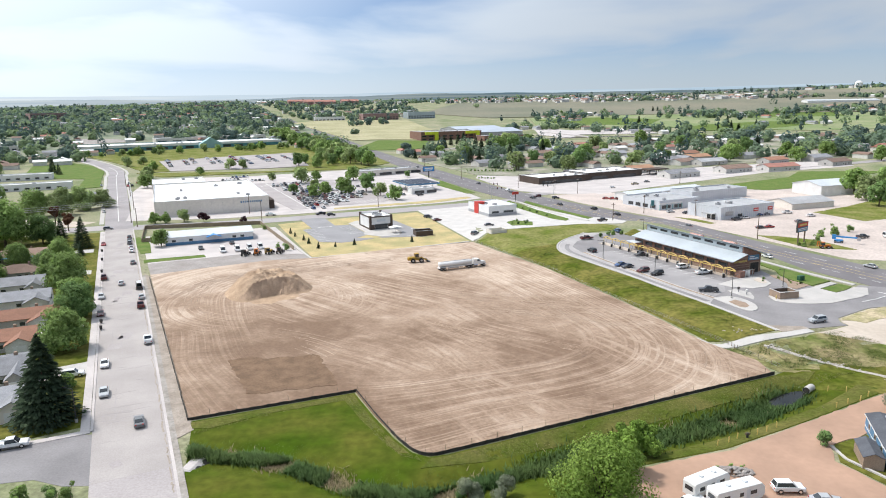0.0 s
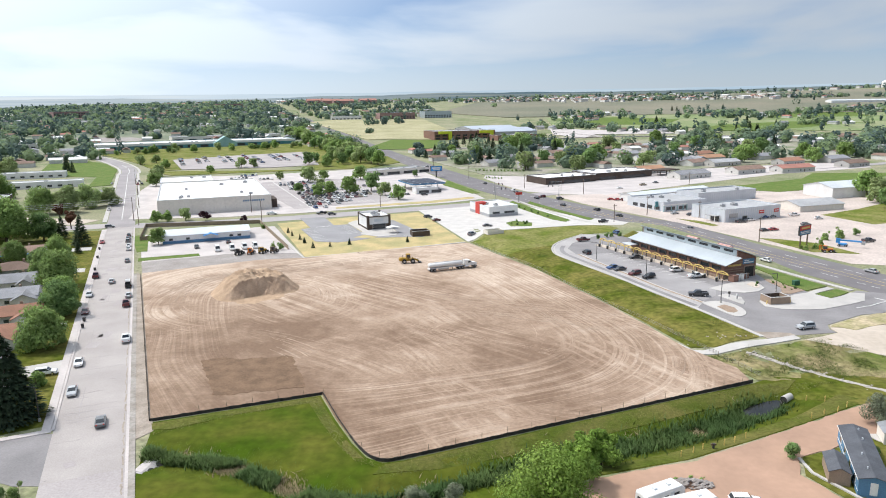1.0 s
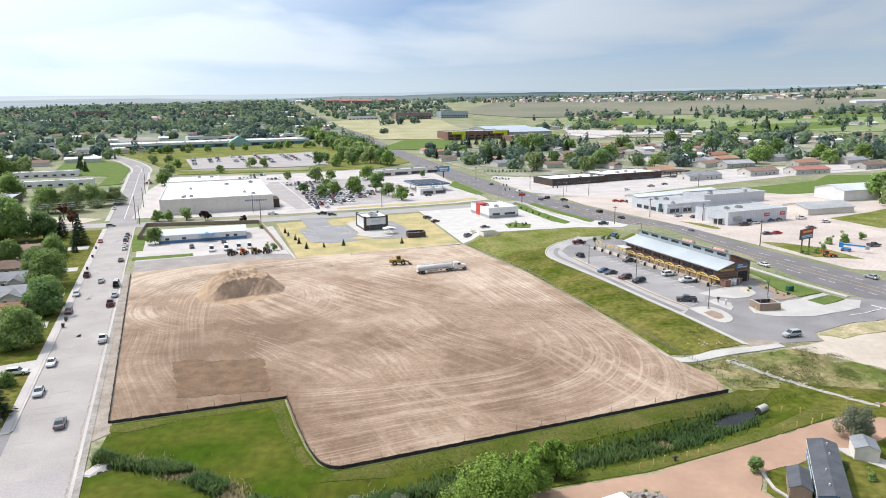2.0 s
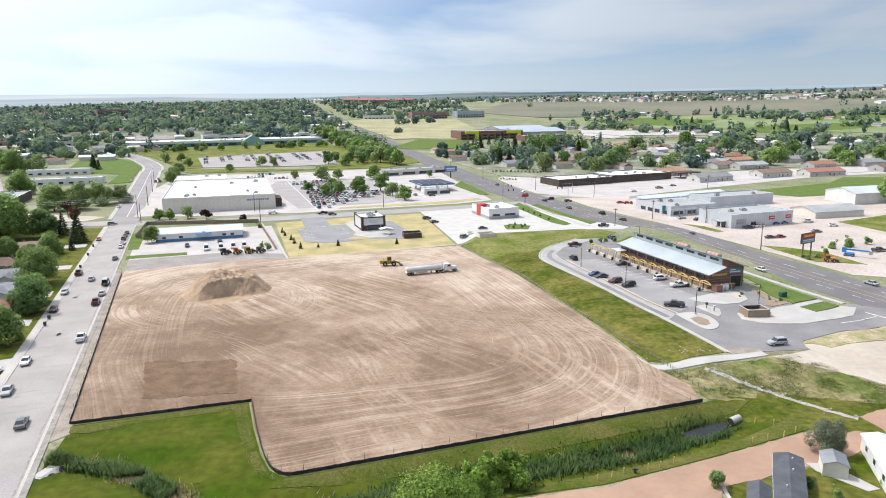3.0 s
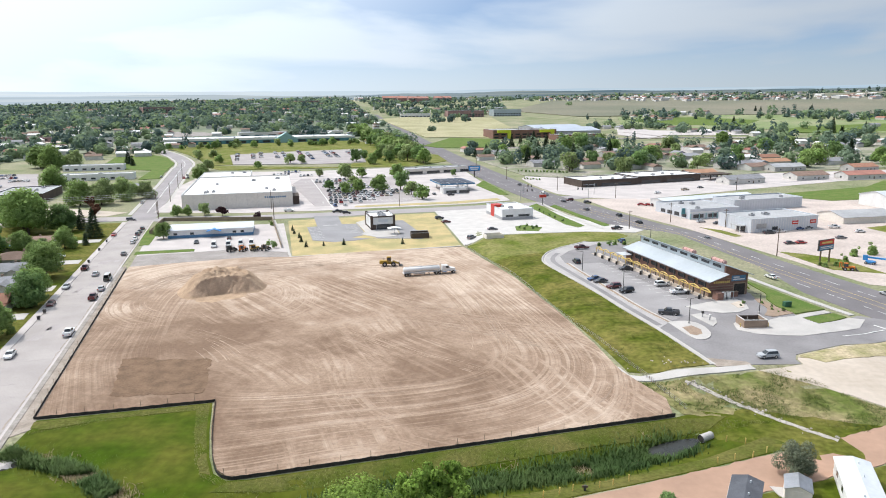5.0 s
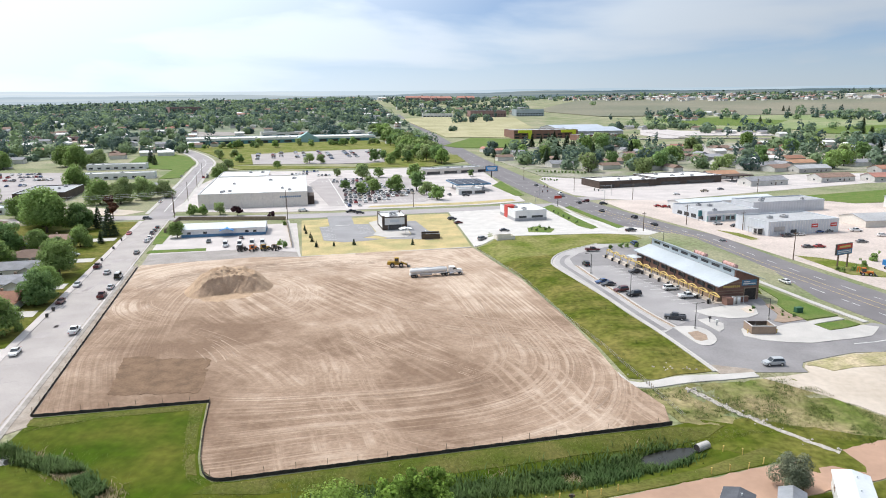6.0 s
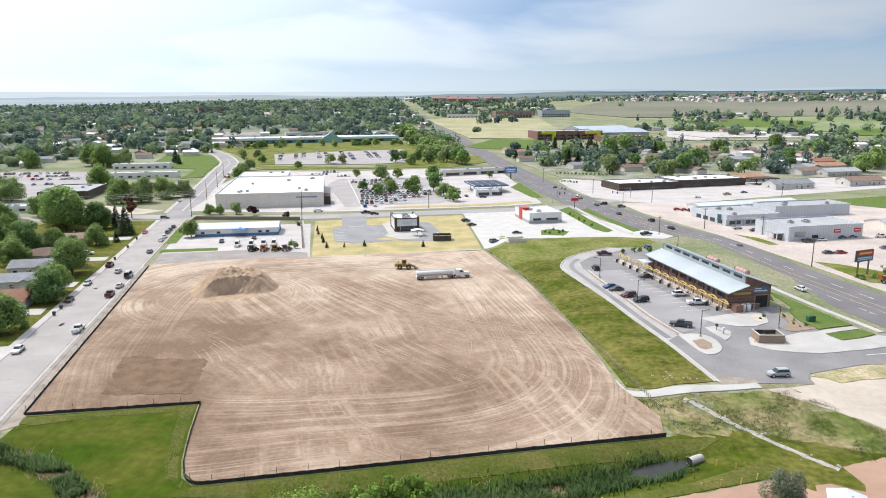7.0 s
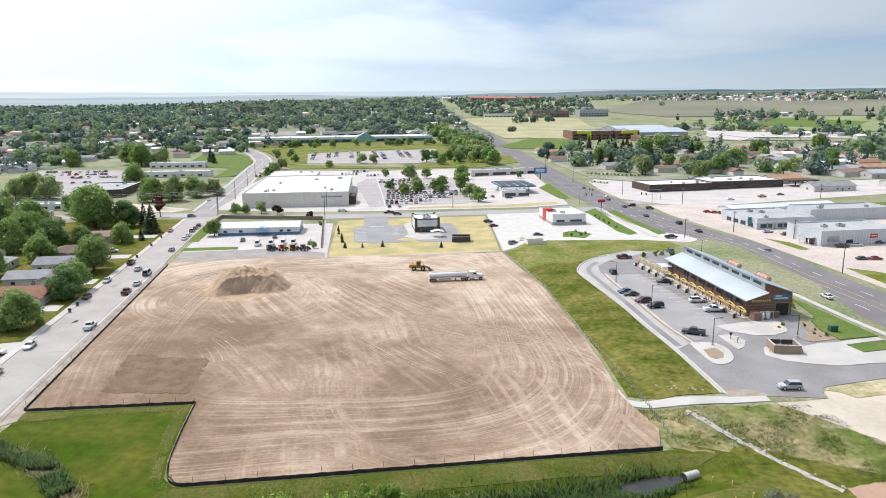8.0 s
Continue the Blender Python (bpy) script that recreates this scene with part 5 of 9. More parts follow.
def car(kind, paint, x, y, turn, far=False, z=0.13):
    """turn: degrees, the way its front points from +x."""
    key = (kind, paint, far)
    m = pose(x, y, height(x, y) + z, 0, 0, turn)
    if key in _cars:
        return copy_thing(_cars[key], m)
    long, wide, low, (b0, b1, t0, t1, top) = CAR_SHAPES[kind]
    names = dict(sedan="sedan car", suv="sport utility car", pickup="pickup truck", van="van")
    tone = dict(charcoal="charcoal grey").get(paint, paint)
    root = thing("pickup_truck" if kind == "pickup" else kind if kind == "van" else "car", m, f"{tone} {names[kind]} with dark windows, standing on paving", "truck" if kind == "pickup" else kind if kind == "van" else "car")
    h, base = wide / 2, max(p[1] for p in low) - 0.06
    bm = bmesh.new()
    profile(bm, low, -h, h)
    bmesh.ops.bevel(bm, geom=[e for e in bm.edges if abs(abs(e.verts[0].co.y) - h) < 1e-4 and abs(abs(e.verts[1].co.y) - h) < 1e-4 and e.verts[0].co.y * e.verts[1].co.y > 0], offset=0.09, segments=1, affect="EDGES")
    hb, ht = h - 0.09, h - 0.28
    B = [(b0, -hb, base), (b1, -hb, base), (b1, hb, base), (b0, hb, base)]
    T = [(t0, -ht, top), (t1, -ht, top), (t1, ht, top), (t0, ht, top)]
    vb, vt = [bm.verts.new(p) for p in B], [bm.verts.new(p) for p in T]
    bm.faces.new(vt)
    for i in range(4):
        bm.faces.new((vb[i], vb[(i + 1) % 4], vt[(i + 1) % 4], vt[i]))
    if kind == "pickup":
        box(bm, -2.75, -h + 0.06, 1.05, -2.6, h - 0.06, 1.32), box(bm, -2.7, -h + 0.03, 1.05, -1.0, -h + 0.13, 1.32), box(bm, -2.7, h - 0.13, 1.05, -1.0, h - 0.03, 1.32)
    part("body", bm, M["car_" + paint], root)

    def pane(name, i, lo, hi, inset):
        j = (i + 1) % 4
        a, b, c, d = Vector(B[i]), Vector(B[j]), Vector(T[j]), Vector(T[i])
        q = [a.lerp(d, lo).lerp(b.lerp(c, lo), inset), a.lerp(d, lo).lerp(b.lerp(c, lo), 1 - inset), a.lerp(d, hi).lerp(b.lerp(c, hi), 1 - inset), a.lerp(d, hi).lerp(b.lerp(c, hi), inset)]
        n = (q[1] - q[0]).cross(q[3] - q[0]).normalized()
        bm = bmesh.new()
        vs = [bm.verts.new(p + n * 0.015) for p in q] + [bm.verts.new(p - n * 0.02) for p in q]
        bm.faces.new(vs[:4])
        for k in range(4):
            bm.faces.new((vs[k], vs[k + 4], vs[(k + 1) % 4 + 4], vs[(k + 1) % 4]))
        part(name, bm, M["glass"], root)

    side = 0.62 if kind == "van" else 0.06
    pane("windscreen", 1, 0.06, 0.95, 0.03)
    pane("rear_window", 3, 0.1, 0.93, 0.05)
    if not far:
        pane("side_window", 0, 0.12, 0.92, 0.05), pane("side_window", 2, 0.12, 0.92, 0.05)
    r = 0.39 if kind in ("pickup", "van", "suv") else 0.34
    bm = tube(bmesh.new(), (0, -0.12, 0), (0, 0.12, 0), r, n=12)
    wheel = mesh_of("wheel", bm, M["rubber"])
    rim = mesh_of("rim", tube(bmesh.new(), (0, -0.135, 0), (0, 0.135, 0), r * 0.58, n=10), M["chrome"])
    for sx in (-long * 0.31, long * 0.31):
        for sy in (-h + 0.1, h - 0.1):
            w = part_at("wheel", wheel, root, pose(sx, sy, r - 0.0))
            if not far:
                part_at("rim", rim, w, Matrix.Identity(4))
    if not far:
        z = low[-3][1] * 0.92
        for sy in (-h + 0.3, h - 0.3):
            part("headlight", boxes((long / 2 - 0.13, sy - 0.17, z - 0.09, long / 2 + 0.005, sy + 0.17, z + 0.06)), M["chrome"], root)
            part("tail_light", boxes((-long / 2 - 0.01, sy - 0.14, 0.72, -long / 2 + 0.08, sy + 0.14, 0.92)), M["red"], root)
    _cars[key] = root
    return root


def gable(bm, w, d, z, rise, over=0.4, thick=0.16, axis="x"):
    """Two roof slopes; the ridge runs along the axis."""
    if axis == "x":
        pts = [(-d / 2 - over, z - rise * over / (d / 2)), (0, z + rise), (d / 2 + over, z - rise * over / (d / 2)), (d / 2 + over, z + thick - rise * over / (d / 2)), (0, z + rise + thick), (-d / 2 - over, z + thick - rise * over / (d / 2))]
        profile(bm, pts, -w / 2 - over, w / 2 + over, Matrix.Rotation(math.pi / 2, 4, "Z"))
    else:
        pts = [(-w / 2 - over, z - rise * over / (w / 2)), (0, z + rise), (w / 2 + over, z - rise * over / (w / 2)), (w / 2 + over, z + thick - rise * over / (w / 2)), (0, z + rise + thick), (-w / 2 - over, z + thick - rise * over / (w / 2))]
        profile(bm, pts, -d / 2 - over, d / 2 + over)
    return bm


def house(x, y, w, d, turn, roof, wall, h=3.0, rise=1.7, label="", hip=False, chimney=True, detail=True, wing=0.0):
    root = thing("house", pose(x, y, height(x, y), 0, 0, turn), label or "single-storey house with a shingled roof", "house")
    bm = boxes((-w / 2, -d / 2, -0.5, w / 2, d / 2, h))
    if not hip:
        profile(bm, [(-d / 2, h), (d / 2, h), (0, h + rise)], -w / 2, w / 2, Matrix.Rotation(math.pi / 2, 4, "Z"))
    part("wall", bm, M[wall], root)
    bm = bmesh.new()
    if hip:
        o, t = 0.45, h - 0.1
        a = [bm.verts.new(p) for p in [(-w / 2 - o, -d / 2 - o, t), (w / 2 + o, -d / 2 - o, t), (w / 2 + o, d / 2 + o, t), (-w / 2 - o, d / 2 + o, t)]]
        k = max(0.2, w / 2 - d / 2)
        r = [bm.verts.new((-k, 0, t + rise + 0.3)), bm.verts.new((k, 0, t + rise + 0.3))]
        bm.faces.new((a[0], a[1], r[1], r[0])), bm.faces.new((a[1], a[2], r[1])), bm.faces.new((a[2], a[3], r[0], r[1])), bm.faces.new((a[3], a[0], r[0])), bm.faces.new(a[::-1])
    else:
        gable(bm, w, d, h, rise)
    roof_ob = part("roof", bm, M[roof], root)
    if wing:
        x0, x1, out = w / 2 - wing, w / 2, d / 2 + 3.2
        wb = boxes((x0, -out, -0.5, x1, -d / 2 + 0.1, h - 0.3))
        profile(wb, [(x0, h - 0.3), (x1, h - 0.3), ((x0 + x1) / 2, h + rise * 0.7)], -out, -d / 2 + 1.5)
        part("wing_wall", wb, M[wall], root)
        mid, e = (x0 + x1) / 2, 0.35
        part("wing_roof", profile(bmesh.new(), [(x0 - e, h - 0.55), (mid, h + rise * 0.72), (x1 + e, h - 0.55), (x1 + e, h - 0.4), (mid, h + rise * 0.72 + 0.16), (x0 - e, h - 0.4)], -out - e, 0), M[roof], root)
        part("garage_door", boxes((mid - 1.5, -out - 0.06, 0.1, mid + 1.5, -out + 0.05, 2.2)), M["white"], root, "white panelled garage door")
    if chimney:
        part("chimney", boxes((w * 0.2, 0.3, h + 0.4, w * 0.2 + 0.7, 1.0, h + rise + 0.8)), M["stone"], roof_ob)
    if detail:
        for sx in (-0.32, 0.05, 0.33):
            for sy in (-1, 1):
                win = part("window", boxes((w * sx - 0.75, sy * d / 2 - 0.06, 1.0, w * sx + 0.75, sy * d / 2 + 0.06, 2.2)), M["white"], root, "white window frame")
                part("pane", boxes((w * sx - 0.66, sy * d / 2 - 0.08, 1.09, w * sx + 0.66, sy * d / 2 + 0.08, 2.11)), M["glass"], win)
        for sx in (-1, 1):
            part("window", boxes((sx * w / 2 - 0.05, -0.7, 1.0, sx * w / 2 + 0.05, 0.7, 2.2)), M["glass"], root)
        part("door", boxes((w * 0.16, -d / 2 - 0.07, 0.1, w * 0.16 + 0.95, -d / 2 + 0.05, 2.15)), M["wood"], root)
    return root


def hall(name, x, y, w, d, h, turn, wall, roof, label, category="building", parapet=0.5, units=3, seed=0, doors=(), windows=(), band=None):
    """A flat-roofed building; x, y is the corner from which w runs along its front and d to the back.
    doors and windows: along the front, (from, to, bottom, top)."""
    root = thing(name, pose(x, y, height(x + 10, y + 10), 0, 0, turn), label, category)
    t = 0.3
    bm = boxes((0, 0, -1, w, t, h + parapet), (0, d - t, -1, w, d, h + parapet), (0, t, -1, t, d - t, h + parapet), (w - t, t, -1, w, d - t, h + parapet))
    part("wall", bm, M[wall], root)
    r = part("roof", boxes((t, t, h - 0.3, w - t, d - t, h)), M[roof], root)
    bm = boxes((-0.06, -0.06, h + parapet, w + 0.06, t + 0.05, h + parapet + 0.12), (-0.06, d - t - 0.05, h + parapet, w + 0.06, d + 0.06, h + parapet + 0.12),
               (-0.06, t + 0.05, h + parapet, t + 0.05, d - t - 0.05, h + parapet + 0.12), (w - t - 0.05, t + 0.05, h + parapet, w + 0.06, d - t - 0.05, h + parapet + 0.12))
    part("coping", bm, M["whitemetal"], root)
    rng = random.Random(seed)
    for _ in range(units):
        ux, uy, s = rng.uniform(3, max(3.1, w - 5)), rng.uniform(3, max(3.1, d - 5)), rng.uniform(1.0, 2.2)
        u = part("roof_unit", boxes((ux, uy, h, ux + s * 1.3, uy + s, h + 1.1), bevel=0.06), M["steel"], r, "grey rooftop air unit")
        part("fan_cowl", tube(bmesh.new(), (ux + s * 0.6, uy + s * 0.5, h + 1.1), (ux + s * 0.6, uy + s * 0.5, h + 1.25), s * 0.3, n=10), M["darksteel"], u)
    for a, b, z0, z1 in doors:
        part("door", boxes((a, -0.08, z0, b, 0.1, z1)), M["whitemetal"], root)
    for a, b, z0, z1 in windows:
        f = part("window", boxes((a - 0.08, -0.06, z0 - 0.08, b + 0.08, 0.1, z1 + 0.08)), M["darksteel"], root)
        n = max(1, round((b - a) / 1.8))
        for i in range(n):
            part("pane", boxes((a + (b - a) * i / n + 0.04, -0.09, z0, a + (b - a) * (i + 1) / n - 0.04, 0.05, z1)), M["glass"], f)
    if band:
        z0, z1, material = band
        part("band", boxes((-0.05, -0.1, z0, w + 0.05, 0.02, z1), (-0.1, 0.02, z0, 0.02, d, z1), (w - 0.02, 0.02, z0, w + 0.1, d, z1)), M[material], root)
    return root


def shed_roofed(name, x, y, w, d, h, turn, wall, roof, label, rise=2.0, axis="x", doors=(), category="building", windows=()):
    """A gabled metal building; x, y is its middle."""
    root = thing(name, pose(x, y, height(x, y), 0, 0, turn), label, category)
    bm = boxes((-w / 2, -d / 2, -1, w / 2, d / 2, h))
    if axis == "x":
        profile(bm, [(-d / 2, h), (d / 2, h), (0, h + rise)], -w / 2, w / 2, Matrix.Rotation(math.pi / 2, 4, "Z"))
    else:
        profile(bm, [(-w / 2, h), (w / 2, h), (0, h + rise)], -d / 2, d / 2)
    part("wall", bm, M[wall], root)
    part("roof", gable(bmesh.new(), w, d, h, rise, axis=axis), M[roof], root)
    for a, b, z0, z1 in doors:
        part("roller_door", boxes((a, -d / 2 - 0.08, z0, b, -d / 2 + 0.05, z1)), M["white"], root)
    for a, b, z0, z1 in windows:
        f = part("window", boxes((a - 0.1, -d / 2 - 0.06, z0 - 0.1, b + 0.1, -d / 2 + 0.05, z1 + 0.1)), M["white"], root)
        part("pane", boxes((a, -d / 2 - 0.09, z0, b, -d / 2 + 0.05, z1)), M["glass"], f)
    return root


def lamp_post(x, y, turn, tall=8.0, arm=1.6):
    root = thing("street_lamp", pose(x, y, height(x, y), 0, 0, turn), "dark metal street lamp on a tall pole", "street lamp", "lamp posts")
    part("base", tube(bmesh.new(), (0, 0, 0), (0, 0, 0.8), 0.3, n=10), M["newconcrete"], root)
    part("pole", tube(bmesh.new(), (0, 0, 0.8), (0, 0, tall), 0.11, 0.08), M["darksteel"], root)
    part("arm", tube(bmesh.new(), (0, 0, tall - 0.1), (arm, 0, tall), 0.06), M["darksteel"], root)
    part("lamp_head", boxes((arm - 0.1, -0.2, tall - 0.06, arm + 0.6, 0.2, tall + 0.1), bevel=0.04), M["darksteel"], root)
    return root


def utility_pole(x, y, turn, tall=12.0, group="utility poles"):
    root = thing("utility_pole", pose(x, y, height(x, y), 0, 0, turn), "tall wooden utility pole with a crossarm", "utility pole", group)
    part("pole", tube(bmesh.new(), (0, 0, -0.5), (0, 0, tall), 0.2, 0.13), M["wood"], root)
    part("crossarm", boxes((-1.2, -0.07, tall - 0.9, 1.2, 0.07, tall - 0.72)), M["wood"], root)
    for k in (-1.05, -0.4, 0.4, 1.05):
        part("insulator", tube(bmesh.new(), (k, 0, tall - 0.72), (k, 0, tall - 0.45), 0.07, n=6), M["steel"], root)
    return root

# ---- main buildings ----
hall("warehouse", -137, 380, 62, 100, 8.2, 17, "tan", "whiteroof", "large tan windowless store with a white flat roof", units=9, seed=4)
hall("warehouse_wing", -172, 490, 36, 40, 6.5, 17, "tan", "whiteroof", "lower white-roofed wing behind the store", units=2, seed=5)

B = shed_roofed("office", -91.8, 310.5, 37, 17, 3.6, 16.5, "white", "whitemetal", "long white office with blue base and white metal roof", rise=1.3, windows=[(-16, -14.4, 1.5, 2.5), (-9, -7.4, 1.5, 2.5), (9.5, 11.1, 1.5, 2.5), (13, 14.6, 1.5, 2.5)])
part("wainscot", boxes((-18.6, -8.62, -0.5, 18.6, -8.5, 1.35), (-18.62, -8.5, -0.5, -18.5, 8.5, 1.35), (18.5, -8.5, -0.5, 18.62, 8.5, 1.35)), M["blue"], B, "blue painted wainscot")
part("porch_roof", gable(bmesh.new(), 5.5, 3.4, 3.0, 0.9, axis="y"), M["skyblue"], B, "light blue arched porch").matrix_basis = pose(1.5, -9.2, 0)

R = hall("restaurant", -18.4, 319.6, 11.3, 16, 6.0, 19, "white", "whiteroof", "small white restaurant with dark corner columns", units=4, seed=6, windows=[(2.6, 8.9, 0.3, 2.7)])
part("plinth", boxes((-0.07, -0.04, -0.5, 2.4, 0.02, 2.7), (9.1, -0.04, -0.5, 11.37, 0.02, 2.7), (11.3, 0.02, -0.5, 11.37, 16, 1.0), (-0.07, 0.02, -0.5, 0, 16, 1.0)), M["darkwall"], R, "dark brick base")
for x0, y0 in ((-0.25, -0.25), (10.45, -0.25), (-0.25, 15.1), (10.45, 15.1)):
    part("column", boxes((x0, y0, -0.5, x0 + 1.1, y0 + 1.1, 7.0)), M["darkwall"], R, "dark brown corner column")
part("cornice", boxes((0.9, -0.2, 6.1, 10.4, -0.02, 6.7), (11.32, 0.9, 6.1, 11.5, 15, 6.7), (-0.2, 0.9, 6.1, -0.02, 15, 6.7)), M["darkwall"], R, "dark roof edge band")
part("menu_sign", boxes((3.4, -0.12, 3.9, 7.9, -0.02, 5.2)), M["whitemetal"], R)
R = thing("sunshade", pose(-6.4, 311.5, 0.2, 0, 0, 19), "white shade sail over outdoor tables", "sunshade")
part("post", tube(bmesh.new(), (0, 0, 0), (0, 0, 2.6), 0.07), M["steel"], R)
part("sail", profile(bmesh.new(), [(-3.0, 2.5), (0, 3.1), (3.0, 2.5), (0, 2.9)], -2.2, 2.2), M["white"], R)
hall("burger_bar", 44.5, 349, 17, 24, 5.0, 19, "white", "whiteroof", "pale block restaurant with a red entrance tower", units=3, seed=7, windows=[(2, 6, 0.8, 2.6), (9, 15, 0.8, 2.6)], band=(-0.5, 1.6, "greyroof"))
hall("strip_shop", -29, 566, 58, 16, 4.5, 30, "tan", "greyroof", "low tan shop row with a grey roof", units=4, seed=8, windows=[(4, 16, 0.6, 2.6), (20, 32, 0.6, 2.6), (36, 48, 0.6, 2.6), (52, 62, 0.6, 2.6)])
hall("dark_shop", 105, 486, 46, 26, 4.6, 22, "darkwall", "whiteroof", "dark brown shop with a pale flat roof", units=4, seed=9, windows=[(3, 12, 0.6, 2.4), (16, 40, 0.6, 2.4)])
hall("dark_shop", 148, 506, 56, 30, 5.0, 22, "darkwall", "whiteroof", "dark brown shop with a drive-through canopy", units=4, seed=10, windows=[(4, 20, 0.6, 2.4), (26, 50, 0.6, 2.4)])
ws = hall("metal_workshop", 156, 315, 38, 22, 6.0, 20, "metalwall", "greyroof", "grey corrugated metal workshop", units=3, seed=11, windows=[(12, 15, 1, 2.4)])
for a in (23.0, 33.4):
    sg = part("sign_board", boxes((a, -0.22, 2.9, a + 3.4, -0.03, 4.6)), M["red"], ws, "red wall sign with pale bars")
    part("sign_bar", boxes((a + 0.4, -0.26, 3.6, a + 3.0, -0.2, 4.0)), M["white"], sg)
part("sign_board", boxes((3.0, -0.12, 2.0, 8.5, -0.03, 4.2)), M["steel"], ws, "faded grey wall sign")
part("porch_roof", boxes((-3.4, 3.0, 3.0, -0.05, 9.5, 3.25)), M["greyroof"], ws, "flat grey entrance porch")
for a in (3.3, 6.2, 9.1):
    part("porch_post", boxes((-3.2, a - 0.12, 0, -2.96, a + 0.12, 3.0)), M["white"], ws)
part("porch_glass", boxes((-0.12, 3.6, 0.2, 0.02, 9.0, 2.7)), M["glass"], ws)
for i in range(26):
    part("rib", boxes((0.6 + i * 1.45, -0.07, -0.5, 0.8 + i * 1.45, 0.01, 6.4)), M["white"], ws)
shop = hall("metal_workshop", 140, 352, 30, 30, 4.8, 20, "metalwall", "greyroof", "low grey metal workshop with shop windows", units=3, seed=12, windows=[(2, 8, 0.8, 2.5), (11, 16, 0.8, 2.5)])
part("fascia", boxes((-0.2, -0.25, 3.2, 16.5, -0.04, 4.0)), M["white"], shop, "white shopfront fascia")
for a in (0.2, 5.4, 9.6, 13.6, 16.4):
    part("pilaster", boxes((a - 0.25, -0.3, 0, a + 0.25, -0.04, 3.2)), M["paleteal"], shop, "pale teal shopfront pillar")
for i in range(4):
    part("side_window", boxes((-0.1, 3 + i * 6, 0.7, 0.04, 7 + i * 6, 2.6)), M["glass"], shop)
hall("metal_workshop", 172, 380, 46, 18, 5.5, 20, "metalwall", "greyroof", "long grey metal workshop", units=3, seed=13)
shed_roofed("long_store", 164, 408, 66, 12, 4.2, 25, "white", "whitemetal", "long low white metal shed", rise=1.0)
shed_roofed("barn", 222, 352, 30, 18, 3.2, 14, "tan", "greyroof", "low tan shed with a grey metal roof", rise=2.2)
shed_roofed("white_barn", 275, 402, 40, 22, 6.2, 14, "white", "whitemetal", "white metal barn with three roller doors", rise=2.6, doors=[(-15, -11, 0, 4), (-4, 0, 0, 4), (8, 12, 0, 4)])

# ---- the car wash ----
CW = thing("car_wash", pose(101, 204, 1.6, 0, 0, 17), "brown brick car wash with white sloping metal roofs", "car wash")
L = 49
part("wall", profile(bmesh.new(), [(0, -2.4), (13.3, -2.4), (13.3, 6.5), (5.35, 9.3), (5.35, 6.9), (0, 5.2)], 0, L), M["brick"], CW)
part("roof", profile(bmesh.new(), [(-1.4, 4.95), (5.3, 7.05), (5.3, 7.23), (-1.4, 5.13)], -2.0, L + 0.8), M["washroof"], CW, "white standing-seam lower roof")
part("roof", profile(bmesh.new(), [(4.6, 9.66), (14.2, 6.28), (14.2, 6.48), (4.6, 9.86)], -1.6, L + 0.8), M["steelroof"], CW, "blue-grey metal upper roof")
part("clerestory", boxes((5.22, 0.5, 7.3, 5.34, L - 0.5, 9.3)), M["steelroof"], CW, "pale metal clerestory band")
for i in range(8):
    part("clerestory_window", boxes((5.17, 2 + i * 5.8, 8.2, 5.23, 6 + i * 5.8, 9.0)), M["glass"], CW)
for y0 in (0, L):
    for z0 in (1.5, 2.3, 3.1, 5.3):
        part("brick_band", boxes((-0.06, y0 - 0.06, z0, 13.36, y0 + 0.06, z0 + 0.22)), M["stone"], CW)

# ---- vehicles ----
for k, c, x, y, turn in (("sedan", "white", -79.2, 153, -70), ("sedan", "silver", -73, 136, -70), ("sedan", "grey", -61, 121, 110), ("pickup", "white", -74.5, 169, 110), ("pickup", "maroon", -87, 202, 110),
                         ("sedan", "silver", -90, 212, 110), ("van", "white", -95, 225, 110), ("sedan", "grey", -110, 264, 110), ("sedan", "maroon", -96, 195, -70), ("sedan", "silver", -103, 214, -70),
                         ("sedan", "white", -118.2, 287, 110), ("sedan", "white", -121.0, 294.8, 110), ("suv", "grey", -125.3, 305.3, 110), ("sedan", "charcoal", -127.7, 312.1, 110), ("sedan", "black", -130.4, 320, 110), ("sedan", "red", -136, 304, -70),
                         ("pickup", "maroon", -111.7, 239.6, 110), ("sedan", "silver", -102.8, 231, 110), ("suv", "grey", -149.2, 345.3, 20), ("sedan", "white", -174.6, 407.7, 110), ("suv", "white", -133.2, 257.9, 20), ("sedan", "silver", -228.8, 548, 110)):
    car(k, c, x, y, turn)
for k, c, x, y, turn in (("suv", "silver", 98.4, 154.8, 190), ("sedan", "charcoal", 72.1, 220.2, 200), ("suv", "maroon", 75, 213.4, 205), ("suv", "black", 78, 208.6, 205), ("pickup", "charcoal", 84.8, 186.6, 165),
                         ("suv", "white", 90.6, 216.4, 15), ("pickup", "white", 93.5, 207.6, 15), ("sedan", "charcoal", 83.8, 237.8, 195), ("suv", "black", 68.2, 247.5, 100)):
    car(k, c, x, y, turn)

# ---- machines on the lot ----
def wheels(root, places, r, w, name="wheel", hub=True):
    tyre = mesh_of(name, tube(bmesh.new(), (0, -w / 2, 0), (0, w / 2, 0), r, n=14), M["rubber"])
    disc = mesh_of("rim", tube(bmesh.new(), (0, -w / 2 - 0.02, 0), (0, w / 2 + 0.02, 0), r * 0.5, n=10), M["steel"])
    for x, y in places:
        o = part_at(name, tyre, root, pose(x, y, r))
        if hub:
            part_at("rim", disc, o, Matrix.Identity(4))


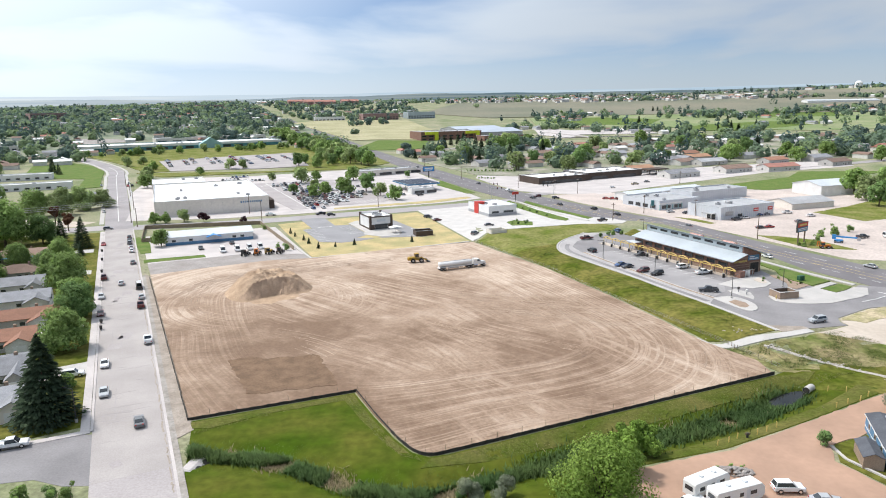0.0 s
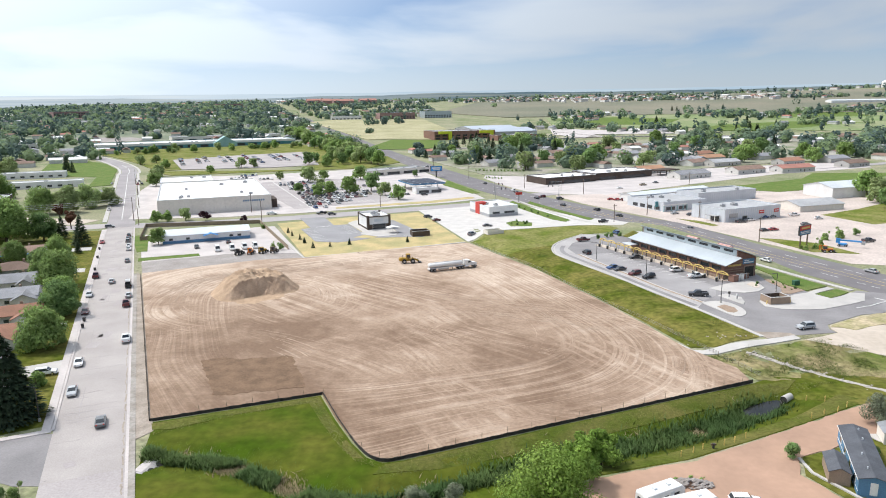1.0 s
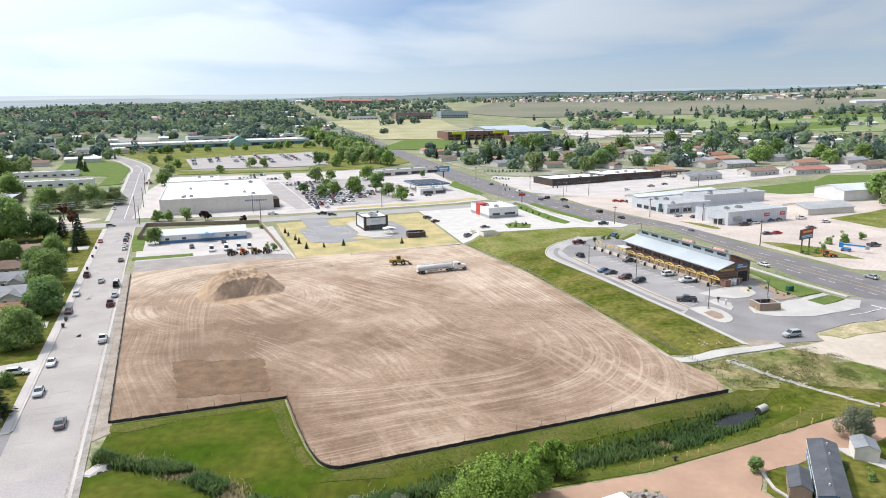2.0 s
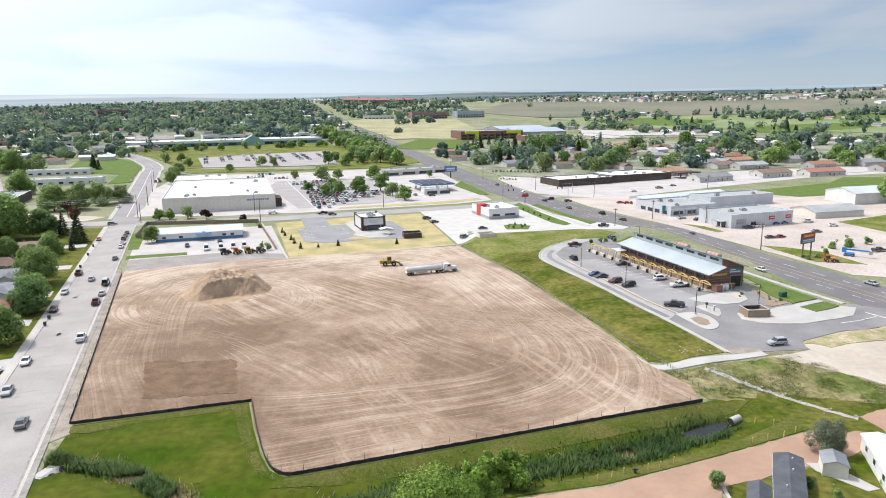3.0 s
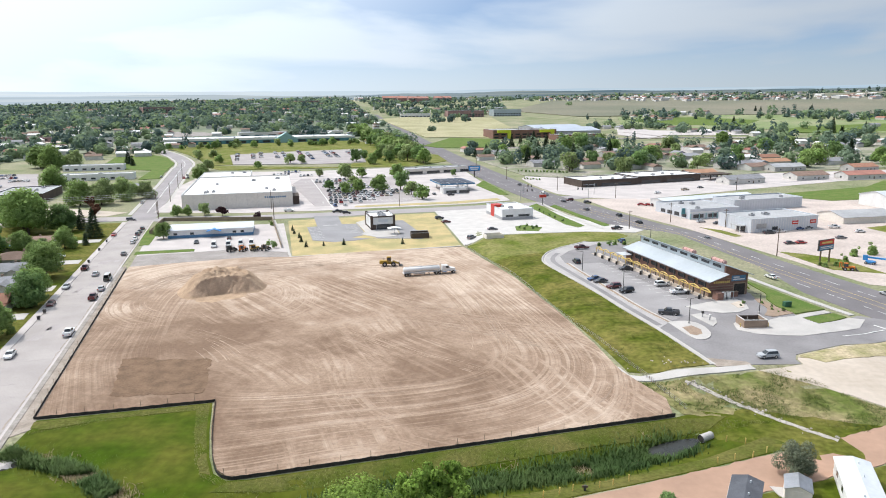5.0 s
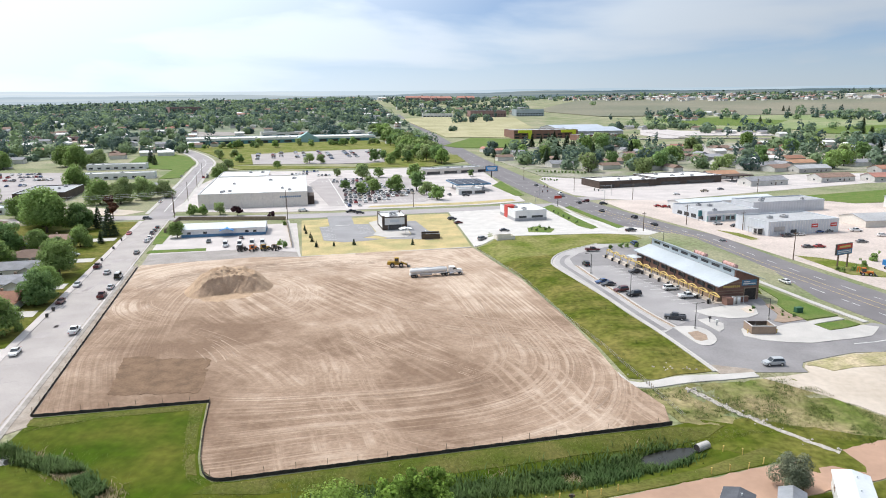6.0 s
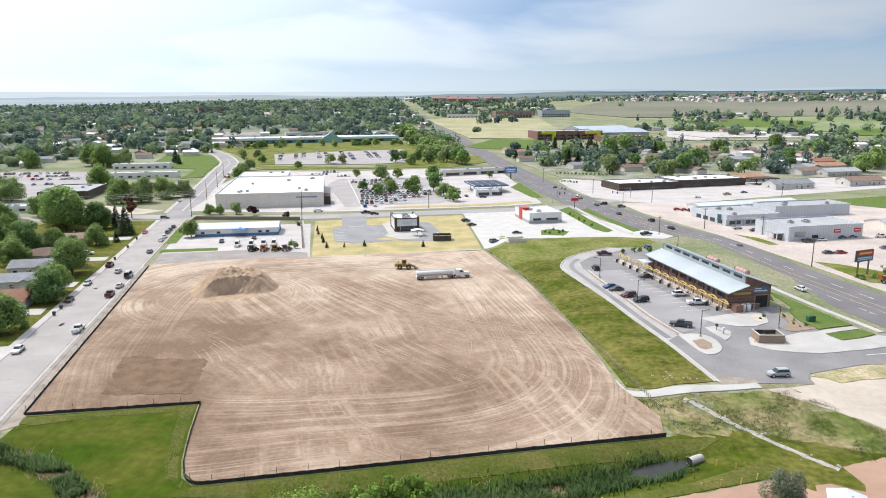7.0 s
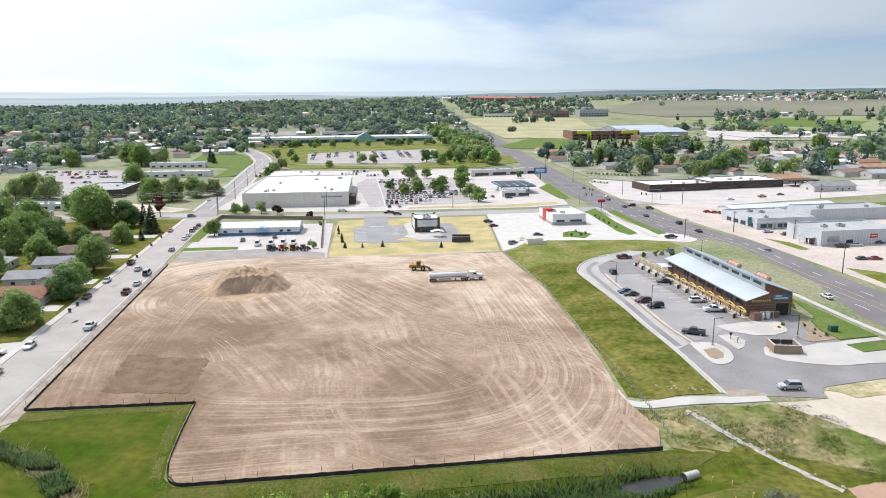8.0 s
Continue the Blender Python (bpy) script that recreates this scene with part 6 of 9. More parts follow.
def tanker():
    root = thing("tanker_truck", pose(15.6, 235.2, 0.32, 0, 0, 18.5), "white tanker truck with a long cylindrical trailer on bare earth", "truck")
    bm = bmesh.new()
    rings = []
    for x, s in ((-9.6, 0.25), (-9.5, 0.75), (-9.2, 1.0), (-3, 1.0), (3.2, 1.0), (3.5, 0.75), (3.6, 0.25)):
        rings.append([bm.verts.new((x, 1.12 * s * math.cos(a), 2.15 + 0.88 * s * math.sin(a))) for a in [2 * math.pi * i / 16 for i in range(16)]])
    for a, b in zip(rings, rings[1:]):
        for i in range(16):
            bm.faces.new((a[i], a[(i + 1) % 16], b[(i + 1) % 16], b[i]))
    bm.faces.new(rings[0][::-1]), bm.faces.new(rings[-1])
    tank = part("tank", bm, M["white"], root, "white painted cylindrical tank", True)
    for x in (-7, -3.2, 0.6):
        part("manhole", tube(bmesh.new(), (x, 0, 2.95), (x, 0, 3.15), 0.35, n=10), M["steel"], tank)
    part("walkway", boxes((-9, -0.25, 3.02, 3, 0.25, 3.08)), M["steel"], tank)
    part("trailer_frame", boxes((-9.5, -0.9, 1.0, 3.4, 0.9, 1.28), (-9.6, -1.15, 0.75, -9.4, 1.15, 1.0)), M["white"], root)
    part("mudguard", boxes((-9.4, -1.2, 1.06, -6.8, 1.2, 1.12)), M["steel"], root)
    part("landing_leg", boxes((-0.6, -0.8, 0.2, -0.4, -0.65, 1.0), (-0.6, 0.65, 0.2, -0.4, 0.8, 1.0)), M["darksteel"], root)
    part("hose_box", boxes((-6.2, -1.2, 0.55, -2, -0.85, 0.95)), M["steel"], root)
    wheels(root, [(x, y) for x in (-8.8, -7.5, 2.0, 3.3, 8.2) for y in (-1.0, 1.0)], 0.52, 0.5)
    part("chassis", boxes((1.2, -0.5, 0.7, 9.0, 0.5, 0.98)), M["darksteel"], root)
    cab = bmesh.new()
    profile(cab, [(4.3, 0.9), (6.9, 0.9), (6.9, 2.1), (6.4, 2.95), (4.4, 3.05), (4.3, 2.6)], -1.1, 1.1)
    bmesh.ops.bevel(cab, geom=cab.edges[:], offset=0.07, segments=1, affect="EDGES")
    cab_ob = part("cab", cab, M["white"], root, "white tractor cab")
    part("windscreen", profile(bmesh.new(), [(6.93, 2.1), (6.97, 2.12), (6.5, 2.88), (6.46, 2.86)], -0.95, 0.95), M["glass"], cab_ob)
    for s in (-1, 1):
        part("side_window", boxes((5.5, s * 1.11 - 0.015, 2.05, 6.5, s * 1.11 + 0.015, 2.7)), M["glass"], cab_ob)
        part("fuel_tank", tube(bmesh.new(), (4.2, s * 0.95, 0.75), (5.8, s * 0.95, 0.75), 0.32, n=10), M["chrome"], root)
        part("exhaust_stack", tube(bmesh.new(), (4.15, s * 0.8, 1.0), (4.15, s * 0.8, 3.6), 0.08), M["chrome"], root)
        part("mirror", boxes((6.6, s * 1.35 - 0.05, 1.95, 6.7, s * 1.35 + 0.05, 2.5)), M["darksteel"], cab_ob)
    bm = profile(bmesh.new(), [(6.9, 0.85), (9.0, 0.7), (9.05, 1.6), (8.8, 1.85), (6.9, 2.1)], -0.95, 0.95)
    bmesh.ops.bevel(bm, geom=bm.edges[:], offset=0.09, segments=1, affect="EDGES")
    part("hood", bm, M["white"], root)
    part("grille", boxes((9.0, -0.5, 0.8, 9.1, 0.5, 1.6)), M["chrome"], root)
    part("bumper", boxes((9.0, -1.15, 0.45, 9.25, 1.15, 0.75), bevel=0.05), M["chrome"], root)


def loader():
    root = thing("wheel_loader", pose(-0.3, 247, 0.3, 0, 0, 8), "yellow wheel loader with a dark cab standing on bare earth", "loader")
    wheels(root, [(-1.7, -1.05), (-1.7, 1.05), (1.5, -1.05), (1.5, 1.05)], 0.85, 0.6)
    bm = profile(bmesh.new(), [(-3.6, 1.0), (-0.2, 0.9), (-0.2, 2.1), (-3.2, 2.25), (-3.6, 1.9)], -1.0, 1.0)
    bmesh.ops.bevel(bm, geom=bm.edges[:], offset=0.1, segments=1, affect="EDGES")
    part("engine_hood", bm, M["plant"], root)
    part("front_frame", boxes((-0.2, -0.6, 0.8, 2.2, 0.6, 1.7), bevel=0.08), M["plant"], root)
    cab = part("cab", boxes((-0.9, -0.8, 2.0, 0.7, 0.8, 2.2), (-0.9, -0.8, 3.35, 0.7, 0.8, 3.5), (-0.9, -0.8, 2.2, -0.75, -0.65, 3.35), (0.55, -0.8, 2.2, 0.7, -0.65, 3.35), (-0.9, 0.65, 2.2, -0.75, 0.8, 3.35), (0.55, 0.65, 2.2, 0.7, 0.8, 3.35)), M["plant"], root)
    part("cab_glass", boxes((-0.83, -0.73, 2.2, 0.63, 0.73, 3.35)), M["glass"], cab)
    for s in (-1, 1):
        part("lift_arm", profile(bmesh.new(), [(1.2, 1.6), (1.6, 2.0), (3.9, 0.9), (3.8, 0.5)], s * 0.55 - 0.1, s * 0.55 + 0.1), M["plant"], root)
    part("bucket", profile(bmesh.new(), [(3.6, 0.15), (4.9, 0.1), (4.9, 0.2), (4.0, 0.35), (3.8, 1.2), (3.6, 1.25)], -1.35, 1.35), M["darksteel"], root, "worn steel bucket")
    part("exhaust", tube(bmesh.new(), (-2.2, 0.3, 2.2), (-2.2, 0.3, 3.0), 0.08), M["darksteel"], root)


def digger(x, y, turn, paint, label):
    root = thing("backhoe", pose(x, y, 0.13, 0, 0, turn), label, "backhoe", "machines in a row")
    wheels(root, [(-1.2, -0.8), (-1.2, 0.8), (1.1, -0.75), (1.1, 0.75)], 0.6, 0.4)
    part("hood", boxes((-0.2, -0.5, 0.8, 2.0, 0.5, 1.6), bevel=0.08), M[paint], root)
    part("cab", boxes((-1.5, -0.7, 0.9, -0.2, 0.7, 1.3), (-1.5, -0.7, 2.5, -0.2, 0.7, 2.65)), M[paint], root)
    part("cab_glass", boxes((-1.45, -0.65, 1.3, -0.25, 0.65, 2.5)), M["glass"], root)
    part("bucket", profile(bmesh.new(), [(2.3, 0.2), (3.3, 0.2), (2.6, 0.4), (2.5, 1.0), (2.3, 1.0)], -1.0, 1.0), M["darksteel"], root)
    part("boom", boxes((-2.3, -0.12, 1.0, -2.0, 0.12, 2.9), (-3.0, -0.1, 2.6, -2.0, 0.1, 2.9), (-3.0, -0.1, 0.9, -2.75, 0.1, 2.6)), M[paint], root)


tanker()
loader()
for x, y, a, p, w in ((-68.5, 271, 70, "darksteel", "dark backhoe parked on gravel"), (-64, 272, 80, "orange", "rusty orange backhoe parked on gravel"), (-59.3, 273, 65, "plant", "yellow backhoe parked on gravel"), (-55, 273.5, 75, "wood", "brown backhoe parked on gravel")):
    digger(x, y, a, p, w)
for x, y in ((-79.3, 280), (-73.6, 281.4), (-69, 283.6), (-64.8, 284.8)):
    car("van", "white", x, y, -72)
car("sedan", "black", -90, 287.5, -70)
car("sedan", "charcoal", -79, 297, 110)

# ---- the car wash and its yard ----
CWM = pose(101, 204, 1.6, 0, 0, 17)


def cw(x, y, z=0.0, turn=0.0):
    return CWM @ pose(x, y, z, 0, 0, turn)


part("lower_wall", boxes((-0.12, -0.12, -0.6, 5.0, -0.0, 1.1), (-0.12, 0, -0.6, 0, 49, 1.1)), M["stone"], CW, "tan stone base course")
# black slab on the wall stands for shade inside the open tunnel
part("tunnel_door", boxes((8.6, -0.1, 0, 12.4, 0.1, 3.6)), M["black"], CW, "wash tunnel mouth, its inner shade a black slab")
part("tunnel_frame", boxes((8.3, -0.2, 0, 8.6, 0.05, 3.9), (12.4, -0.2, 0, 12.7, 0.05, 3.9), (8.3, -0.2, 3.6, 12.7, 0.05, 3.9)), M["stone"], CW)
sign = part("sign_board", boxes((7.6, -0.16, 4.5, 12.4, -0.02, 6.2)), M["blue"], CW, "dark blue wall sign with pale bars")
part("sign_bars", boxes((8.2, -0.2, 5.5, 10.2, -0.15, 5.85), (8.0, -0.2, 4.85, 12.0, -0.15, 5.2)), M["white"], sign)
for i in range(9):
    part("letter_bar", boxes((1.6 + i * 0.62, -0.14, 4.1, 2.02 + i * 0.62, -0.02, 4.75)), M["yellowpaint"], CW, "yellow wall letter bar")
part("fascia", boxes((-1.4, -2.0, 4.95, -1.28, 49.6, 5.25)), M["steel"], CW)
for i in range(9):
    y = 0.4 + i * 5.35
    part("post", boxes((-1.15, y, 0, -0.9, y + 0.25, 5.1)), M["darksteel"], CW)
    f = part("window", boxes((-0.06, y + 0.9, 2.9, 0.05, y + 4.9, 4.1)), M["darksteel"], CW)
    for k in range(3):
        part("pane", boxes((-0.09, y + 1.0 + k * 1.3, 2.98, 0.03, y + 2.2 + k * 1.3, 4.02)), M["glass"], f)
for y in (10.2, 26.2):
    drum = part("roof_drum", tube(bmesh.new(), (12.7, y, 7.55), (12.7, y + 6.4, 7.55), 0.68, n=14), M["pink"], CW, "pinkish drum on the rear roof slope")
    for k in (0.06, 0.35, 0.65, 0.94):
        part("drum_strap", tube(bmesh.new(), (12.7, y + 6.4 * k - 0.15, 7.55), (12.7, y + 6.4 * k + 0.15, 7.55), 0.72, n=14), M["redroof"] if 0.1 < k < 0.9 else M["darkwall"], drum)
part("entry_awning", boxes((-4.0, 44.5, 3.4, -0.2, 49.5, 3.58)), M["whitemetal"], CW, "white entry awning")

vac_group = "vacuum arches in a row"
first = None
VAC = [Vector((77.5, 261.1)), Vector((98.4, 203.2))]
for i in range(13):
    p = VAC[0].lerp(VAC[1], i / 12)
    m = pose(p.x, p.y, height(p.x, p.y) + 0.1, 0, 0, -73)
    if first:
        copy_thing(first, m)
        continue
    first = thing("vacuum_arch", m, "yellow vacuum arch with a black bin", "vacuum stand", vac_group)
    bm = tube(bmesh.new(), (0, 0, 0), (0, 0, 3.0), 0.14)
    part("post", bm, M["yellowpaint"], first)
    bm = bmesh.new()
    pts = [(0.1 + 4.75 * k / 10, 0, 3.0 + 0.55 * math.sin(math.pi * k / 10)) for k in range(11)]
    for a, b in zip(pts, pts[1:]):
        tube(bm, a, b, 0.16, n=6, cap=False)
    bmesh.ops.remove_doubles(bm, verts=bm.verts[:], dist=0.06)
    part("arch", bm, M["yellowpaint"], first)
    part("beam", boxes((0, -0.12, 2.7, 4.9, 0.12, 2.95)), M["yellowpaint"], first)
    part("hose", tube(bmesh.new(), (2.4, 0, 3.5), (2.2, -0.5, 0.9), 0.05, n=6), M["black"], first)
    part("bin", tube(bmesh.new(), (0.9, -0.9, 0), (0.9, -0.9, 1.15), 0.36, n=10), M["black"], first)
    part("vacuum_head", boxes((-0.3, -0.35, 0, 0.3, 0.35, 1.3), bevel=0.05), M["newconcrete"], first)
area("vacuum_island", [(76, 263.6), (79.4, 264.1), (102.3, 202.7), (99.4, 201.8)], M["sand"], 0.2, "pale gravel strip under the vacuums", "planting strip")
area("wash_pad", [(91.4, 194.0), (95.5, 196.4), (99.4, 198.6), (108.2, 202.7), (109.8, 198.2), (108.5, 192.4), (104.6, 189.0), (99.9, 188.0), (94.4, 190.0)], M["newconcrete"], 0.22, "pale concrete pad before the wash", "pad")
area("plant_bed", [(105.2, 197.0), (108.3, 199.7), (109.2, 197.0), (107.6, 193.4), (105.9, 192.8)], M["sand"], 0.27, "small stony planting bed", "planting bed")
area("stalls", [(95, 196.9), (77, 248.5), (66.0, 245.6), (69.4, 230), (75.2, 208), (80.2, 191), (84.4, 181.5), (90.2, 186.4)], M["stallgrey"], 0.13, "pale worn parking stalls", "car park", step=8)
bm = bmesh.new()
for i in range(13):
    a = Vector((79.9, 247.5)).lerp(Vector((94.8, 202.7)), i / 12)
    ribbon(bm, [a, a + Vector((-5.4, -1.7))], 0.14, 0.12, 0.15)
ribbon(bm, [(123.4, 171.2), (131, 175.6), (138.5, 179.9)], 0.3, 0.1, 0.14)
ribbon(bm, [(138.0, 183.8), (140.4, 178.6)], 0.5, 0.1, 0.14)
setting("stall_lines", bm, M["paint"], "white painted parking stall lines", "road marking")
MEDIAN = smooth_path([(64.6, 246.5), (67.6, 233.7), (73.1, 212.5), (78.0, 193.4), (82.9, 179.6)], 4)
area("wash_lane", [tuple(p) for p in smooth_path([(x + 0.25, y) for x, y in KERB[2:]], 3)] + [(84, 284.5), (76, 276), (68, 268), (63.4, 258), (64.0, 247)] + [tuple(p) for p in MEDIAN[1:]], M["lanegrey"], 0.135, "pale worn concrete lane round the stalls", "lane", step=5)
setting("tyre_track", ribbon(bmesh.new(), smooth_path([(79.9, 177), (75.6, 191.5), (70.4, 211.3), (64.3, 233), (60.4, 247.5), (60.6, 256), (63.2, 263.6)], 5), 1.7, 0.06, 0.155), M["driveway"], "dark tyre-worn strip in the lane", "road stain")
bm = ribbon(bmesh.new(), MEDIAN, 1.3, 0.05, 0.27)
setting("traffic_island", bm, M["newconcrete"], "long concrete kerb island with dirt", "kerb island")
bm = ribbon(bmesh.new(), MEDIAN, 0.75, 0.27, 0.30)
setting("island_bed", bm, M["stone"], "brown earth in the kerb island", "planting strip")
bm = ribbon(bmesh.new(), MEDIAN, 0.6, 0.05, 0.15, -1.0)
setting("gutter", bm, M["newconcrete"], "pale concrete gutter along the island", "gutter")
bm = ribbon(bmesh.new(), CW_OUT, 0.6, 0.02, 0.16, 0.5)
setting("gutter", bm, M["newconcrete"], "pale concrete gutter along the outer kerb", "gutter")
area("island_end", [tuple(p) for p in smooth_path([(82.6, 179.6), (87.3, 180.7), (90.6, 178.2), (91.2, 171.6), (89.0, 167.0), (86.0, 166.5), (84.3, 171.6)], 3)], M["newconcrete"], 0.25, "rounded concrete kerb island", "kerb island")
area("island_dirt", [(85.2, 175.2), (88.0, 176.8), (89.4, 173.6), (88.8, 170.4), (87, 169.2), (85.7, 170)], M["stone"], 0.29, "bare brown earth inside the island", "planting bed")
area("small_island", [(90.6, 186.2), (93.9, 187.8), (96.5, 183.5), (95.2, 179.0), (93.4, 176.4), (91.9, 181.3)], M["newconcrete"], 0.22, "small pale concrete island", "kerb island")
area("bin_pad", [(98.6, 174.0), (99.5, 179.0), (103.5, 183.6), (108.8, 181.6), (113.5, 184.6), (118.3, 186.2), (130.6, 195.4), (131.9, 193.9), (119.6, 184.7), (122.0, 180.3), (128.2, 184.7), (134.6, 189.7), (138.2, 188.4), (132.6, 180.6), (124.2, 174.8), (118, 171.6), (113.2, 169.9), (107.5, 170.0), (102.1, 171.0)],
     M["newconcrete"], 0.2, "pale concrete apron and footway", "footway", step=4)
for k, (x, y) in enumerate(((93.2, 184.4), (94.2, 181.6))):
    root = thing("pay_terminal", pose(x, y, height(x, y) + 0.22, 0, 0, 17), "small pale pay terminal on the kerb island", "pay terminal")
    part("post", boxes((-0.12, -0.12, 0, 0.12, 0.12, 1.0)), M["steel"], root)
    part("head", boxes((-0.3, -0.25, 0.95, 0.3, 0.25, 1.6), bevel=0.05), M["white"] if k else M["darksteel"], root)
area("mulch_bed", [(113.6, 199), (114.0, 193.4), (112.0, 189), (110.4, 186.6), (112.3, 185.2), (119.2, 188.7), (117.1, 193.9), (115.4, 202.7), (114, 202.7)], M["stone"], 0.21, "brown mulch bed with small plants", "planting bed", step=3)
bm = ribbon(bmesh.new(), [(136.8, 192.4), (129.8, 209), (121.4, 230), (112, 255.3), (103.3, 289.4)], 1.9, 0, 0.24)
setting("pavement_3", bm, M["newconcrete"], "pale concrete footway along the avenue", "footway")
area("grass_10", [(102.3, 292.3), (112, 257.2), (119.8, 230), (116.9, 213.4), (104.3, 257.2), (93.5, 280.6)], M["strip"], 0.16, "grass verge behind the wash", "grass", step=4)
for x, y in ((114.5, 192), (115.9, 194.9), (114, 197.9), (115.3, 189.6), (117.1, 190.7), (107.2, 195.1), (108.7, 197.3), (85.8, 278.7), (88.7, 280.6), (92.1, 280.1), (80.9, 275.7)):
    tree("shrub", x, y, random.uniform(0.25, 0.5) if y < 250 else 0.8)


def bin_store():
    root = thing("bin_enclosure", pose(101.0, 175.6, 1.75, 0, 0, 5), "tan block bin enclosure with an open top", "bin enclosure")
    for r in ((-0.2, -0.2, 0, 5.9, 0.05, 2.0), (-0.2, 0.05, 0, 0.05, 4.6, 2.0), (5.65, 0.05, 0, 5.9, 4.6, 2.0)):
        part("wall", boxes(r), M["stone"], root)
    part("gate", boxes((0.1, 4.4, 0.1, 2.8, 4.5, 1.9)), M["darkwall"], root, "dark brown metal gate")
    part("gate", boxes((2.9, 4.4, 0.1, 5.6, 4.5, 1.9)), M["darkwall"], root, "dark brown metal gate")
    part("coping", boxes((-0.28, -0.28, 2.0, 5.98, 0.12, 2.1), (-0.28, 0.12, 2.0, 0.12, 4.65, 2.1), (5.58, 0.12, 2.0, 5.98, 4.65, 2.1)), M["newconcrete"], root)
    part("bin", boxes((0.8, 1.2, 0, 2.7, 2.9, 1.4), bevel=0.06), M["darksteel"], root)
    part("bin", boxes((3.2, 1.2, 0, 5.1, 2.9, 1.4), bevel=0.06), M["darksteel"], root)
    for k in (-0.8, 6.5):
        part("bollard", tube(bmesh.new(), (k, 0.6, 0), (k, 0.6, 1.1), 0.14), M["yellowpaint"], root)


bin_store()
root = thing("tank_stand", cw(0.6, -4.2, 0.12), "brick plinth with two white tanks and a steel frame", "tank stand")
part("plinth", boxes((-0.4, 0, 0, 1.6, 2.4, 2.2)), M["brick"], root)
for k in (2.4, 4):
    part("tank", tube(bmesh.new(), (k, 1.0, 0.1), (k, 1.0, 2.2), 0.62, n=14), M["white"], root, "white upright tank", True)
part("frame", boxes((1.6, -0.1, 2.4, 5.0, 0.1, 2.55), (1.6, -0.1, 0, 1.75, 0.1, 2.4), (4.85, -0.1, 0, 5.0, 0.1, 2.4)), M["steel"], root)
root = thing("planter_wall", cw(4.2, -1.9, 0.12), "low brown brick planter wall with stone cap", "low wall")
part("wall", boxes((0, 0, 0, 4.6, 0.7, 1.5)), M["brick"], root)
part("cap", boxes((-0.1, -0.1, 1.5, 4.7, 0.8, 1.65)), M["stone"], root)
root = thing("utility_box", pose(120.1, 195.1, height(120.1, 195.1) + 0.2, 0, 0, 20), "dark green metal utility cabinet on a lawn", "utility box")
part("cabinet", boxes((-1.1, -0.6, 0, 1.1, 0.6, 1.5), bevel=0.05), M["green"], root)
part("door", boxes((-1.0, -0.63, 0.1, -0.05, -0.58, 1.4)), M["green"], root)
part("door", boxes((0.05, -0.63, 0.1, 1.0, -0.58, 1.4)), M["green"], root)
for x, y, a in ((76.7, 207.6, 20), (87.9, 178.7, 20), (109.6, 188.0, 200), (68.5, 235.6, 160), (-73.4, 123.4, 160), (103.3, 283.5, 200)):
    lamp_post(x, y, a, 7.0 if x < 100 else 6.0)
for k, c, x, y, turn in (("pickup", "maroon", 73.6, 271.8, 15), ("suv", "blue", 92.1, 285.5, 100), ("sedan", "blue", 70.6, 223.2, 205)):
    car(k, c, x, y, turn)

# ---- the ditch and the yard south of the lot ----
def blades(name, rows, material, label, category):
    """rows: x, y, z, height, lean, width; one bent blade each."""
    verts, faces, normals = [], [], []
    for x, y, z, h, lean, w in rows:
        a = random.random() * 6.283
        dx, dy = math.cos(a), math.sin(a)
        i = len(verts)
        verts += [(x - dy * w, y + dx * w, z), (x + dy * w, y - dx * w, z), (x + dx * lean * 0.35 + dy * w * 0.8, y + dy * lean * 0.35 - dx * w * 0.8, z + h * 0.6), (x + dx * lean * 0.35 - dy * w * 0.8, y + dy * lean * 0.35 + dx * w * 0.8, z + h * 0.6), (x + dx * lean, y + dy * lean, z + h)]
        faces += [(i, i + 3, i + 2, i + 1), (i + 4, i + 2, i + 3)] if lean * 0.35 < 0 else [(i, i + 1, i + 2, i + 3), (i + 3, i + 2, i + 4)]
        normals += [Vector((dx * 0.4, dy * 0.4, 0.9)).normalized()] * 5
    tagged(new(name, mesh_from(name, verts, faces, material, normals)), label, category, kind="stuff")


def ditch_rows(n, spread, tall, width, keep, wide=None):
    rows = []
    while len(rows) < n:
        k = random.randrange(len(DITCH) - 2)
        a, b = DITCH[k], DITCH[k + 1]
        f = random.random()
        s = spread(a[0] + (b[0] - a[0]) * f)
        x, y = a[0] + (b[0] - a[0]) * f + random.gauss(0, s), a[1] + (b[1] - a[1]) * f + random.gauss(0, s)
        if keep(x, y):
            rows.append((x, y, height(x, y) - 0.05, tall * random.uniform(0.6, 1.2), random.uniform(0.4, 1.1), width))
    return rows


POND = [tuple(p) for p in smooth_path([(62.4, 115.4), (63.0, 117.7), (66.1, 119.8), (70, 121.4), (72.4, 121.8), (73.1, 120.8), (70.2, 117.9), (66.6, 115.0)], 4)]
LUSH_EDGE = [(-46.5, 96), (-50, 117), (-36, 124), (-21, 129), (-17.5, 118), (-13.5, 108), (-10.5, 103), (-4, 101.6), (70, 126.8), (90, 126), (88, 116.5), (66, 107), (44, 98.3), (26, 94.5), (18, 90), (16, 74), (-34, 74)]
dry_clump = lambda x, y: noise.noise((x * 0.16, y * 0.16, 4)) > 0.36
clear = lambda x, y: not (inside(POND, x, y) and height(x, y) < -1.45) and inside(LUSH_EDGE, x, y)
blades("reeds", ditch_rows(26000, lambda x: 0.85 if x < 10 else 1.7, 1.25, 0.09, lambda x, y: clear(x, y) and not dry_clump(x, y)), M["reed"], "dark green reeds growing along the ditch", "reeds")
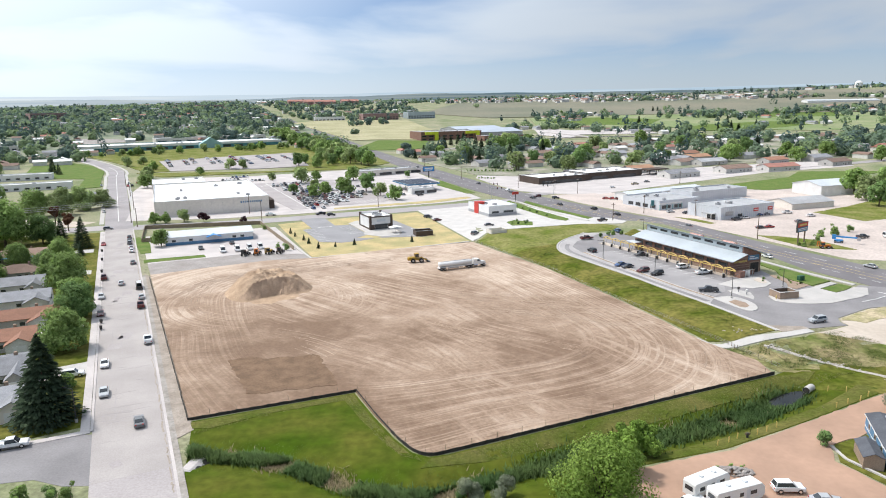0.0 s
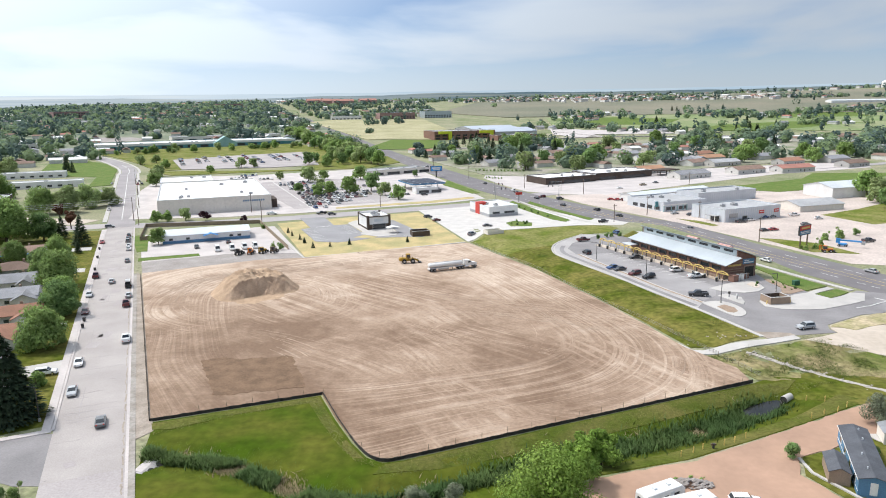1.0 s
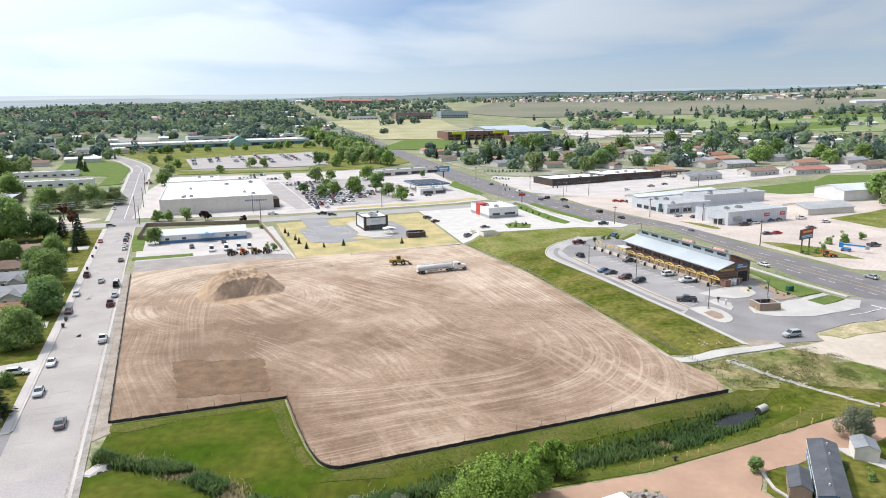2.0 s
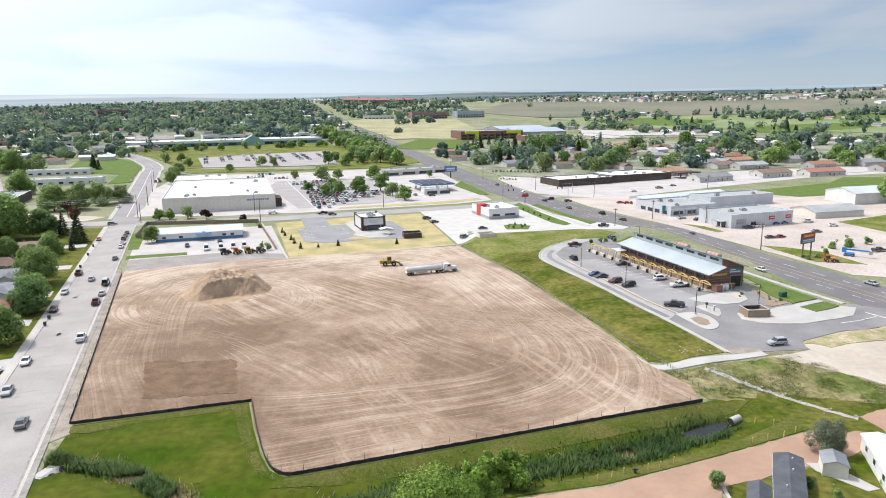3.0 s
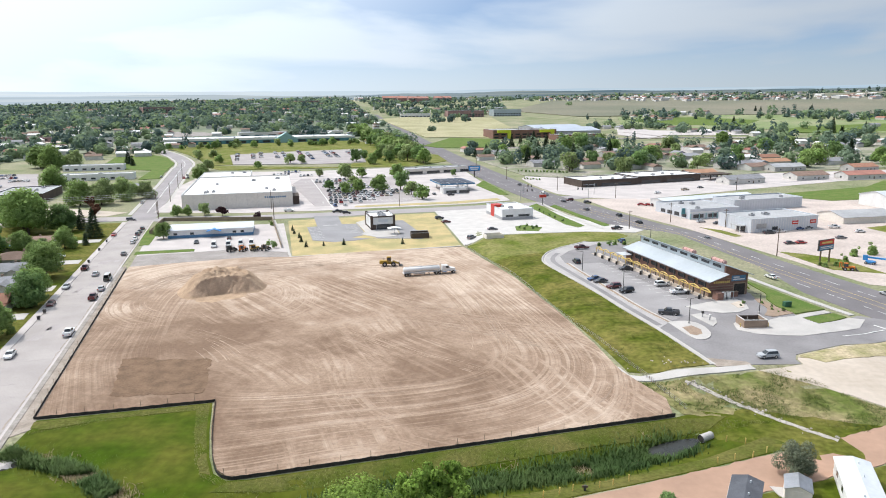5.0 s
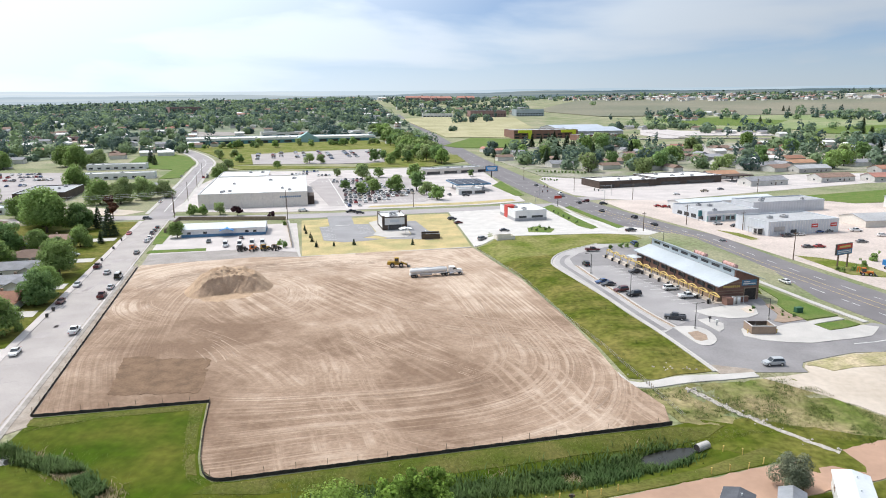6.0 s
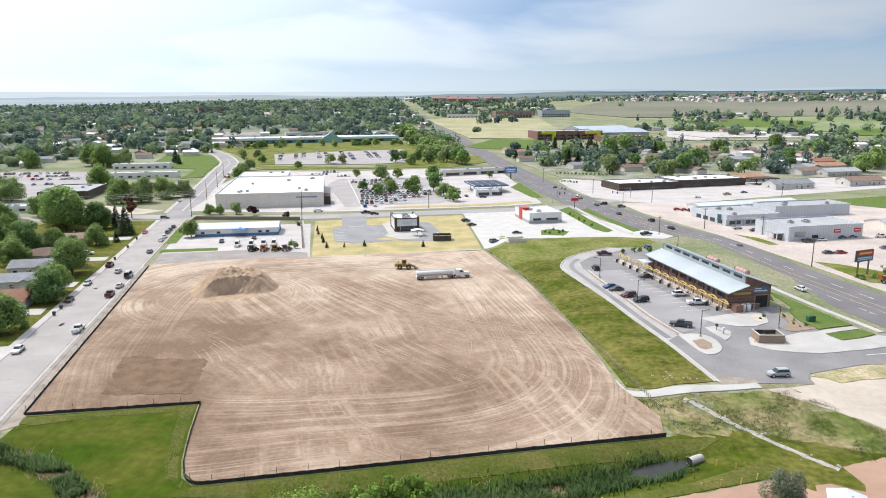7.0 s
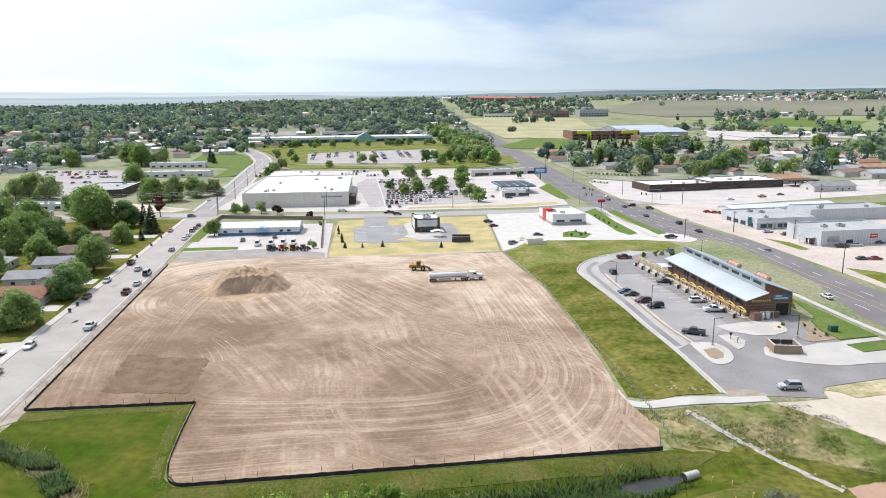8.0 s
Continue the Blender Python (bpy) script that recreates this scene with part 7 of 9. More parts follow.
blades("dry_reeds", ditch_rows(1600, lambda x: 1.3 if x < 10 else 2.4, 0.8, 0.07, lambda x, y: clear(x, y) and dry_clump(x, y)), M["straw"], "pale dry reeds in the ditch", "reeds")
rows = []
while len(rows) < 5000:
    x, y = random.uniform(-50, 92), random.uniform(84, 130)
    d = along(DITCH, x, y)[0]
    if clear(x, y) and 1.5 < d < 6 and random.random() < 1.1 - d / 5.5 and noise.noise((x * 0.15, y * 0.15, 11)) > -0.15:
        rows.append((x, y, height(x, y), random.uniform(0.15, 0.35), random.uniform(0.2, 0.5), 0.03))
M["blade"] = leaf_mat("grass_blades", (0.06, 0.105, 0.01), (0.095, 0.125, 0.02), 0, 0.25, 0.1)
blades("tall_grass", rows, M["blade"], "long green grass in the basin", "grass")
rows = []
while len(rows) < 16000:
    x, y = random.uniform(-50, 128), random.uniform(84, 150)
    near_edge = clear(x, y) and (y > 100 + 0.30 * (x + 8) - 3.0 and x > -8 or along([(-50, 117, 0), (-36, 123.6, 0), (-21, 128.6, 0), (-17.8, 118, 0), (-13.5, 108, 0), (-10.5, 103, 0), (-6, 101, 0)], x, y)[0] < 1.6)
    weeds = 66 < x < 126 and 117 < y < 150 and inside([(66, 144), (76, 145.6), (99, 151), (107, 137), (126, 118), (112, 117), (92, 127), (72, 128.5)], x, y) and noise.noise((x * 0.12, y * 0.12, 6)) > -0.1
    if near_edge or weeds:
        rows.append((x, y, height(x, y) + 0.03, random.uniform(0.12, 0.3), random.uniform(0.2, 0.5), 0.03))
M["weed"] = leaf_mat("weed_blades", (0.11, 0.135, 0.03), (0.20, 0.18, 0.07), 0, 0.3, 0.1)
blades("weeds", rows, M["weed"], "dry yellow-green weeds on the banks", "weeds")
WEEDY = [(67, 143), (76, 142.6), (94, 146.6), (99, 147), (107, 137), (125, 118.5), (112, 117.5), (92, 127.5), (73, 129)]
WASH_STRIP = [(38.5, 256), (46, 233), (56, 196.6), (63, 167), (66.5, 149.5), (72, 147.8), (80, 149.4)] + [(x - 1.2, y - 0.6) for x, y in KERB[:9]]
M["weed_green"] = leaf_mat("green_weed_leaves", (0.05, 0.085, 0.012), (0.085, 0.115, 0.022), 0, 0.3, 0.1)
rows = []
while len(rows) < 7000:
    x, y = random.uniform(36, 126), random.uniform(117, 257)
    thick = noise.noise((x * 0.16, y * 0.16, 21)) + 0.6 * noise.noise((x * 0.5, y * 0.5, 8))
    if inside(WEEDY, x, y) and thick > 0.08 or inside(WASH_STRIP, x, y) and thick > 0.30 and random.random() < 0.5:
        rows.append((x, y, height(x, y) + 0.05, random.uniform(0.15, 0.4), random.uniform(0.25, 0.6), 0.04))
blades("green_weeds", rows, M["weed_green"], "clumps of dark green leafy weeds in rough grass", "weeds")
bm = bmesh.new()
bm.faces.new([bm.verts.new((x, y, -1.5)) for x, y in POND])
bmesh.ops.recalc_face_normals(bm, faces=bm.faces[:])
setting("water", bm, M["water"], "still dark pond water", "pond")
root = thing("culvert", pose(74.0, 121.2, -0.85, 0, 0, 34), "pale round culvert end over the pond", "culvert")
bm = bmesh.new()
for k in range(8):
    tube(bm, (-1.4 + k * 0.35, 0, 0), (-1.05 + k * 0.35, 0, 0), 0.72 + 0.03 * (k % 2), 0.72 + 0.03 * ((k + 1) % 2), 16, False)
bmesh.ops.remove_doubles(bm, verts=bm.verts[:], dist=0.01)
part("pipe", bm, M["newconcrete"], root)
# black disc stands for the shade inside the pipe
part("mouth", tube(bmesh.new(), (-1.3, 0, 0), (-1.28, 0, 0), 0.7, n=16), M["black"], root)
root = thing("culvert_headwall", pose(-46.6, 105.0, -0.45, 0, 0, -14), "pale concrete culvert headwall with two flared pipe ends", "culvert")
root.scale = (1.0, 1.0, 0.62)
part("headwall", profile(bmesh.new(), [(-1.3, -1.0), (2.0, -1.0), (0.3, 0.85), (-1.3, 0.85)], -2.5, 2.5), M["lotgrey"], root)
for k in (-1.2, 1.2):
    n = Vector((1.85, 0, 1.7)).normalized()
    c = Vector((1.15, k, -0.075))
    ring = part("flared_end", tube(bmesh.new(), c - n * 0.3, c + n * 0.1, 0.98, 0.93, 16), M["newconcrete"], root)
    # black disc on the ring, painted in place of shade within the pipe
    part("mouth", tube(bmesh.new(), c + n * 0.08, c + n * 0.13, 0.8, n=16), M["black"], ring)
for side in (-1, 1):
    part("wing_wall", profile(bmesh.new(), [(-1.0, -1.0), (3.0, -1.0), (3.0, -0.8), (0.3, 0.75), (-1.0, 0.75)], side * 2.7 - 0.18, side * 2.7 + 0.18), M["newconcrete"], root)
root = thing("wire_fence", pose(0, 0, 0), "low post and wire fence beside the earth lot", "fence")
line = smooth_path([(27, 282.5), (36, 257), (45.2, 233), (54.2, 197), (62.9, 168.5), (66.6, 154.5), (69.2, 145.5), (70.6, 139.5), (73.2, 129.9)], 6)
post = mesh_of("post", tube(bmesh.new(), (0, 0, -0.3), (0, 0, 1.25), 0.06, n=6), M["stake"])
for p, q in zip(line, line[1:]):
    part_at("post", post, root, pose(p[0], p[1], height(p[0], p[1])))
for z in (0.45, 0.8, 1.15):
    part("wire", ribbon(bmesh.new(), line, 0.03, z, z + 0.03), M["steel"], root)
first = None
for x, y in ((42.7, 99.5), (45.2, 100.4), (47.4, 101.6), (51.7, 102.5), (53.9, 103.3), (56.7, 104.7), (75.7, 111.8), (78.9, 112.6), (81.8, 114.2), (72.5, 110.6), (79.6, 117.5), (77, 119.5)):
    m = pose(x, y, height(x, y), random.uniform(-5, 5), random.uniform(-5, 5), 0)
    if first:
        copy_thing(first, m)
    else:
        first = thing("marker_post", m, "short yellow marker post by the track", "marker post", "yellow posts")
        part("post", tube(bmesh.new(), (0, 0, -0.2), (0, 0, 1.15), 0.09), M["yellowpaint"], first)
        part("cap", tube(bmesh.new(), (0, 0, 1.15), (0, 0, 1.22), 0.11), M["yellowpaint"], first)
root = thing("fire_hydrant", pose(49.3, 101.6, 0), "dark hydrant beside the gravel track", "hydrant")
part("barrel", tube(bmesh.new(), (0, 0, -0.2), (0, 0, 0.8), 0.22), M["darksteel"], root)
part("nozzle", boxes((-0.45, -0.15, 0.45, 0.45, 0.15, 0.75)), M["wood"], root)


def mobile_home(x, y, turn, long, wide, roof, wall, label):
    root = thing("mobile_home", pose(x, y, 0.1, 0, 0, turn), label, "mobile home")
    h = 2.9
    bm = boxes((-wide / 2, -long / 2, 0, wide / 2, long / 2, h))
    profile(bm, [(-wide / 2, h), (wide / 2, h), (0, h + 0.55)], -long / 2, long / 2)
    part("wall", bm, M[wall], root)
    r = part("roof", gable(bmesh.new(), wide, long, h, 0.55, over=0.2, thick=0.1, axis="y"), M[roof], root)
    for k in (-0.35, -0.1, 0.2, 0.4):
        part("roof_vent", tube(bmesh.new(), (0.5 * (1 if k > 0 else -1), long * k, h + 0.4), (0.5 * (1 if k > 0 else -1), long * k, h + 0.85), 0.12), M["whitemetal"], r)
    part("trim", boxes((-wide / 2 - 0.22, -long / 2 - 0.2, h - 0.22, -wide / 2 - 0.16, long / 2 + 0.2, h + 0.02), (-wide / 2 - 0.03, -long / 2, 0.75, -wide / 2 + 0.02, long / 2, 0.9)), M["white"], root, "white trim")
    for k in (-0.36, -0.12, 0.12, 0.34):
        for s in (-1, 1):
            f = part("window", boxes((s * wide / 2 - 0.05, long * k - 0.65, 1.2, s * wide / 2 + 0.05, long * k + 0.65, 2.3)), M["white"], root, "white window frame")
            part("pane", boxes((s * wide / 2 - 0.07, long * k - 0.55, 1.3, s * wide / 2 + 0.07, long * k + 0.55, 2.2)), M["glass"], f)
    part("door", boxes((-0.5, -long / 2 - 0.06, 0.5, 0.5, -long / 2 + 0.03, 2.5)), M["white"], root)


mobile_home(69.5, 92.6, -25.5, 18, 4.1, "darkshingle", "blue", "dark grey roofed mobile home with blue walls and white trim")
mobile_home(88.8, 97.5, -18, 20, 4.8, "whitemetal", "white", "white mobile home with a white metal roof")


def small_shed(x, y, turn, w, d, wall, roof, label):
    root = thing("garden_shed", pose(x, y, 0.1, 0, 0, turn), label, "shed")
    bm = boxes((-w / 2, -d / 2, 0, w / 2, d / 2, 2.1))
    profile(bm, [(-w / 2, 2.1), (w / 2, 2.1), (0, 2.8)], -d / 2, d / 2)
    part("wall", bm, M[wall], root)
    part("roof", gable(bmesh.new(), w, d, 2.1, 0.7, over=0.15, thick=0.08, axis="y"), M[roof], root)
    for k in (-0.8, 0.02):
        part("door", boxes((k, -d / 2 - 0.05, 0.05, k + 0.78, -d / 2 + 0.02, 1.95)), M[wall], root)


small_shed(81, 101, -22, 3.6, 4.2, "tan", "steel", "tan metal garden shed with a grey roof")
small_shed(64.3, 91.2, -25, 3.0, 6.2, "stone", "darkshingle", "grey-brown garden shed beside a mobile home")
area("drive_1", [(78, 103.6), (78.4, 101), (83, 95), (85.2, 95.6), (81.6, 103)], M["newconcrete"], 0.2, "concrete slab by the shed", "slab", lie=lambda x, y: 0)
bm = ribbon(bmesh.new(), [(61.5, 96.5), (61, 92), (64, 84), (66, 78)], 0.5, 0.1, 0.35)
setting("kerb_3", bm, M["newconcrete"], "pale concrete yard kerb", "kerb")


def camper(x, y, turn, long, label):
    root = thing("camper_trailer", pose(x, y, 0.2, 0, 0, turn), label, "camper", "campers in the yard")
    bm = profile(bmesh.new(), [(-long / 2, 0.6), (long / 2 - 0.5, 0.6), (long / 2, 1.2), (long / 2 - 0.1, 2.4), (long / 2 - 0.7, 3.0), (-long / 2 + 0.2, 3.0), (-long / 2, 2.7)], -1.2, 1.2)
    bmesh.ops.bevel(bm, geom=bm.edges[:], offset=0.07, segments=1, affect="EDGES")
    b = part("body", bm, M["white"], root)
    part("stripe", boxes((-long / 2 + 0.4, -1.23, 1.15, long / 2 - 1.2, -1.19, 1.3)), M["tan"], b)
    for k, w in ((-0.3, 0.5), (0.0, 0.35), (0.25, 0.6)):
        part("window", boxes((long * k - w, -1.23, 1.6, long * k + w, -1.19, 2.2), (long * k - w, 1.19, 1.6, long * k + w, 1.23, 2.2)), M["glass"], b)
    part("end_window", boxes((-long / 2 - 0.03, -0.7, 1.6, -long / 2 + 0.02, 0.7, 2.3)), M["glass"], b)
    part("door", boxes((long * 0.1, -1.24, 0.7, long * 0.1 + 0.7, -1.19, 2.5)), M["whitemetal"], b)
    for k in (-0.2, 0.15):
        part("roof_vent", boxes((long * k, -0.3, 3.0, long * k + 0.5, 0.3, 3.2)), M["whitemetal"], b)
    wheels(root, [(-0.6, -1.05), (0.3, -1.05), (-0.6, 1.05), (0.3, 1.05)], 0.36, 0.25)
    part("hitch", boxes((long / 2 - 0.4, -0.08, 0.45, long / 2 + 1.0, 0.08, 0.6)), M["darksteel"], root)


camper(33.6, 85.6, 23, 7.6, "white camper trailer with small windows on gravel")
camper(36.6, 82.6, 14, 8.8, "long white camper trailer with side stripe")
car("suv", "white", 46, 84.4, -8, z=0.22)
car("sedan", "silver", 49.5, 80.5, -10, z=0.22)
car("pickup", "white", 29.0, 81.8, 200, z=0.22)
car("suv", "white", -83.9, 147.4, 15, z=0.1)
car("pickup", "white", -80.7, 114.4, 15, z=0.1)
def stone_pile(x, y, turn):
    g = random.Random(6)
    bm = bmesh.new()
    for k in range(170):
        a, r = g.uniform(0, 6.28), math.sqrt(g.random())
        px, py, size = 3.6 * r * math.cos(a), 1.4 * r * math.sin(a), g.uniform(0.12, 0.4)
        q = bmesh.ops.create_icosphere(bm, subdivisions=1, radius=size)["verts"]
        for v in q:
            v.co = Vector((px + v.co.x * g.uniform(0.8, 1.3), py + v.co.y * g.uniform(0.8, 1.3), 0.75 * (1 - r) + v.co.z * 0.7))
    ob = setting("stone_pile", bm, M["gravel"], "low pile of grey rubble and stones", "rubble", "stuff")
    ob.matrix_basis = pose(x, y, 0.25, 0, 0, turn)


stone_pile(40.3, 90.6, -8)
for x, y in ((38.4, 91.6), (42.6, 91.2), (41, 92)):
    tree("shrub", x, y, 0.35)
tree("grand", 17, 84.5, 0.95)
tree("bright", 23, 92.5, 0.85, 1)
tree("bright", 29, 99.5, 0.8, 0)
tree("bright", 25.5, 98, 0.7, 1)
tree("willow", 83.5, 107.2, 0.75)
tree("silver", -2.3, 89, 1.0)
tree("silver", 3, 89.5, 0.95)
tree("shrub", 60.3, 97, 1.15)
for x, y, s in ((-70, 95, 1.3), (-66, 96.5, 0.9), (-63, 96, 1.0), (-74, 94, 1.5), (-64, 92, 1.3), (-69, 90, 1.6), (-76, 88, 1.6), (90, 104, 0.8), (92, 101, 0.7), (86.4, 96, 0.6), (75, 96.5, 0.6), (77.5, 94, 0.7)):
    tree("shrub", x, y, s)

# ---- west side of the street ----
area("lawn_1", [(kerb_x(y) - 15.4, y) for y in (121, 180, 240, 300, 338)] + [(-200, 330), (-240, 240), (-180, 120), (-120, 108), (-84, 115.5)], M["strip"], 0.04, "patchy garden lawns between houses", "lawn", step=12, rough=0.06)
for pts in ([(-84.2, 156.5), (-80.8, 149.2), (-90, 145), (-93, 152)], [(-97.5, 187), (-95.2, 181.3), (-106, 178), (-109, 184)], [(-108.2, 217), (-105.8, 210.5), (-121, 206), (-123, 213)], [(-122, 255), (-119.6, 248.6), (-134, 244), (-136, 251)], [(-137, 296), (-134.5, 289), (-150, 284), (-153, 291)]):
    area("driveway", pts, M["newconcrete"], 0.13, "pale concrete house driveway", "driveway")
for x, y, w, d, turn, roof, wall, hip, label in (
        (-93.5, 130.5, 18, 9.5, 19, "shingle", "tan", False, "brick house with a grey shingle roof"), (-99, 149, 10, 14, 19, "shingle", "siding", False, "two-tone house with grey gabled roof"),
        (-111, 170, 17, 10, 19, "shinglered", "siding", False, "house with a dull red gabled roof"), (-115, 189, 19, 10, 19, "shinglered", "siding", False, "house with a terracotta roof and carport"),
        (-125.5, 209, 18, 11, 19, "shingle", "siding", False, "house with a grey shingle roof"), (-134, 229, 14, 12, 19, "shingle", "siding", False, "house with a grey shingle roof"),
        (-144, 248, 15, 12, 19, "shinglebrown", "siding", True, "house with a brown hipped roof"), (-158, 277, 20, 11, 19, "shinglebrown", "siding", False, "house with a mauve-brown roof and blue awning"),
        (-132, 165, 14, 10, 19, "shingle", "siding", False, ""), (-142, 195, 15, 10, 19, "shinglebrown", "siding", False, ""), (-160, 225, 15, 10, 19, "shingle", "siding", True, ""), (-122, 140, 15, 10, 19, "shinglebrown", "siding", True, "")):
    h = house(x, y, w, d, turn, roof, wall, hip=hip, label=label, wing=0.36 * w if not hip and "awning" not in label else 0.0)
    if "awning" in label:
        part("awning", boxes((-8.5, -7.4, 2.5, 5.5, -5.4, 2.68)), M["skyblue"], h, "bright blue awning")
for k, x, y, s, i in (("bigconifer", -79.0, 124.5, 1.05, 0), ("broad", -93.5, 166, 1.0, 0), ("broad", -101.5, 193, 1.0, 1), ("broad", -106.5, 203, 0.8, 2), ("broad", -118, 227, 1.05, 2), ("broad", -127, 238, 1.0, 0),
                      ("broad", -138, 254, 0.8, 1), ("conifer", -143, 300, 0.95, 0), ("broad", -164, 262, 1.0, 1), ("broad", -142, 276, 0.85, 0), ("conifer", -137, 283, 0.5, 1), ("broad", -178, 306, 1.5, 2),
                      ("broad", -190, 320, 1.35, 0), ("broad", -166, 314, 1.05, 1), ("broad", -203, 332, 1.2, 1), ("conifer", -160, 319, 0.95, 1), ("rust", -168, 345, 1.0, 0), ("rust", -186, 372, 1.0, 0), ("broad", -152, 264, 0.8, 2),
                      ("shrub", -82.4, 140, 1.5, 0), ("shrub", -84, 138, 1.4, 1), ("shrub", -90.5, 169, 1.0, 0), ("shrub", -100.5, 194, 1.1, 1), ("broad", -120, 156, 0.9, 0), ("broad", -128, 180, 0.9, 1), ("broad", -148, 212, 1.0, 2), ("broad", -150, 238, 1.0, 0)):
    tree(k, x, y, s, i)
for x, y, s in ((-208, 398, 1.2), (-197, 402, 1.25), (-191, 421, 1.15), (-183, 430, 0.9), (-283, 398, 1.2), (-295, 404, 1.3), (-303, 392, 1.1), (-272, 472, 1.3), (-358, 606, 1.7), (-376, 616, 1.6), (-345, 618, 1.3), (-420, 590, 1.2), (-440, 610, 1.2), (-470, 580, 1.2), (-200, 290, 1.25),
                (-214, 282, 1.3), (-228, 296, 1.3), (-240, 310, 1.2), (-182, 268, 1.1), (-176, 250, 1.1), (-192, 240, 1.1), (-300, 400, 1.2), (-170, 205, 1.1), (-185, 222, 1.2), (-205, 262, 1.2), (-255, 330, 1.2), (-280, 345, 1.2), (-222, 345, 0.9)):
    tree("broad", x, y, s, int(-x) % 2 * 3)
for x, y, w, roof, turn in ((-176, 236, 15, "shinglebrown", 19), (-196, 256, 15, "shingle", 19), (-214, 312, 16, "shinglebrown", 19), (-236, 268, 15, "shingle", 19), (-232, 330, 16, "shingle", 109), (-262, 300, 15, "shinglebrown", 19), (-178, 190, 15, "shingle", 19), (-205, 215, 15, "shinglered", 19),
                            (-290, 322, 15, "shingle", 19), (-250, 232, 15, "shinglebrown", 19), (-330, 420, 18, "greyroof", 19), (-352, 380, 18, "shinglebrown", 19), (-150, 172, 15, "shinglebrown", 19)):
    house(x, y, w, 10, turn, roof, "siding", hip=w > 15)
# flats and sheds beyond
for x, y, w, d, h, wall, roof, label in ((-297, 519, 54, 13, 4.4, "white", "whiteroof", "long low white flats"), (-337, 588, 50, 13, 4.4, "white", "whiteroof", "long low white flats"), (-506, 516, 84, 14, 5.3, "white", "whiteroof", "long low white flats"),
                                         (-480, 440, 60, 14, 6, "white", "whiteroof", "long low white flats"), (-268, 402, 30, 46, 5.0, "darkwall", "greyroof", "dark shop with pale columns and a grey roof"), (-292, 340, 60, 12, 3.2, "white", "whitemetal", "long low shed with a pale roof")):
    hall("flats" if "flats" in label else "shop", x, y, w, d, h, 19, wall, roof, label, units=2, seed=int(-x), windows=[(k * 7 + 2, k * 7 + 5, 0.9, 2.2) for k in range(int(w / 7))] + ([(k * 7 + 2, k * 7 + 5, 3.6, 4.9) for k in range(int(w / 7))] if h > 5.4 else []))
area("car_park_8", [(-420, 545), (-350, 440), (-300, 405), (-272, 400), (-285, 440), (-290, 482), (-345, 566), (-400, 560)], M["oldasphalt"], 0.25, "worn car park behind flats", "car park", step=30)
area("lawn_2", [(-243, 585), (-226, 540), (-240, 530), (-262, 600), (-300, 608), (-330, 640), (-360, 720), (-335, 752), (-300, 715), (-268, 660)], M["lawn"], 0.35, "green lawn by flats", "lawn", step=20)
area("bare_yard", [(-170, 358), (-165, 372), (-240, 395), (-250, 380), (-200, 360)], M["sand"], 0.12, "bare dirt yard by a lane", "dirt", step=14)
area("car_park_9", [(-454, 978), (-365, 1058), (-420, 1110), (-512, 1110)], M["gravel"], 0.6, "pale gravel car park behind the mall", "car park", step=20, thick=2)
area("car_park_10", [(-560, 880), (-690, 905), (-700, 935), (-570, 930), (-500, 905)], M["sand"], 0.6, "pale forecourt between trees", "car park", step=20, thick=2)
area("street_west", [(-144, 346), (-150, 360), (-330, 318), (-420, 300), (-420, 290), (-250, 322)], M["oldasphalt"], 0.06, "worn asphalt lane between gardens", "street", step=20)

# ---- parked cars ----
PAINTS = ["white"] * 5 + ["silver"] * 4 + ["grey", "grey", "black", "charcoal", "charcoal", "red", "maroon", "blue", "tan"]


def row(x, y, n, pitch, turn, face, fill, rng):
    d = Vector((math.cos(radians(turn)), math.sin(radians(turn))))
    for i in range(n):
        if rng.random() < fill:
            p = Vector((x, y)) + d * pitch * i
            car(rng.choice(["sedan", "sedan", "suv", "suv", "pickup"]), rng.choice(PAINTS), p.x, p.y, face + rng.choice((0, 180)) + rng.uniform(-2, 2), True, 0.17 if y < 600 else 0.55)


rng = random.Random(5)
for x, y, n, fill in ((-52, 396, 4, 0.7), (-57, 408, 8, 0.8), (-59, 416, 10, 0.85), (-62, 431, 14, 0.8), (-65, 441, 16, 0.9), (-67, 452, 16, 0.9), (-71, 463, 15, 0.85), (-75, 474, 13, 0.7), (-80, 489, 11, 0.6), (-86, 503, 8, 0.8), (-92, 516, 8, 0.9), (-94, 526, 8, 0.9), (-118, 557, 5, 0.8), (-34, 500, 6, 0.3)):
    row(x, y, n, 3.0, 19, 109, fill, rng)
for x, y, n, fill in ((-216, 690, 17, 0.5), (-204, 706, 17, 0.55), (-196, 708, 17, 0.5), (-181, 716, 18, 0.55), (-173, 718, 17, 0.55), (-155, 722, 19, 0.6), (-141, 706, 18, 0.5), (-126, 724, 19, 0.65), (-118, 726, 18, 0.6), (-100, 728, 16, 0.5)):
    row(x, y, n, 4.2, 109, 19, fill, rng)
for x, y, n, fill in ((-402, 536, 17, 0.6), (-388, 518, 18, 0.5), (-366, 500, 18, 0.6), (-340, 472, 14, 0.5), (-320, 425, 6, 0.4), (-206, 540, 2, 1.0), (-212, 560, 4, 0.9), (-208, 575, 3, 0.9), (-140, 566, 6, 0.9), (-136, 586, 5, 0.8)):
    row(x, y, n, 3.0, 19, 109, fill, rng)
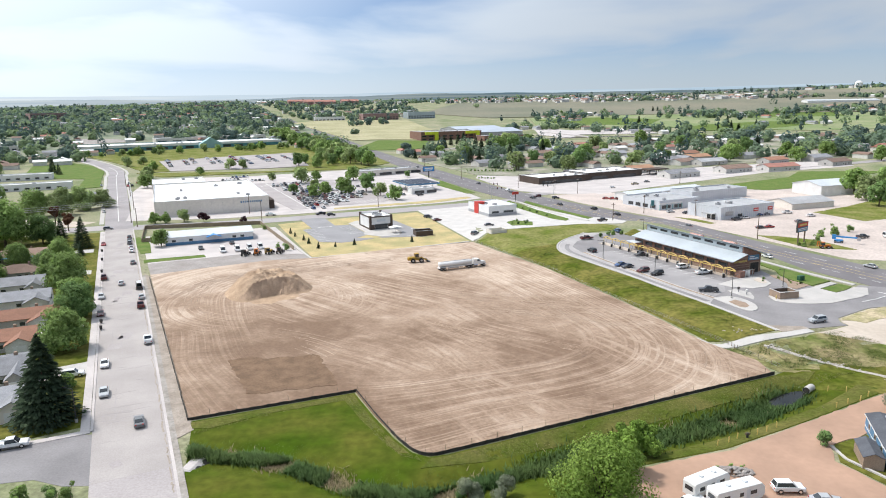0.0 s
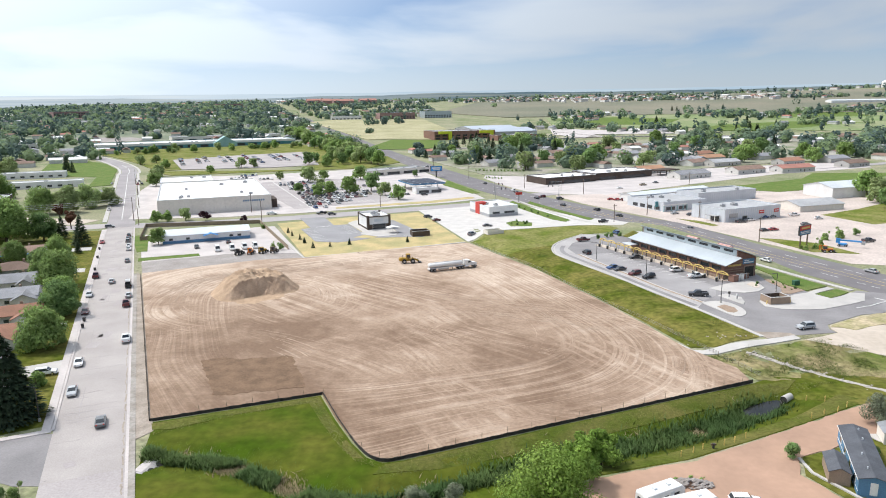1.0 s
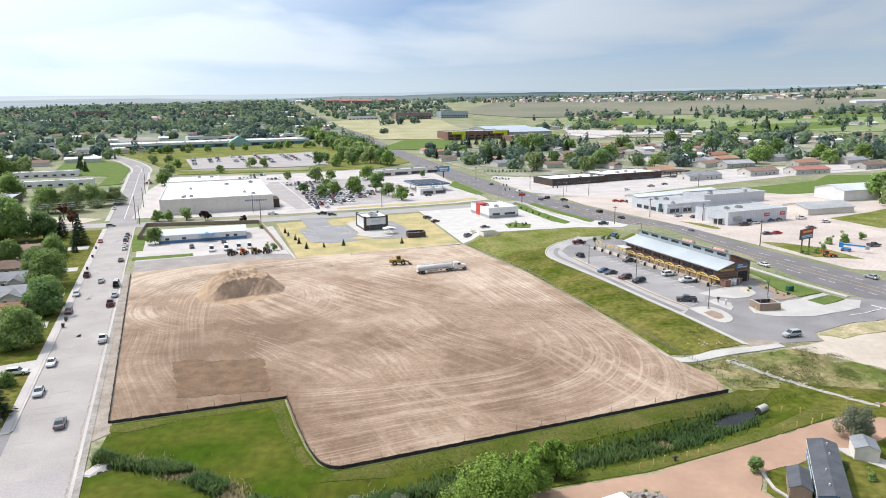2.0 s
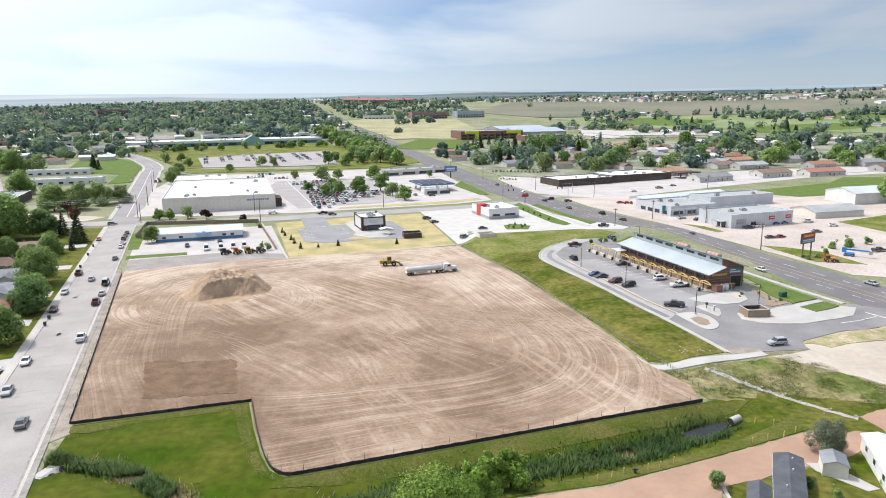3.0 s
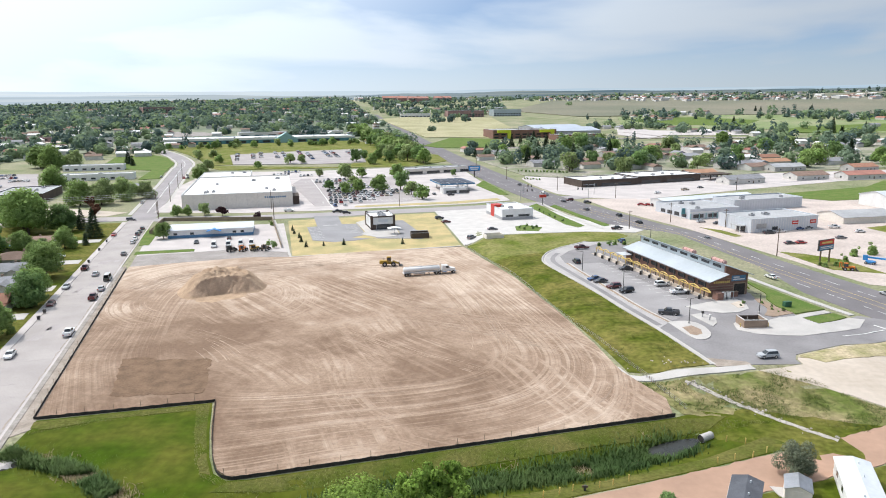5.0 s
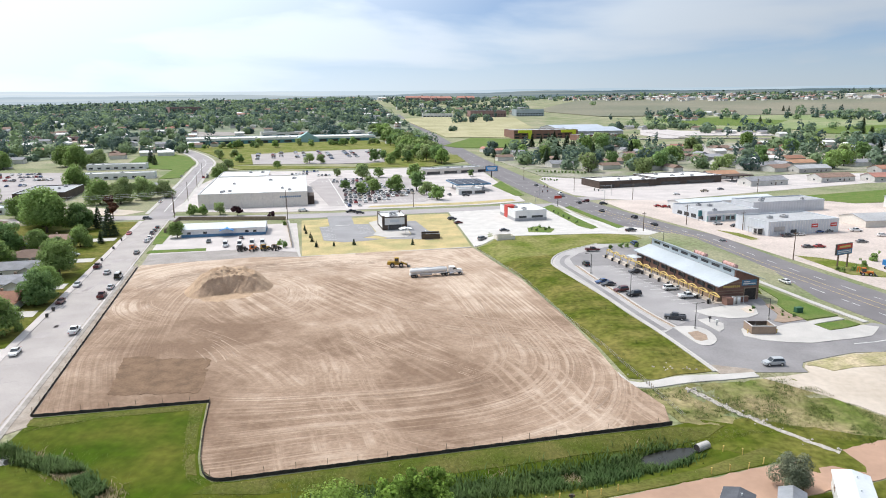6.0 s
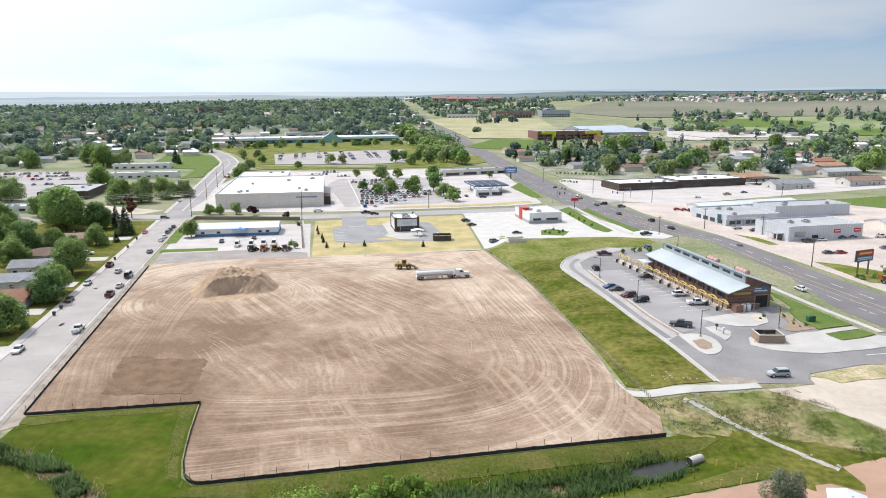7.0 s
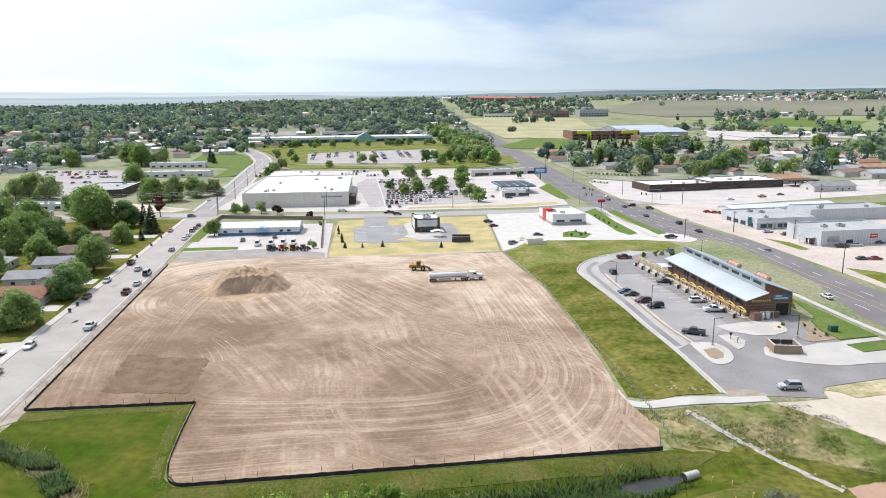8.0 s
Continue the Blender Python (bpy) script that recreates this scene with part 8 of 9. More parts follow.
for k, c, x, y, turn in (("suv", "charcoal", 12, 352, 30), ("sedan", "maroon", 16, 341, 30), ("suv", "grey", 29.4, 298, 50), ("sedan", "charcoal", 39, 372 - 56, 10), ("pickup", "white", -74, 376, 15), ("suv", "charcoal", -40, 369, 15), ("pickup", "black", -46, 373, 195),
                         ("sedan", "red", 127, 402, 10), ("sedan", "red", 130.5, 400, 10), ("suv", "maroon", 134, 398, 10), ("pickup", "white", 139, 394, 10), ("sedan", "white", 143, 394.5, 190), ("sedan", "charcoal", 163, 291, 10), ("sedan", "red", 168, 292, 10),
                         ("sedan", "white", 171, 318, 10), ("pickup", "charcoal", 164, 314, 10), ("sedan", "blue", 182, 325, 20), ("sedan", "grey", 187, 327, 20), ("pickup", "white", 200, 329, 5), ("sedan", "white", 206, 318, 5), ("sedan", "grey", 190, 303, 5),
                         ("sedan", "white", 131, 232, 105), ("sedan", "silver", 158, 213, 105), ("sedan", "charcoal", 131, 298, 107), ("sedan", "black", 112, 341, 107), ("pickup", "black", 97, 320, 30), ("sedan", "charcoal", 149.5, 339, 20), ("sedan", "silver", 143, 344, 20),
                         ("suv", "white", 75.4, 455, 105), ("sedan", "charcoal", 83.6, 415, 105), ("suv", "charcoal", 97.2, 410, 20), ("sedan", "charcoal", 92.5, 383, 105), ("suv", "black", 106.3, 362, 105), ("pickup", "charcoal", 257.5, 403, 20), ("sedan", "grey", 76, 445, 105), ("sedan", "charcoal", 62, 500, 105), ("suv", "maroon", 88, 420, 200), ("sedan", "grey", 25, 640, 105), ("sedan", "white", 150, 455, 20), ("pickup", "tan", 172, 470, 20), ("sedan", "grey", 186, 482, 20),
                         ("sedan", "grey", 235, 530, 20), ("sedan", "charcoal", 300, 545, 20), ("suv", "silver", 215, 515, 20), ("sedan", "white", -8, 436, 20), ("suv", "charcoal", -2, 440, 20), ("sedan", "grey", 3, 448, 109), ("suv", "charcoal", 14, 444, 20)):
    car(k, c, x, y, turn, y > 330)
car("van", "white", -95, 225, 110)

# ---- shops in the middle ----
root = thing("fuel_canopy", pose(7, 462, height(7, 462), 0, 0, 19), "fuel station canopy with blue edge and panels on top", "canopy")
part("deck", boxes((0, 0, 4.6, 24, 30, 5.2)), M["white"], root)
part("fascia", boxes((-0.1, -0.1, 4.7, 24.1, 0, 5.6), (-0.1, 30, 4.7, 24.1, 30.1, 5.6), (-0.1, 0, 4.7, 0, 30, 5.6), (24, 0, 4.7, 24.1, 30, 5.6)), M["blue"], root)
panel = mesh_of("solar_panel", boxes((0, 0, 0, 4.6, 3.8, 0.1)), M["solar"])
for i in range(4):
    for j in range(6):
        part_at("solar_panel", panel, root, pose(0.8 + i * 5.8, 0.8 + j * 4.8, 5.5, 6))
for i in (4, 20):
    for j in (4, 15, 26):
        part("column", boxes((i - 0.25, j - 0.25, 0, i + 0.25, j + 0.25, 4.6)), M["white"], root)
        part("fuel_pump", boxes((i - 0.4, j + 0.6, 0, i + 0.4, j + 1.3, 1.9)), M["white"], root)
hall("kiosk", 9, 450, 16, 8, 3.6, 19, "white", "whiteroof", "small white fuel station shop", units=1, windows=[(2, 9, 0.6, 2.4), (11, 18, 0.6, 2.4)])
root = thing("entrance_tower", pose(40.5, 360, 0.1, 0, 0, 19), "bright red restaurant entrance tower", "tower")
part("wall", boxes((0, 0, 0, 4.5, 5, 6.3)), M["red"], root)
part("door", boxes((1, -0.08, 0, 3.5, 0.05, 2.4)), M["glass"], root)
root = thing("bin_enclosure", pose(2.6, 299.6, 0.2, 0, 0, 10), "dark slatted bin enclosure", "bin enclosure")
part("wall", boxes((0, 0, 0, 8, 0.2, 2.3), (0, 5.8, 0, 8, 6, 2.3), (0, 0.2, 0, 0.2, 5.8, 2.3), (7.8, 0.2, 0, 8, 5.8, 2.3)), M["darkwall"], root)
part("cap", boxes((-0.1, -0.1, 2.3, 8.1, 0.3, 2.4), (-0.1, 5.7, 2.3, 8.1, 6.1, 2.4)), M["greyroof"], root)
root = thing("bin_enclosure", pose(36, 291.5, height(40, 293), 0, 0, 19), "pale block bin enclosure", "bin enclosure")
part("wall", boxes((0, 0, 0, 8, 0.2, 1.7), (0, 4.8, 0, 8, 5, 1.7), (0, 0.2, 0, 0.2, 4.8, 1.7), (7.8, 0.2, 0, 8, 4.8, 1.7)), M["tan"], root)
area("walk_pad", [(-29.6, 340.6), (-26.4, 348), (-13.2, 350.5), (-7.2, 324), (-3.9, 310.7), (-5.2, 304.4), (-13.2, 302.2), (-21.4, 309), (-20.9, 316)], M["newconcrete"], 0.24, "pale concrete walk round the restaurant", "footway")
area("parking_asphalt", [(-108, 505), (-64, 396), (-10, 418), (-2, 440), (-14, 480), (-30, 560), (-110, 540)], M["oldasphalt"], 0.2, "darker asphalt parking bays of the store", "car park", step=30)
lines = bmesh.new()
for x0, y0 in ((-61, 411), (-61, 449), (-66, 476), (-100, 520)):
    for i in range(20):
        p = Vector((x0, y0)) + U * 3.0 * (i - 0.5)
        ribbon(lines, [p - V * 5, p + V * 5], 0.16, 0.2, 0.225)
ribbon(lines, [(-101.4, 538.5), (-76, 463), (-51.4, 388)], 0.5, 0.2, 0.225)
setting("bay_lines", lines, M["paint"], "faded white parking bay lines", "road marking")
for x, y, turn, arm in ((62, 452, -60, 9), (100, 425, 130, 9), (58, 420, 20, 8), (108, 452, 200, 8)):
    root = thing("traffic_signal", pose(x, y, 0.1, 0, 0, turn), "steel traffic signal mast with lights", "traffic signal", "signals at the junction")
    part("pole", tube(bmesh.new(), (0, 0, 0), (0, 0, 7), 0.16, 0.12), M["steel"], root)
    part("arm", tube(bmesh.new(), (0, 0, 6.2), (arm, 0, 6.6), 0.11, 0.08), M["steel"], root)
    for k in (0.55, 0.95):
        head = part("signal_head", boxes((arm * k - 0.25, -0.25, 5.5, arm * k + 0.25, 0.25, 6.9)), M["darksteel"], root)
        part("lens", boxes((arm * k - 0.15, -0.28, 6.45, arm * k + 0.15, -0.24, 6.75)), M["red"], head)
area("verge_1", [(50, 329), (55, 335), (63, 327), (60, 313), (50, 314)], M["lawn"], 0.2, "watered lawn beside the restaurant", "lawn")
area("verge_2", [(61, 396), (67, 408), (75, 367), (84, 333), (80, 327), (75, 337), (67, 371)], M["lawn"], 0.2, "mown grass verge", "lawn")
area("verge_3", [(74, 397), (77, 404), (86, 370), (97, 335), (93, 331), (86, 357)], M["lawn"], 0.2, "mown grass verge", "lawn")
setting("pavement_5", ribbon(bmesh.new(), smooth_path([(70, 408), (78, 370), (86, 340), (91, 324)], 5), 2.0, 0.0, 0.22), M["newconcrete"], "pale concrete footway between lawns", "footway")
for x, y, r in ((52, 322, 0.9), (56, 331, 0.7), (58, 321, 1.0), (60, 326, 0.6), (54, 318, 0.7), (66, 380, 0.6), (68, 372, 0.6), (70, 364, 0.6), (72, 356, 0.6), (75, 345, 0.6)):
    tree("shrub", x, y, 0.4 + 0.3 * r)
area("verge_4", [(-40, 392), (20, 408), (46, 424), (44, 432), (16, 416), (-40, 398)], M["dry"], 0.2, "half-dry grass verge", "verge")
area("verge_5", [(30, 500), (46, 446), (52, 450), (36, 530)], M["lawn"], 0.2, "mown grass verge", "lawn")
area("meadow_1", [(-200, 604), (-30, 640), (0, 690), (-14, 760), (-90, 770), (-92, 634), (-232, 638)], M["palegrass"], 0.4, "rough grass between car parks", "grass", step=30)
area("lawn_3", [(-206, 651), (-222, 642), (-243, 672), (-264, 708), (-292, 750), (-326, 796), (-366, 842), (-372, 866), (-150, 962), (-96, 900), (-78, 800), (-80, 677), (-112, 834.5), (-182, 800.5), (-246.5, 753)], M["palegrass"], 0.42, "green lawn with young trees before the mall", "lawn", step=20)
area("meadow_2", [(-40, 880), (-20, 850), (35, 850), (62, 900), (60, 985), (-10, 1010)], M["lawn"], 0.5, "green playing field", "grass", step=30)
area("meadow_3", [(-46, 1012), (-10, 1020), (60, 1000), (90, 1200), (60, 1560), (-140, 1600), (-190, 1520), (-110, 1240)], mat("rough_meadow", (0.30, 0.285, 0.15), (0.40, 0.36, 0.22), 0.02, 0.95, fine=20, grain=0.25), 0.9, "dry olive meadow", "dry grass", step=40, thick=2)
for pts in ([(330, 1430), (345, 1260), (480, 1200), (560, 1330), (470, 1450)], [(470, 1060), (560, 1010), (780, 1100), (700, 1180), (560, 1160)], [(700, 1300), (900, 1250), (980, 1420), (760, 1480)]):
    area("golf_green", pts, M["lawn"], 0.9, "bright green golf fairway", "grass", step=30, thick=2)
area("garden_ground", [(70, 560), (150, 520), (300, 590), (560, 640), (560, 880), (330, 900), (60, 860), (30, 700)], M["yards"], 0.4, "dusty yards and patchy grass between houses", "yards", step=25, thick=2)
area("golf_course", [(329, 1504), (285, 1240), (386, 1150), (520, 1110), (640, 960), (1100, 900), (1200, 1300), (517, 1556)], mat("golf_grass", (0.17, 0.23, 0.085), (0.26, 0.27, 0.15), 0.02, 0.95, fine=20, grain=0.2), 0.8, "broad green golf course with scattered trees", "golf course", step=40, thick=2)
for pts, w in (([(244, 700), (252, 742), (281, 886), (298, 981), (260, 1090)], 9), ([(180, 960), (296, 981), (400, 958), (489, 932), (596, 898), (900, 830)], 10), ([(60, 840), (150, 850), (275, 850)], 7)):
    setting("road_far", ribbon(bmesh.new(), smooth_path(pts, 10), w, 0.3, 1.0), M["concrete"], "pale street curving between houses", "street")
area("wood_floor", [(-230, 1700), (-130, 1285), (-60, 1000), (-120, 1012), (-400, 890), (-440, 640), (-420, 560), (-900, 560), (-3800, 3800), (-900, 4300)], mat("garden_green", (0.12, 0.16, 0.10), (0.22, 0.23, 0.16), 0.02, 0.95, fine=30, grain=0.2), 0.35, "green gardens under town trees", "gardens", step=60, thick=3)
area("plain_1", [(250, 1560), (1500, 1300), (2400, 1800), (1500, 2700), (300, 2500), (120, 1900)], M["plain"], 1.6, "wide grey-green open plain", "plain", step=50, thick=4)
area("pale_lot", [(240, 1046), (268, 966), (302, 1030), (420, 1010), (430, 1070), (310, 1130), (276, 1240)], M["lotgrey"], 0.7, "pale concrete car park by the school", "car park", step=30)

for x, y, s in ((-73, 533, 1.15), (-57, 454, 0.75), (-50, 461, 0.8), (-36, 463, 1.0), (-22, 472, 1.15), (-12, 448, 0.8), (-3, 426, 0.85), (-99, 557, 0.6), (-63, 552, 0.7), (-33, 547, 1.0), (-72, 472, 0.6), (-40, 500, 0.7), (-60, 500, 0.6)):
    tree("mid", x, y, s)
g = random.Random(8)
for i in range(46):
    f = (i + g.random()) / 46
    y = 690 + 500 * f
    tree("mid", -24 - 0.285 * (y - 690) - g.uniform(4, 34), y, g.uniform(0.9, 1.5))
for i in range(30):
    f = g.random()
    tree("mid", -365 + 240 * f + g.uniform(-6, 6), 838 + 108 * f - g.uniform(8, 46), g.uniform(0.45, 0.9))
for x, y, s in ((-29, 676, 1.5), (-40, 690, 1.5), (-22, 665, 1.3), (-57, 678, 1.0), (-71, 660, 1.0), (-91, 682, 1.1), (-86, 700, 0.9), (-74, 712, 1.0), (-63, 730, 1.2), (-54, 745, 1.2), (-41, 760, 1.3), (-50, 790, 1.3), (-60, 810, 1.3), (-72, 838, 1.3), (-85, 860, 1.3), (-64, 870, 1.2),
                (-95, 895, 1.3), (-110, 920, 1.3), (-90, 930, 1.2), (-78, 900, 1.2), (-171, 620, 0.6), (-153, 664, 0.9), (-142, 665, 0.8), (-263, 706, 0.9), (-196, 552, 1.0), (-188, 528, 0.9), (-210, 600, 0.9), (-226, 668, 0.8), (-252, 720, 0.8),
                (36, 700, 0.6), (59, 762, 1.0), (79, 696, 1.3), (110, 592, 1.5), (183, 782, 1.3), (190, 656, 1.4), (163, 607, 1.0), (150, 625, 1.2), (221, 603, 1.1), (321, 835, 1.6), (349, 660, 1.6), (377, 684, 1.5), (340, 756, 1.4), (377, 785, 1.4), (130, 790, 1.6), (150, 805, 1.6), (206, 690, 1.3),
                (175, 690, 1.2), (240, 740, 1.1), (290, 700, 1.2), (395, 640, 1.3), (270, 640, 0.9), (274, 368, 1.3), (284, 392, 1.4), (290, 372, 1.5), (262, 342, 1.2), (298, 352, 1.4), (310, 385, 1.5), (322, 410, 1.4), (330, 370, 1.4), (345, 395, 1.5), (380, 600, 1.2), (430, 630, 1.3), (450, 580, 1.2)):
    tree("mid", x, y, s)
for x, y, s in ((28, 732, 0.7), (60, 800, 1.0), (72, 850, 1.1), (92, 800, 1.2), (105, 760, 1.3), (98, 770, 1.3), (112, 742, 1.2), (40, 770, 0.8), (52, 740, 0.7), (130, 720, 1.1), (-300, 640, 0.9), (-312, 655, 1.0), (300, 720, 1.0), (410, 720, 1.2), (-53, 310, 0.22), (-45, 292, 0.2), (-40, 281, 0.2), (-33, 283, 0.2), (-25, 286, 0.2), (0, 288, 0.2), (-48, 300, 0.25), (-56, 318, 0.25)):
    tree("conifer", x, y, s)
for x, y, s in ((79, 667, 1.1), (88, 666, 1.2), (109, 736, 1.2), (173, 750, 1.2), (86, 902, 1.1), (103, 903, 1.2), (96, 906, 1.3), (120, 905, 1.1), (664, 1622, 1.2), (676, 1622, 1.1), (588, 1413, 1.0), (765, 1569, 1.2), (526, 1032, 0.9), (544, 1026, 1.1), (554, 1023, 1.0), (560, 1030, 0.9), (487, 1262, 1.0), (620, 1180, 1.0), (640, 1120, 0.9), (700, 1100, 1.0), (450, 1100, 0.9)):
    tree("conifer", x, y, s)
tree("bare", 112, 590, 1.3)
for x, y, s in ((150, 566, 1.3), (172, 609, 1.4), (194, 658, 1.5), (137, 637, 1.2), (243, 777, 1.5), (236, 628, 1.1), (138, 871, 1.4), (154, 871, 1.5), (168, 904, 1.3), (184, 872, 1.3), (318, 613, 1.4), (337, 635, 1.3)):
    tree("mid", x, y, s)
for i in range(14):
    tree("shrub", 66 + i * 3.1, 592 - i * 0.8, 0.75 + 0.12 * (i % 3), i)
for i in range(6):
    tree("shrub", 68 + i * 2.2, 538 - i * 1.4, 0.6 + 0.1 * (i % 2), i)
for k, x, y, s in (("mid", -131, 360, 0.55), ("mid", -126, 361, 0.5), ("mid", -117, 363, 0.6), ("plum", -106, 360, 1.0), ("plum", -84, 352, 0.7), ("mid", -109, 297, 0.65), ("shrub", -53, 279, 1.2), ("shrub", -57, 285, 0.9), ("shrub", -71, 332, 1.0), ("mid", 11, 560, 0.5)):
    tree(k, x, y, s)

for x, y in ((-90.6, 181), (-116.4, 250), (-124.4, 271.5), (-92.8, 187), (-131, 289)):
    root = thing("wheelie_bin", pose(x, y, 0.15, 0, 0, 19 + random.uniform(-15, 15)), "dark plastic wheelie bin at the kerb", "bin", "bins along the kerb")
    part("body", profile(bmesh.new(), [(-0.3, 0.08), (0.3, 0.08), (0.38, 1.0), (-0.38, 1.0)], -0.33, 0.33), M["darksteel"], root)
    part("lid", boxes((-0.42, -0.36, 1.0, 0.42, 0.36, 1.1), bevel=0.03), M["black"], root)
wh = [o for o in scene.objects if o.name == "warehouse"][0]
for i in range(10):
    part("letter_bar", boxes((46 + i * 1.25, -0.12, 5.4, 46.8 + i * 1.25, 0.02, 6.4)), M["blue"], wh, "blue-grey wall letter bar")
part("entrance", boxes((60, 6, 0, 66, 22, 5.2)), M["darkwall"], wh, "dark entrance porch")
for i in range(9):
    part("wall_joint", boxes((6 + i * 6, -0.02, 0, 6.06 + i * 6, 0.02, 8.4)), M["lotgrey"], wh)

# ---- signs and poles ----
root = thing("billboard", pose(160, 256, 0.1, 0, 0, 30), "billboard on two posts with coloured bars", "billboard")
for k in (-2.6, 2.6):
    part("post", boxes((k - 0.2, -0.2, 0, k + 0.2, 0.2, 5.0)), M["wood"], root)
p = part("panel", boxes((-4.2, -0.3, 5.0, 4.2, 0.3, 9.0)), M["darksteel"], root)
part("upper_sign", boxes((-4.0, -0.36, 7.1, 4.0, -0.3, 8.8)), M["red"], p)
part("lower_sign", boxes((-4.0, -0.36, 5.2, 4.0, -0.3, 6.9)), M["blue"], p)
part("sign_bars", boxes((-3, -0.4, 7.6, 3, -0.36, 8.3)), M["yellowpaint"], p)
part("sign_bars", boxes((-3.4, -0.4, 5.6, 3.4, -0.36, 5.85), (-3.4, -0.4, 6.15, 3.4, -0.36, 6.5)), M["white"], p)
root = thing("sign_pole", pose(28.5, 553, height(28, 553), 0, 0, 15), "blue illuminated-style sign on a pole", "sign")
part("post", boxes((-0.4, -0.3, 0, 0.4, 0.3, 5.2)), M["darksteel"], root)
p = part("panel", boxes((-5.0, -0.4, 5.2, 5.0, 0.4, 9.4)), M["darksteel"], root)
part("face", boxes((-4.7, -0.46, 5.5, 4.7, -0.4, 9.1)), M["skyblue"], p)
part("sign_bars", boxes((-3.6, -0.5, 7.2, 3.6, -0.46, 8.3), (-3, -0.5, 6.1, 3, -0.46, 6.7)), M["white"], p)
root = thing("sign_pole", pose(70, 403, 0.1, 0, 0, 20), "small red sign on a pole", "sign")
part("post", boxes((-0.15, -0.15, 0, 0.15, 0.15, 5)), M["darksteel"], root)
part("panel", boxes((-2.2, -0.2, 4.4, 2.2, 0.2, 6.0)), M["red"], root)
root = thing("sign_pole", pose(138, 356, 0.1, 0, 0, 20), "teal and white shop sign on posts", "sign")
part("post", boxes((-1.2, -0.1, 0, -1.0, 0.1, 4), (1.0, -0.1, 0, 1.2, 0.1, 4)), M["steel"], root)
part("panel", boxes((-1.4, -0.2, 2.2, 1.4, 0.2, 5.2)), M["teal"], root)
POLES = [(-145, 366, 13), (-160, 415, 12), (-209, 544, 12), (-137, 351, 10), (-74, 348, 12), (-87, 386, 11), (148, 268, 11), (128, 344, 10), (150, 330, 9), (-14, 396, 9), (103, 322, 9), (118, 432, 10), (86, 470, 10), (54, 540, 10), (30, 620, 10), (206, 470, 9), (-184, 480, 12)]
for x, y, tall in POLES:
    utility_pole(x, y, 109 if x < 0 else 20, tall)
root = thing("power_line", pose(0, 0, 0), "sagging grey overhead wires", "wires")
def wire(a, b, sag):
    bm = bmesh.new()
    a, b = Vector(a), Vector(b)
    pts = [a.lerp(b, k / 12) - Vector((0, 0, sag * 4 * (k / 12) * (1 - k / 12))) for k in range(13)]
    for p, q in zip(pts, pts[1:]):
        tube(bm, p, q, 0.05, n=4, cap=False)
    part("wire", bm, M["steel"], root)
for dz in (0, -1.0, -1.9):
    wire((-145, 366, 12.4 + dz), (-300, 330, 12 + dz), 2)
    wire((-160, 415, 11.4 + dz), (-145, 366, 12.4 + dz), 0.6)
    wire((-160, 415, 11.4 + dz), (-184, 480, 11.5 + dz), 1)
    wire((-209, 544, 11.6 + dz), (-184, 480, 11.5 + dz), 1)
root = thing("yard_wall", pose(0, 0, 0), "grey timber yard fence", "fence")
for a, b in (((-121, 308), (-131, 344)), ((-131, 344), (-75, 348)), ((-75, 348), (-50, 279)), ((-121, 308), (-111, 311))):
    part("panel", ribbon(bmesh.new(), [a, b], 0.15, 0, 1.9), M["stake"], root)
bm = ribbon(bmesh.new(), [(-73.6, 347), (-41.4, 262), (25, 284.2)], 1.2, 0.1, 0.24)
setting("pavement_4", bm, M["newconcrete"], "narrow pale concrete edge strip", "kerb")
root = thing("boom_lift", pose(176, 255, 0.1, 0, 0, -40), "bright blue boom lift parked on dirt", "boom lift")
part("base", boxes((-1.5, -1.1, 0.5, 1.5, 1.1, 1.3), bevel=0.1), M["skyblue"], root)
part("boom", boxes((-2.5, -0.3, 2.2, 6.5, 0.3, 2.8), (-2.5, -0.4, 1.3, -1.0, 0.4, 3.2)), M["skyblue"], root)
part("basket", boxes((6.5, -0.8, 1.4, 7.8, 0.8, 2.5)), M["steel"], root)
wheels(root, [(-1.2, -1.1), (-1.2, 1.1), (1.2, -1.1), (1.2, 1.1)], 0.5, 0.4)
digger(163, 245, -15, "orange", "orange trencher parked on weeds")
for k, c, x, y, turn in (("van", "white", 204, 262, 10), ("pickup", "red", 214, 262, 30), ("pickup", "charcoal", 192, 262, 10)):
    car(k, c, x, y, turn)
for x, y, s in ((158, 250, 0.9), (163, 252, 0.9), (168, 258, 1.2), (186, 272, 1.7), (178, 268, 1.4), (196, 276, 1.3), (156.5, 252, 0.7)):
    tree("shrub", x, y, s)
area("verge_6", [(152, 276), (158, 246), (174, 240), (170, 262), (160, 272)], M["palegrass"], 0.14, "weedy verge under the billboard", "grass")
area("verge_7", [(138, 330), (146, 306), (150, 308), (146, 322)], M["palegrass"], 0.16, "grass island by the avenue", "grass")
area("verge_8", [(222, 300), (300, 320), (300, 380), (245, 345), (215, 330)], M["palegrass"], 0.14, "rough grass beside workshops", "grass", step=20)

# ---- distant buildings ----
def block(name, x, y, w, d, h, turn, wall, roof, label, n=10, storeys=1):
    ws = [(w * (i + 0.15) / n, w * (i + 0.75) / n, 1 + s * 4.0, 3 + s * 4.0) for i in range(n) for s in range(storeys)]
    return hall(name, x, y, w, d, h, turn, wall, roof, label, units=5, seed=n, windows=ws)


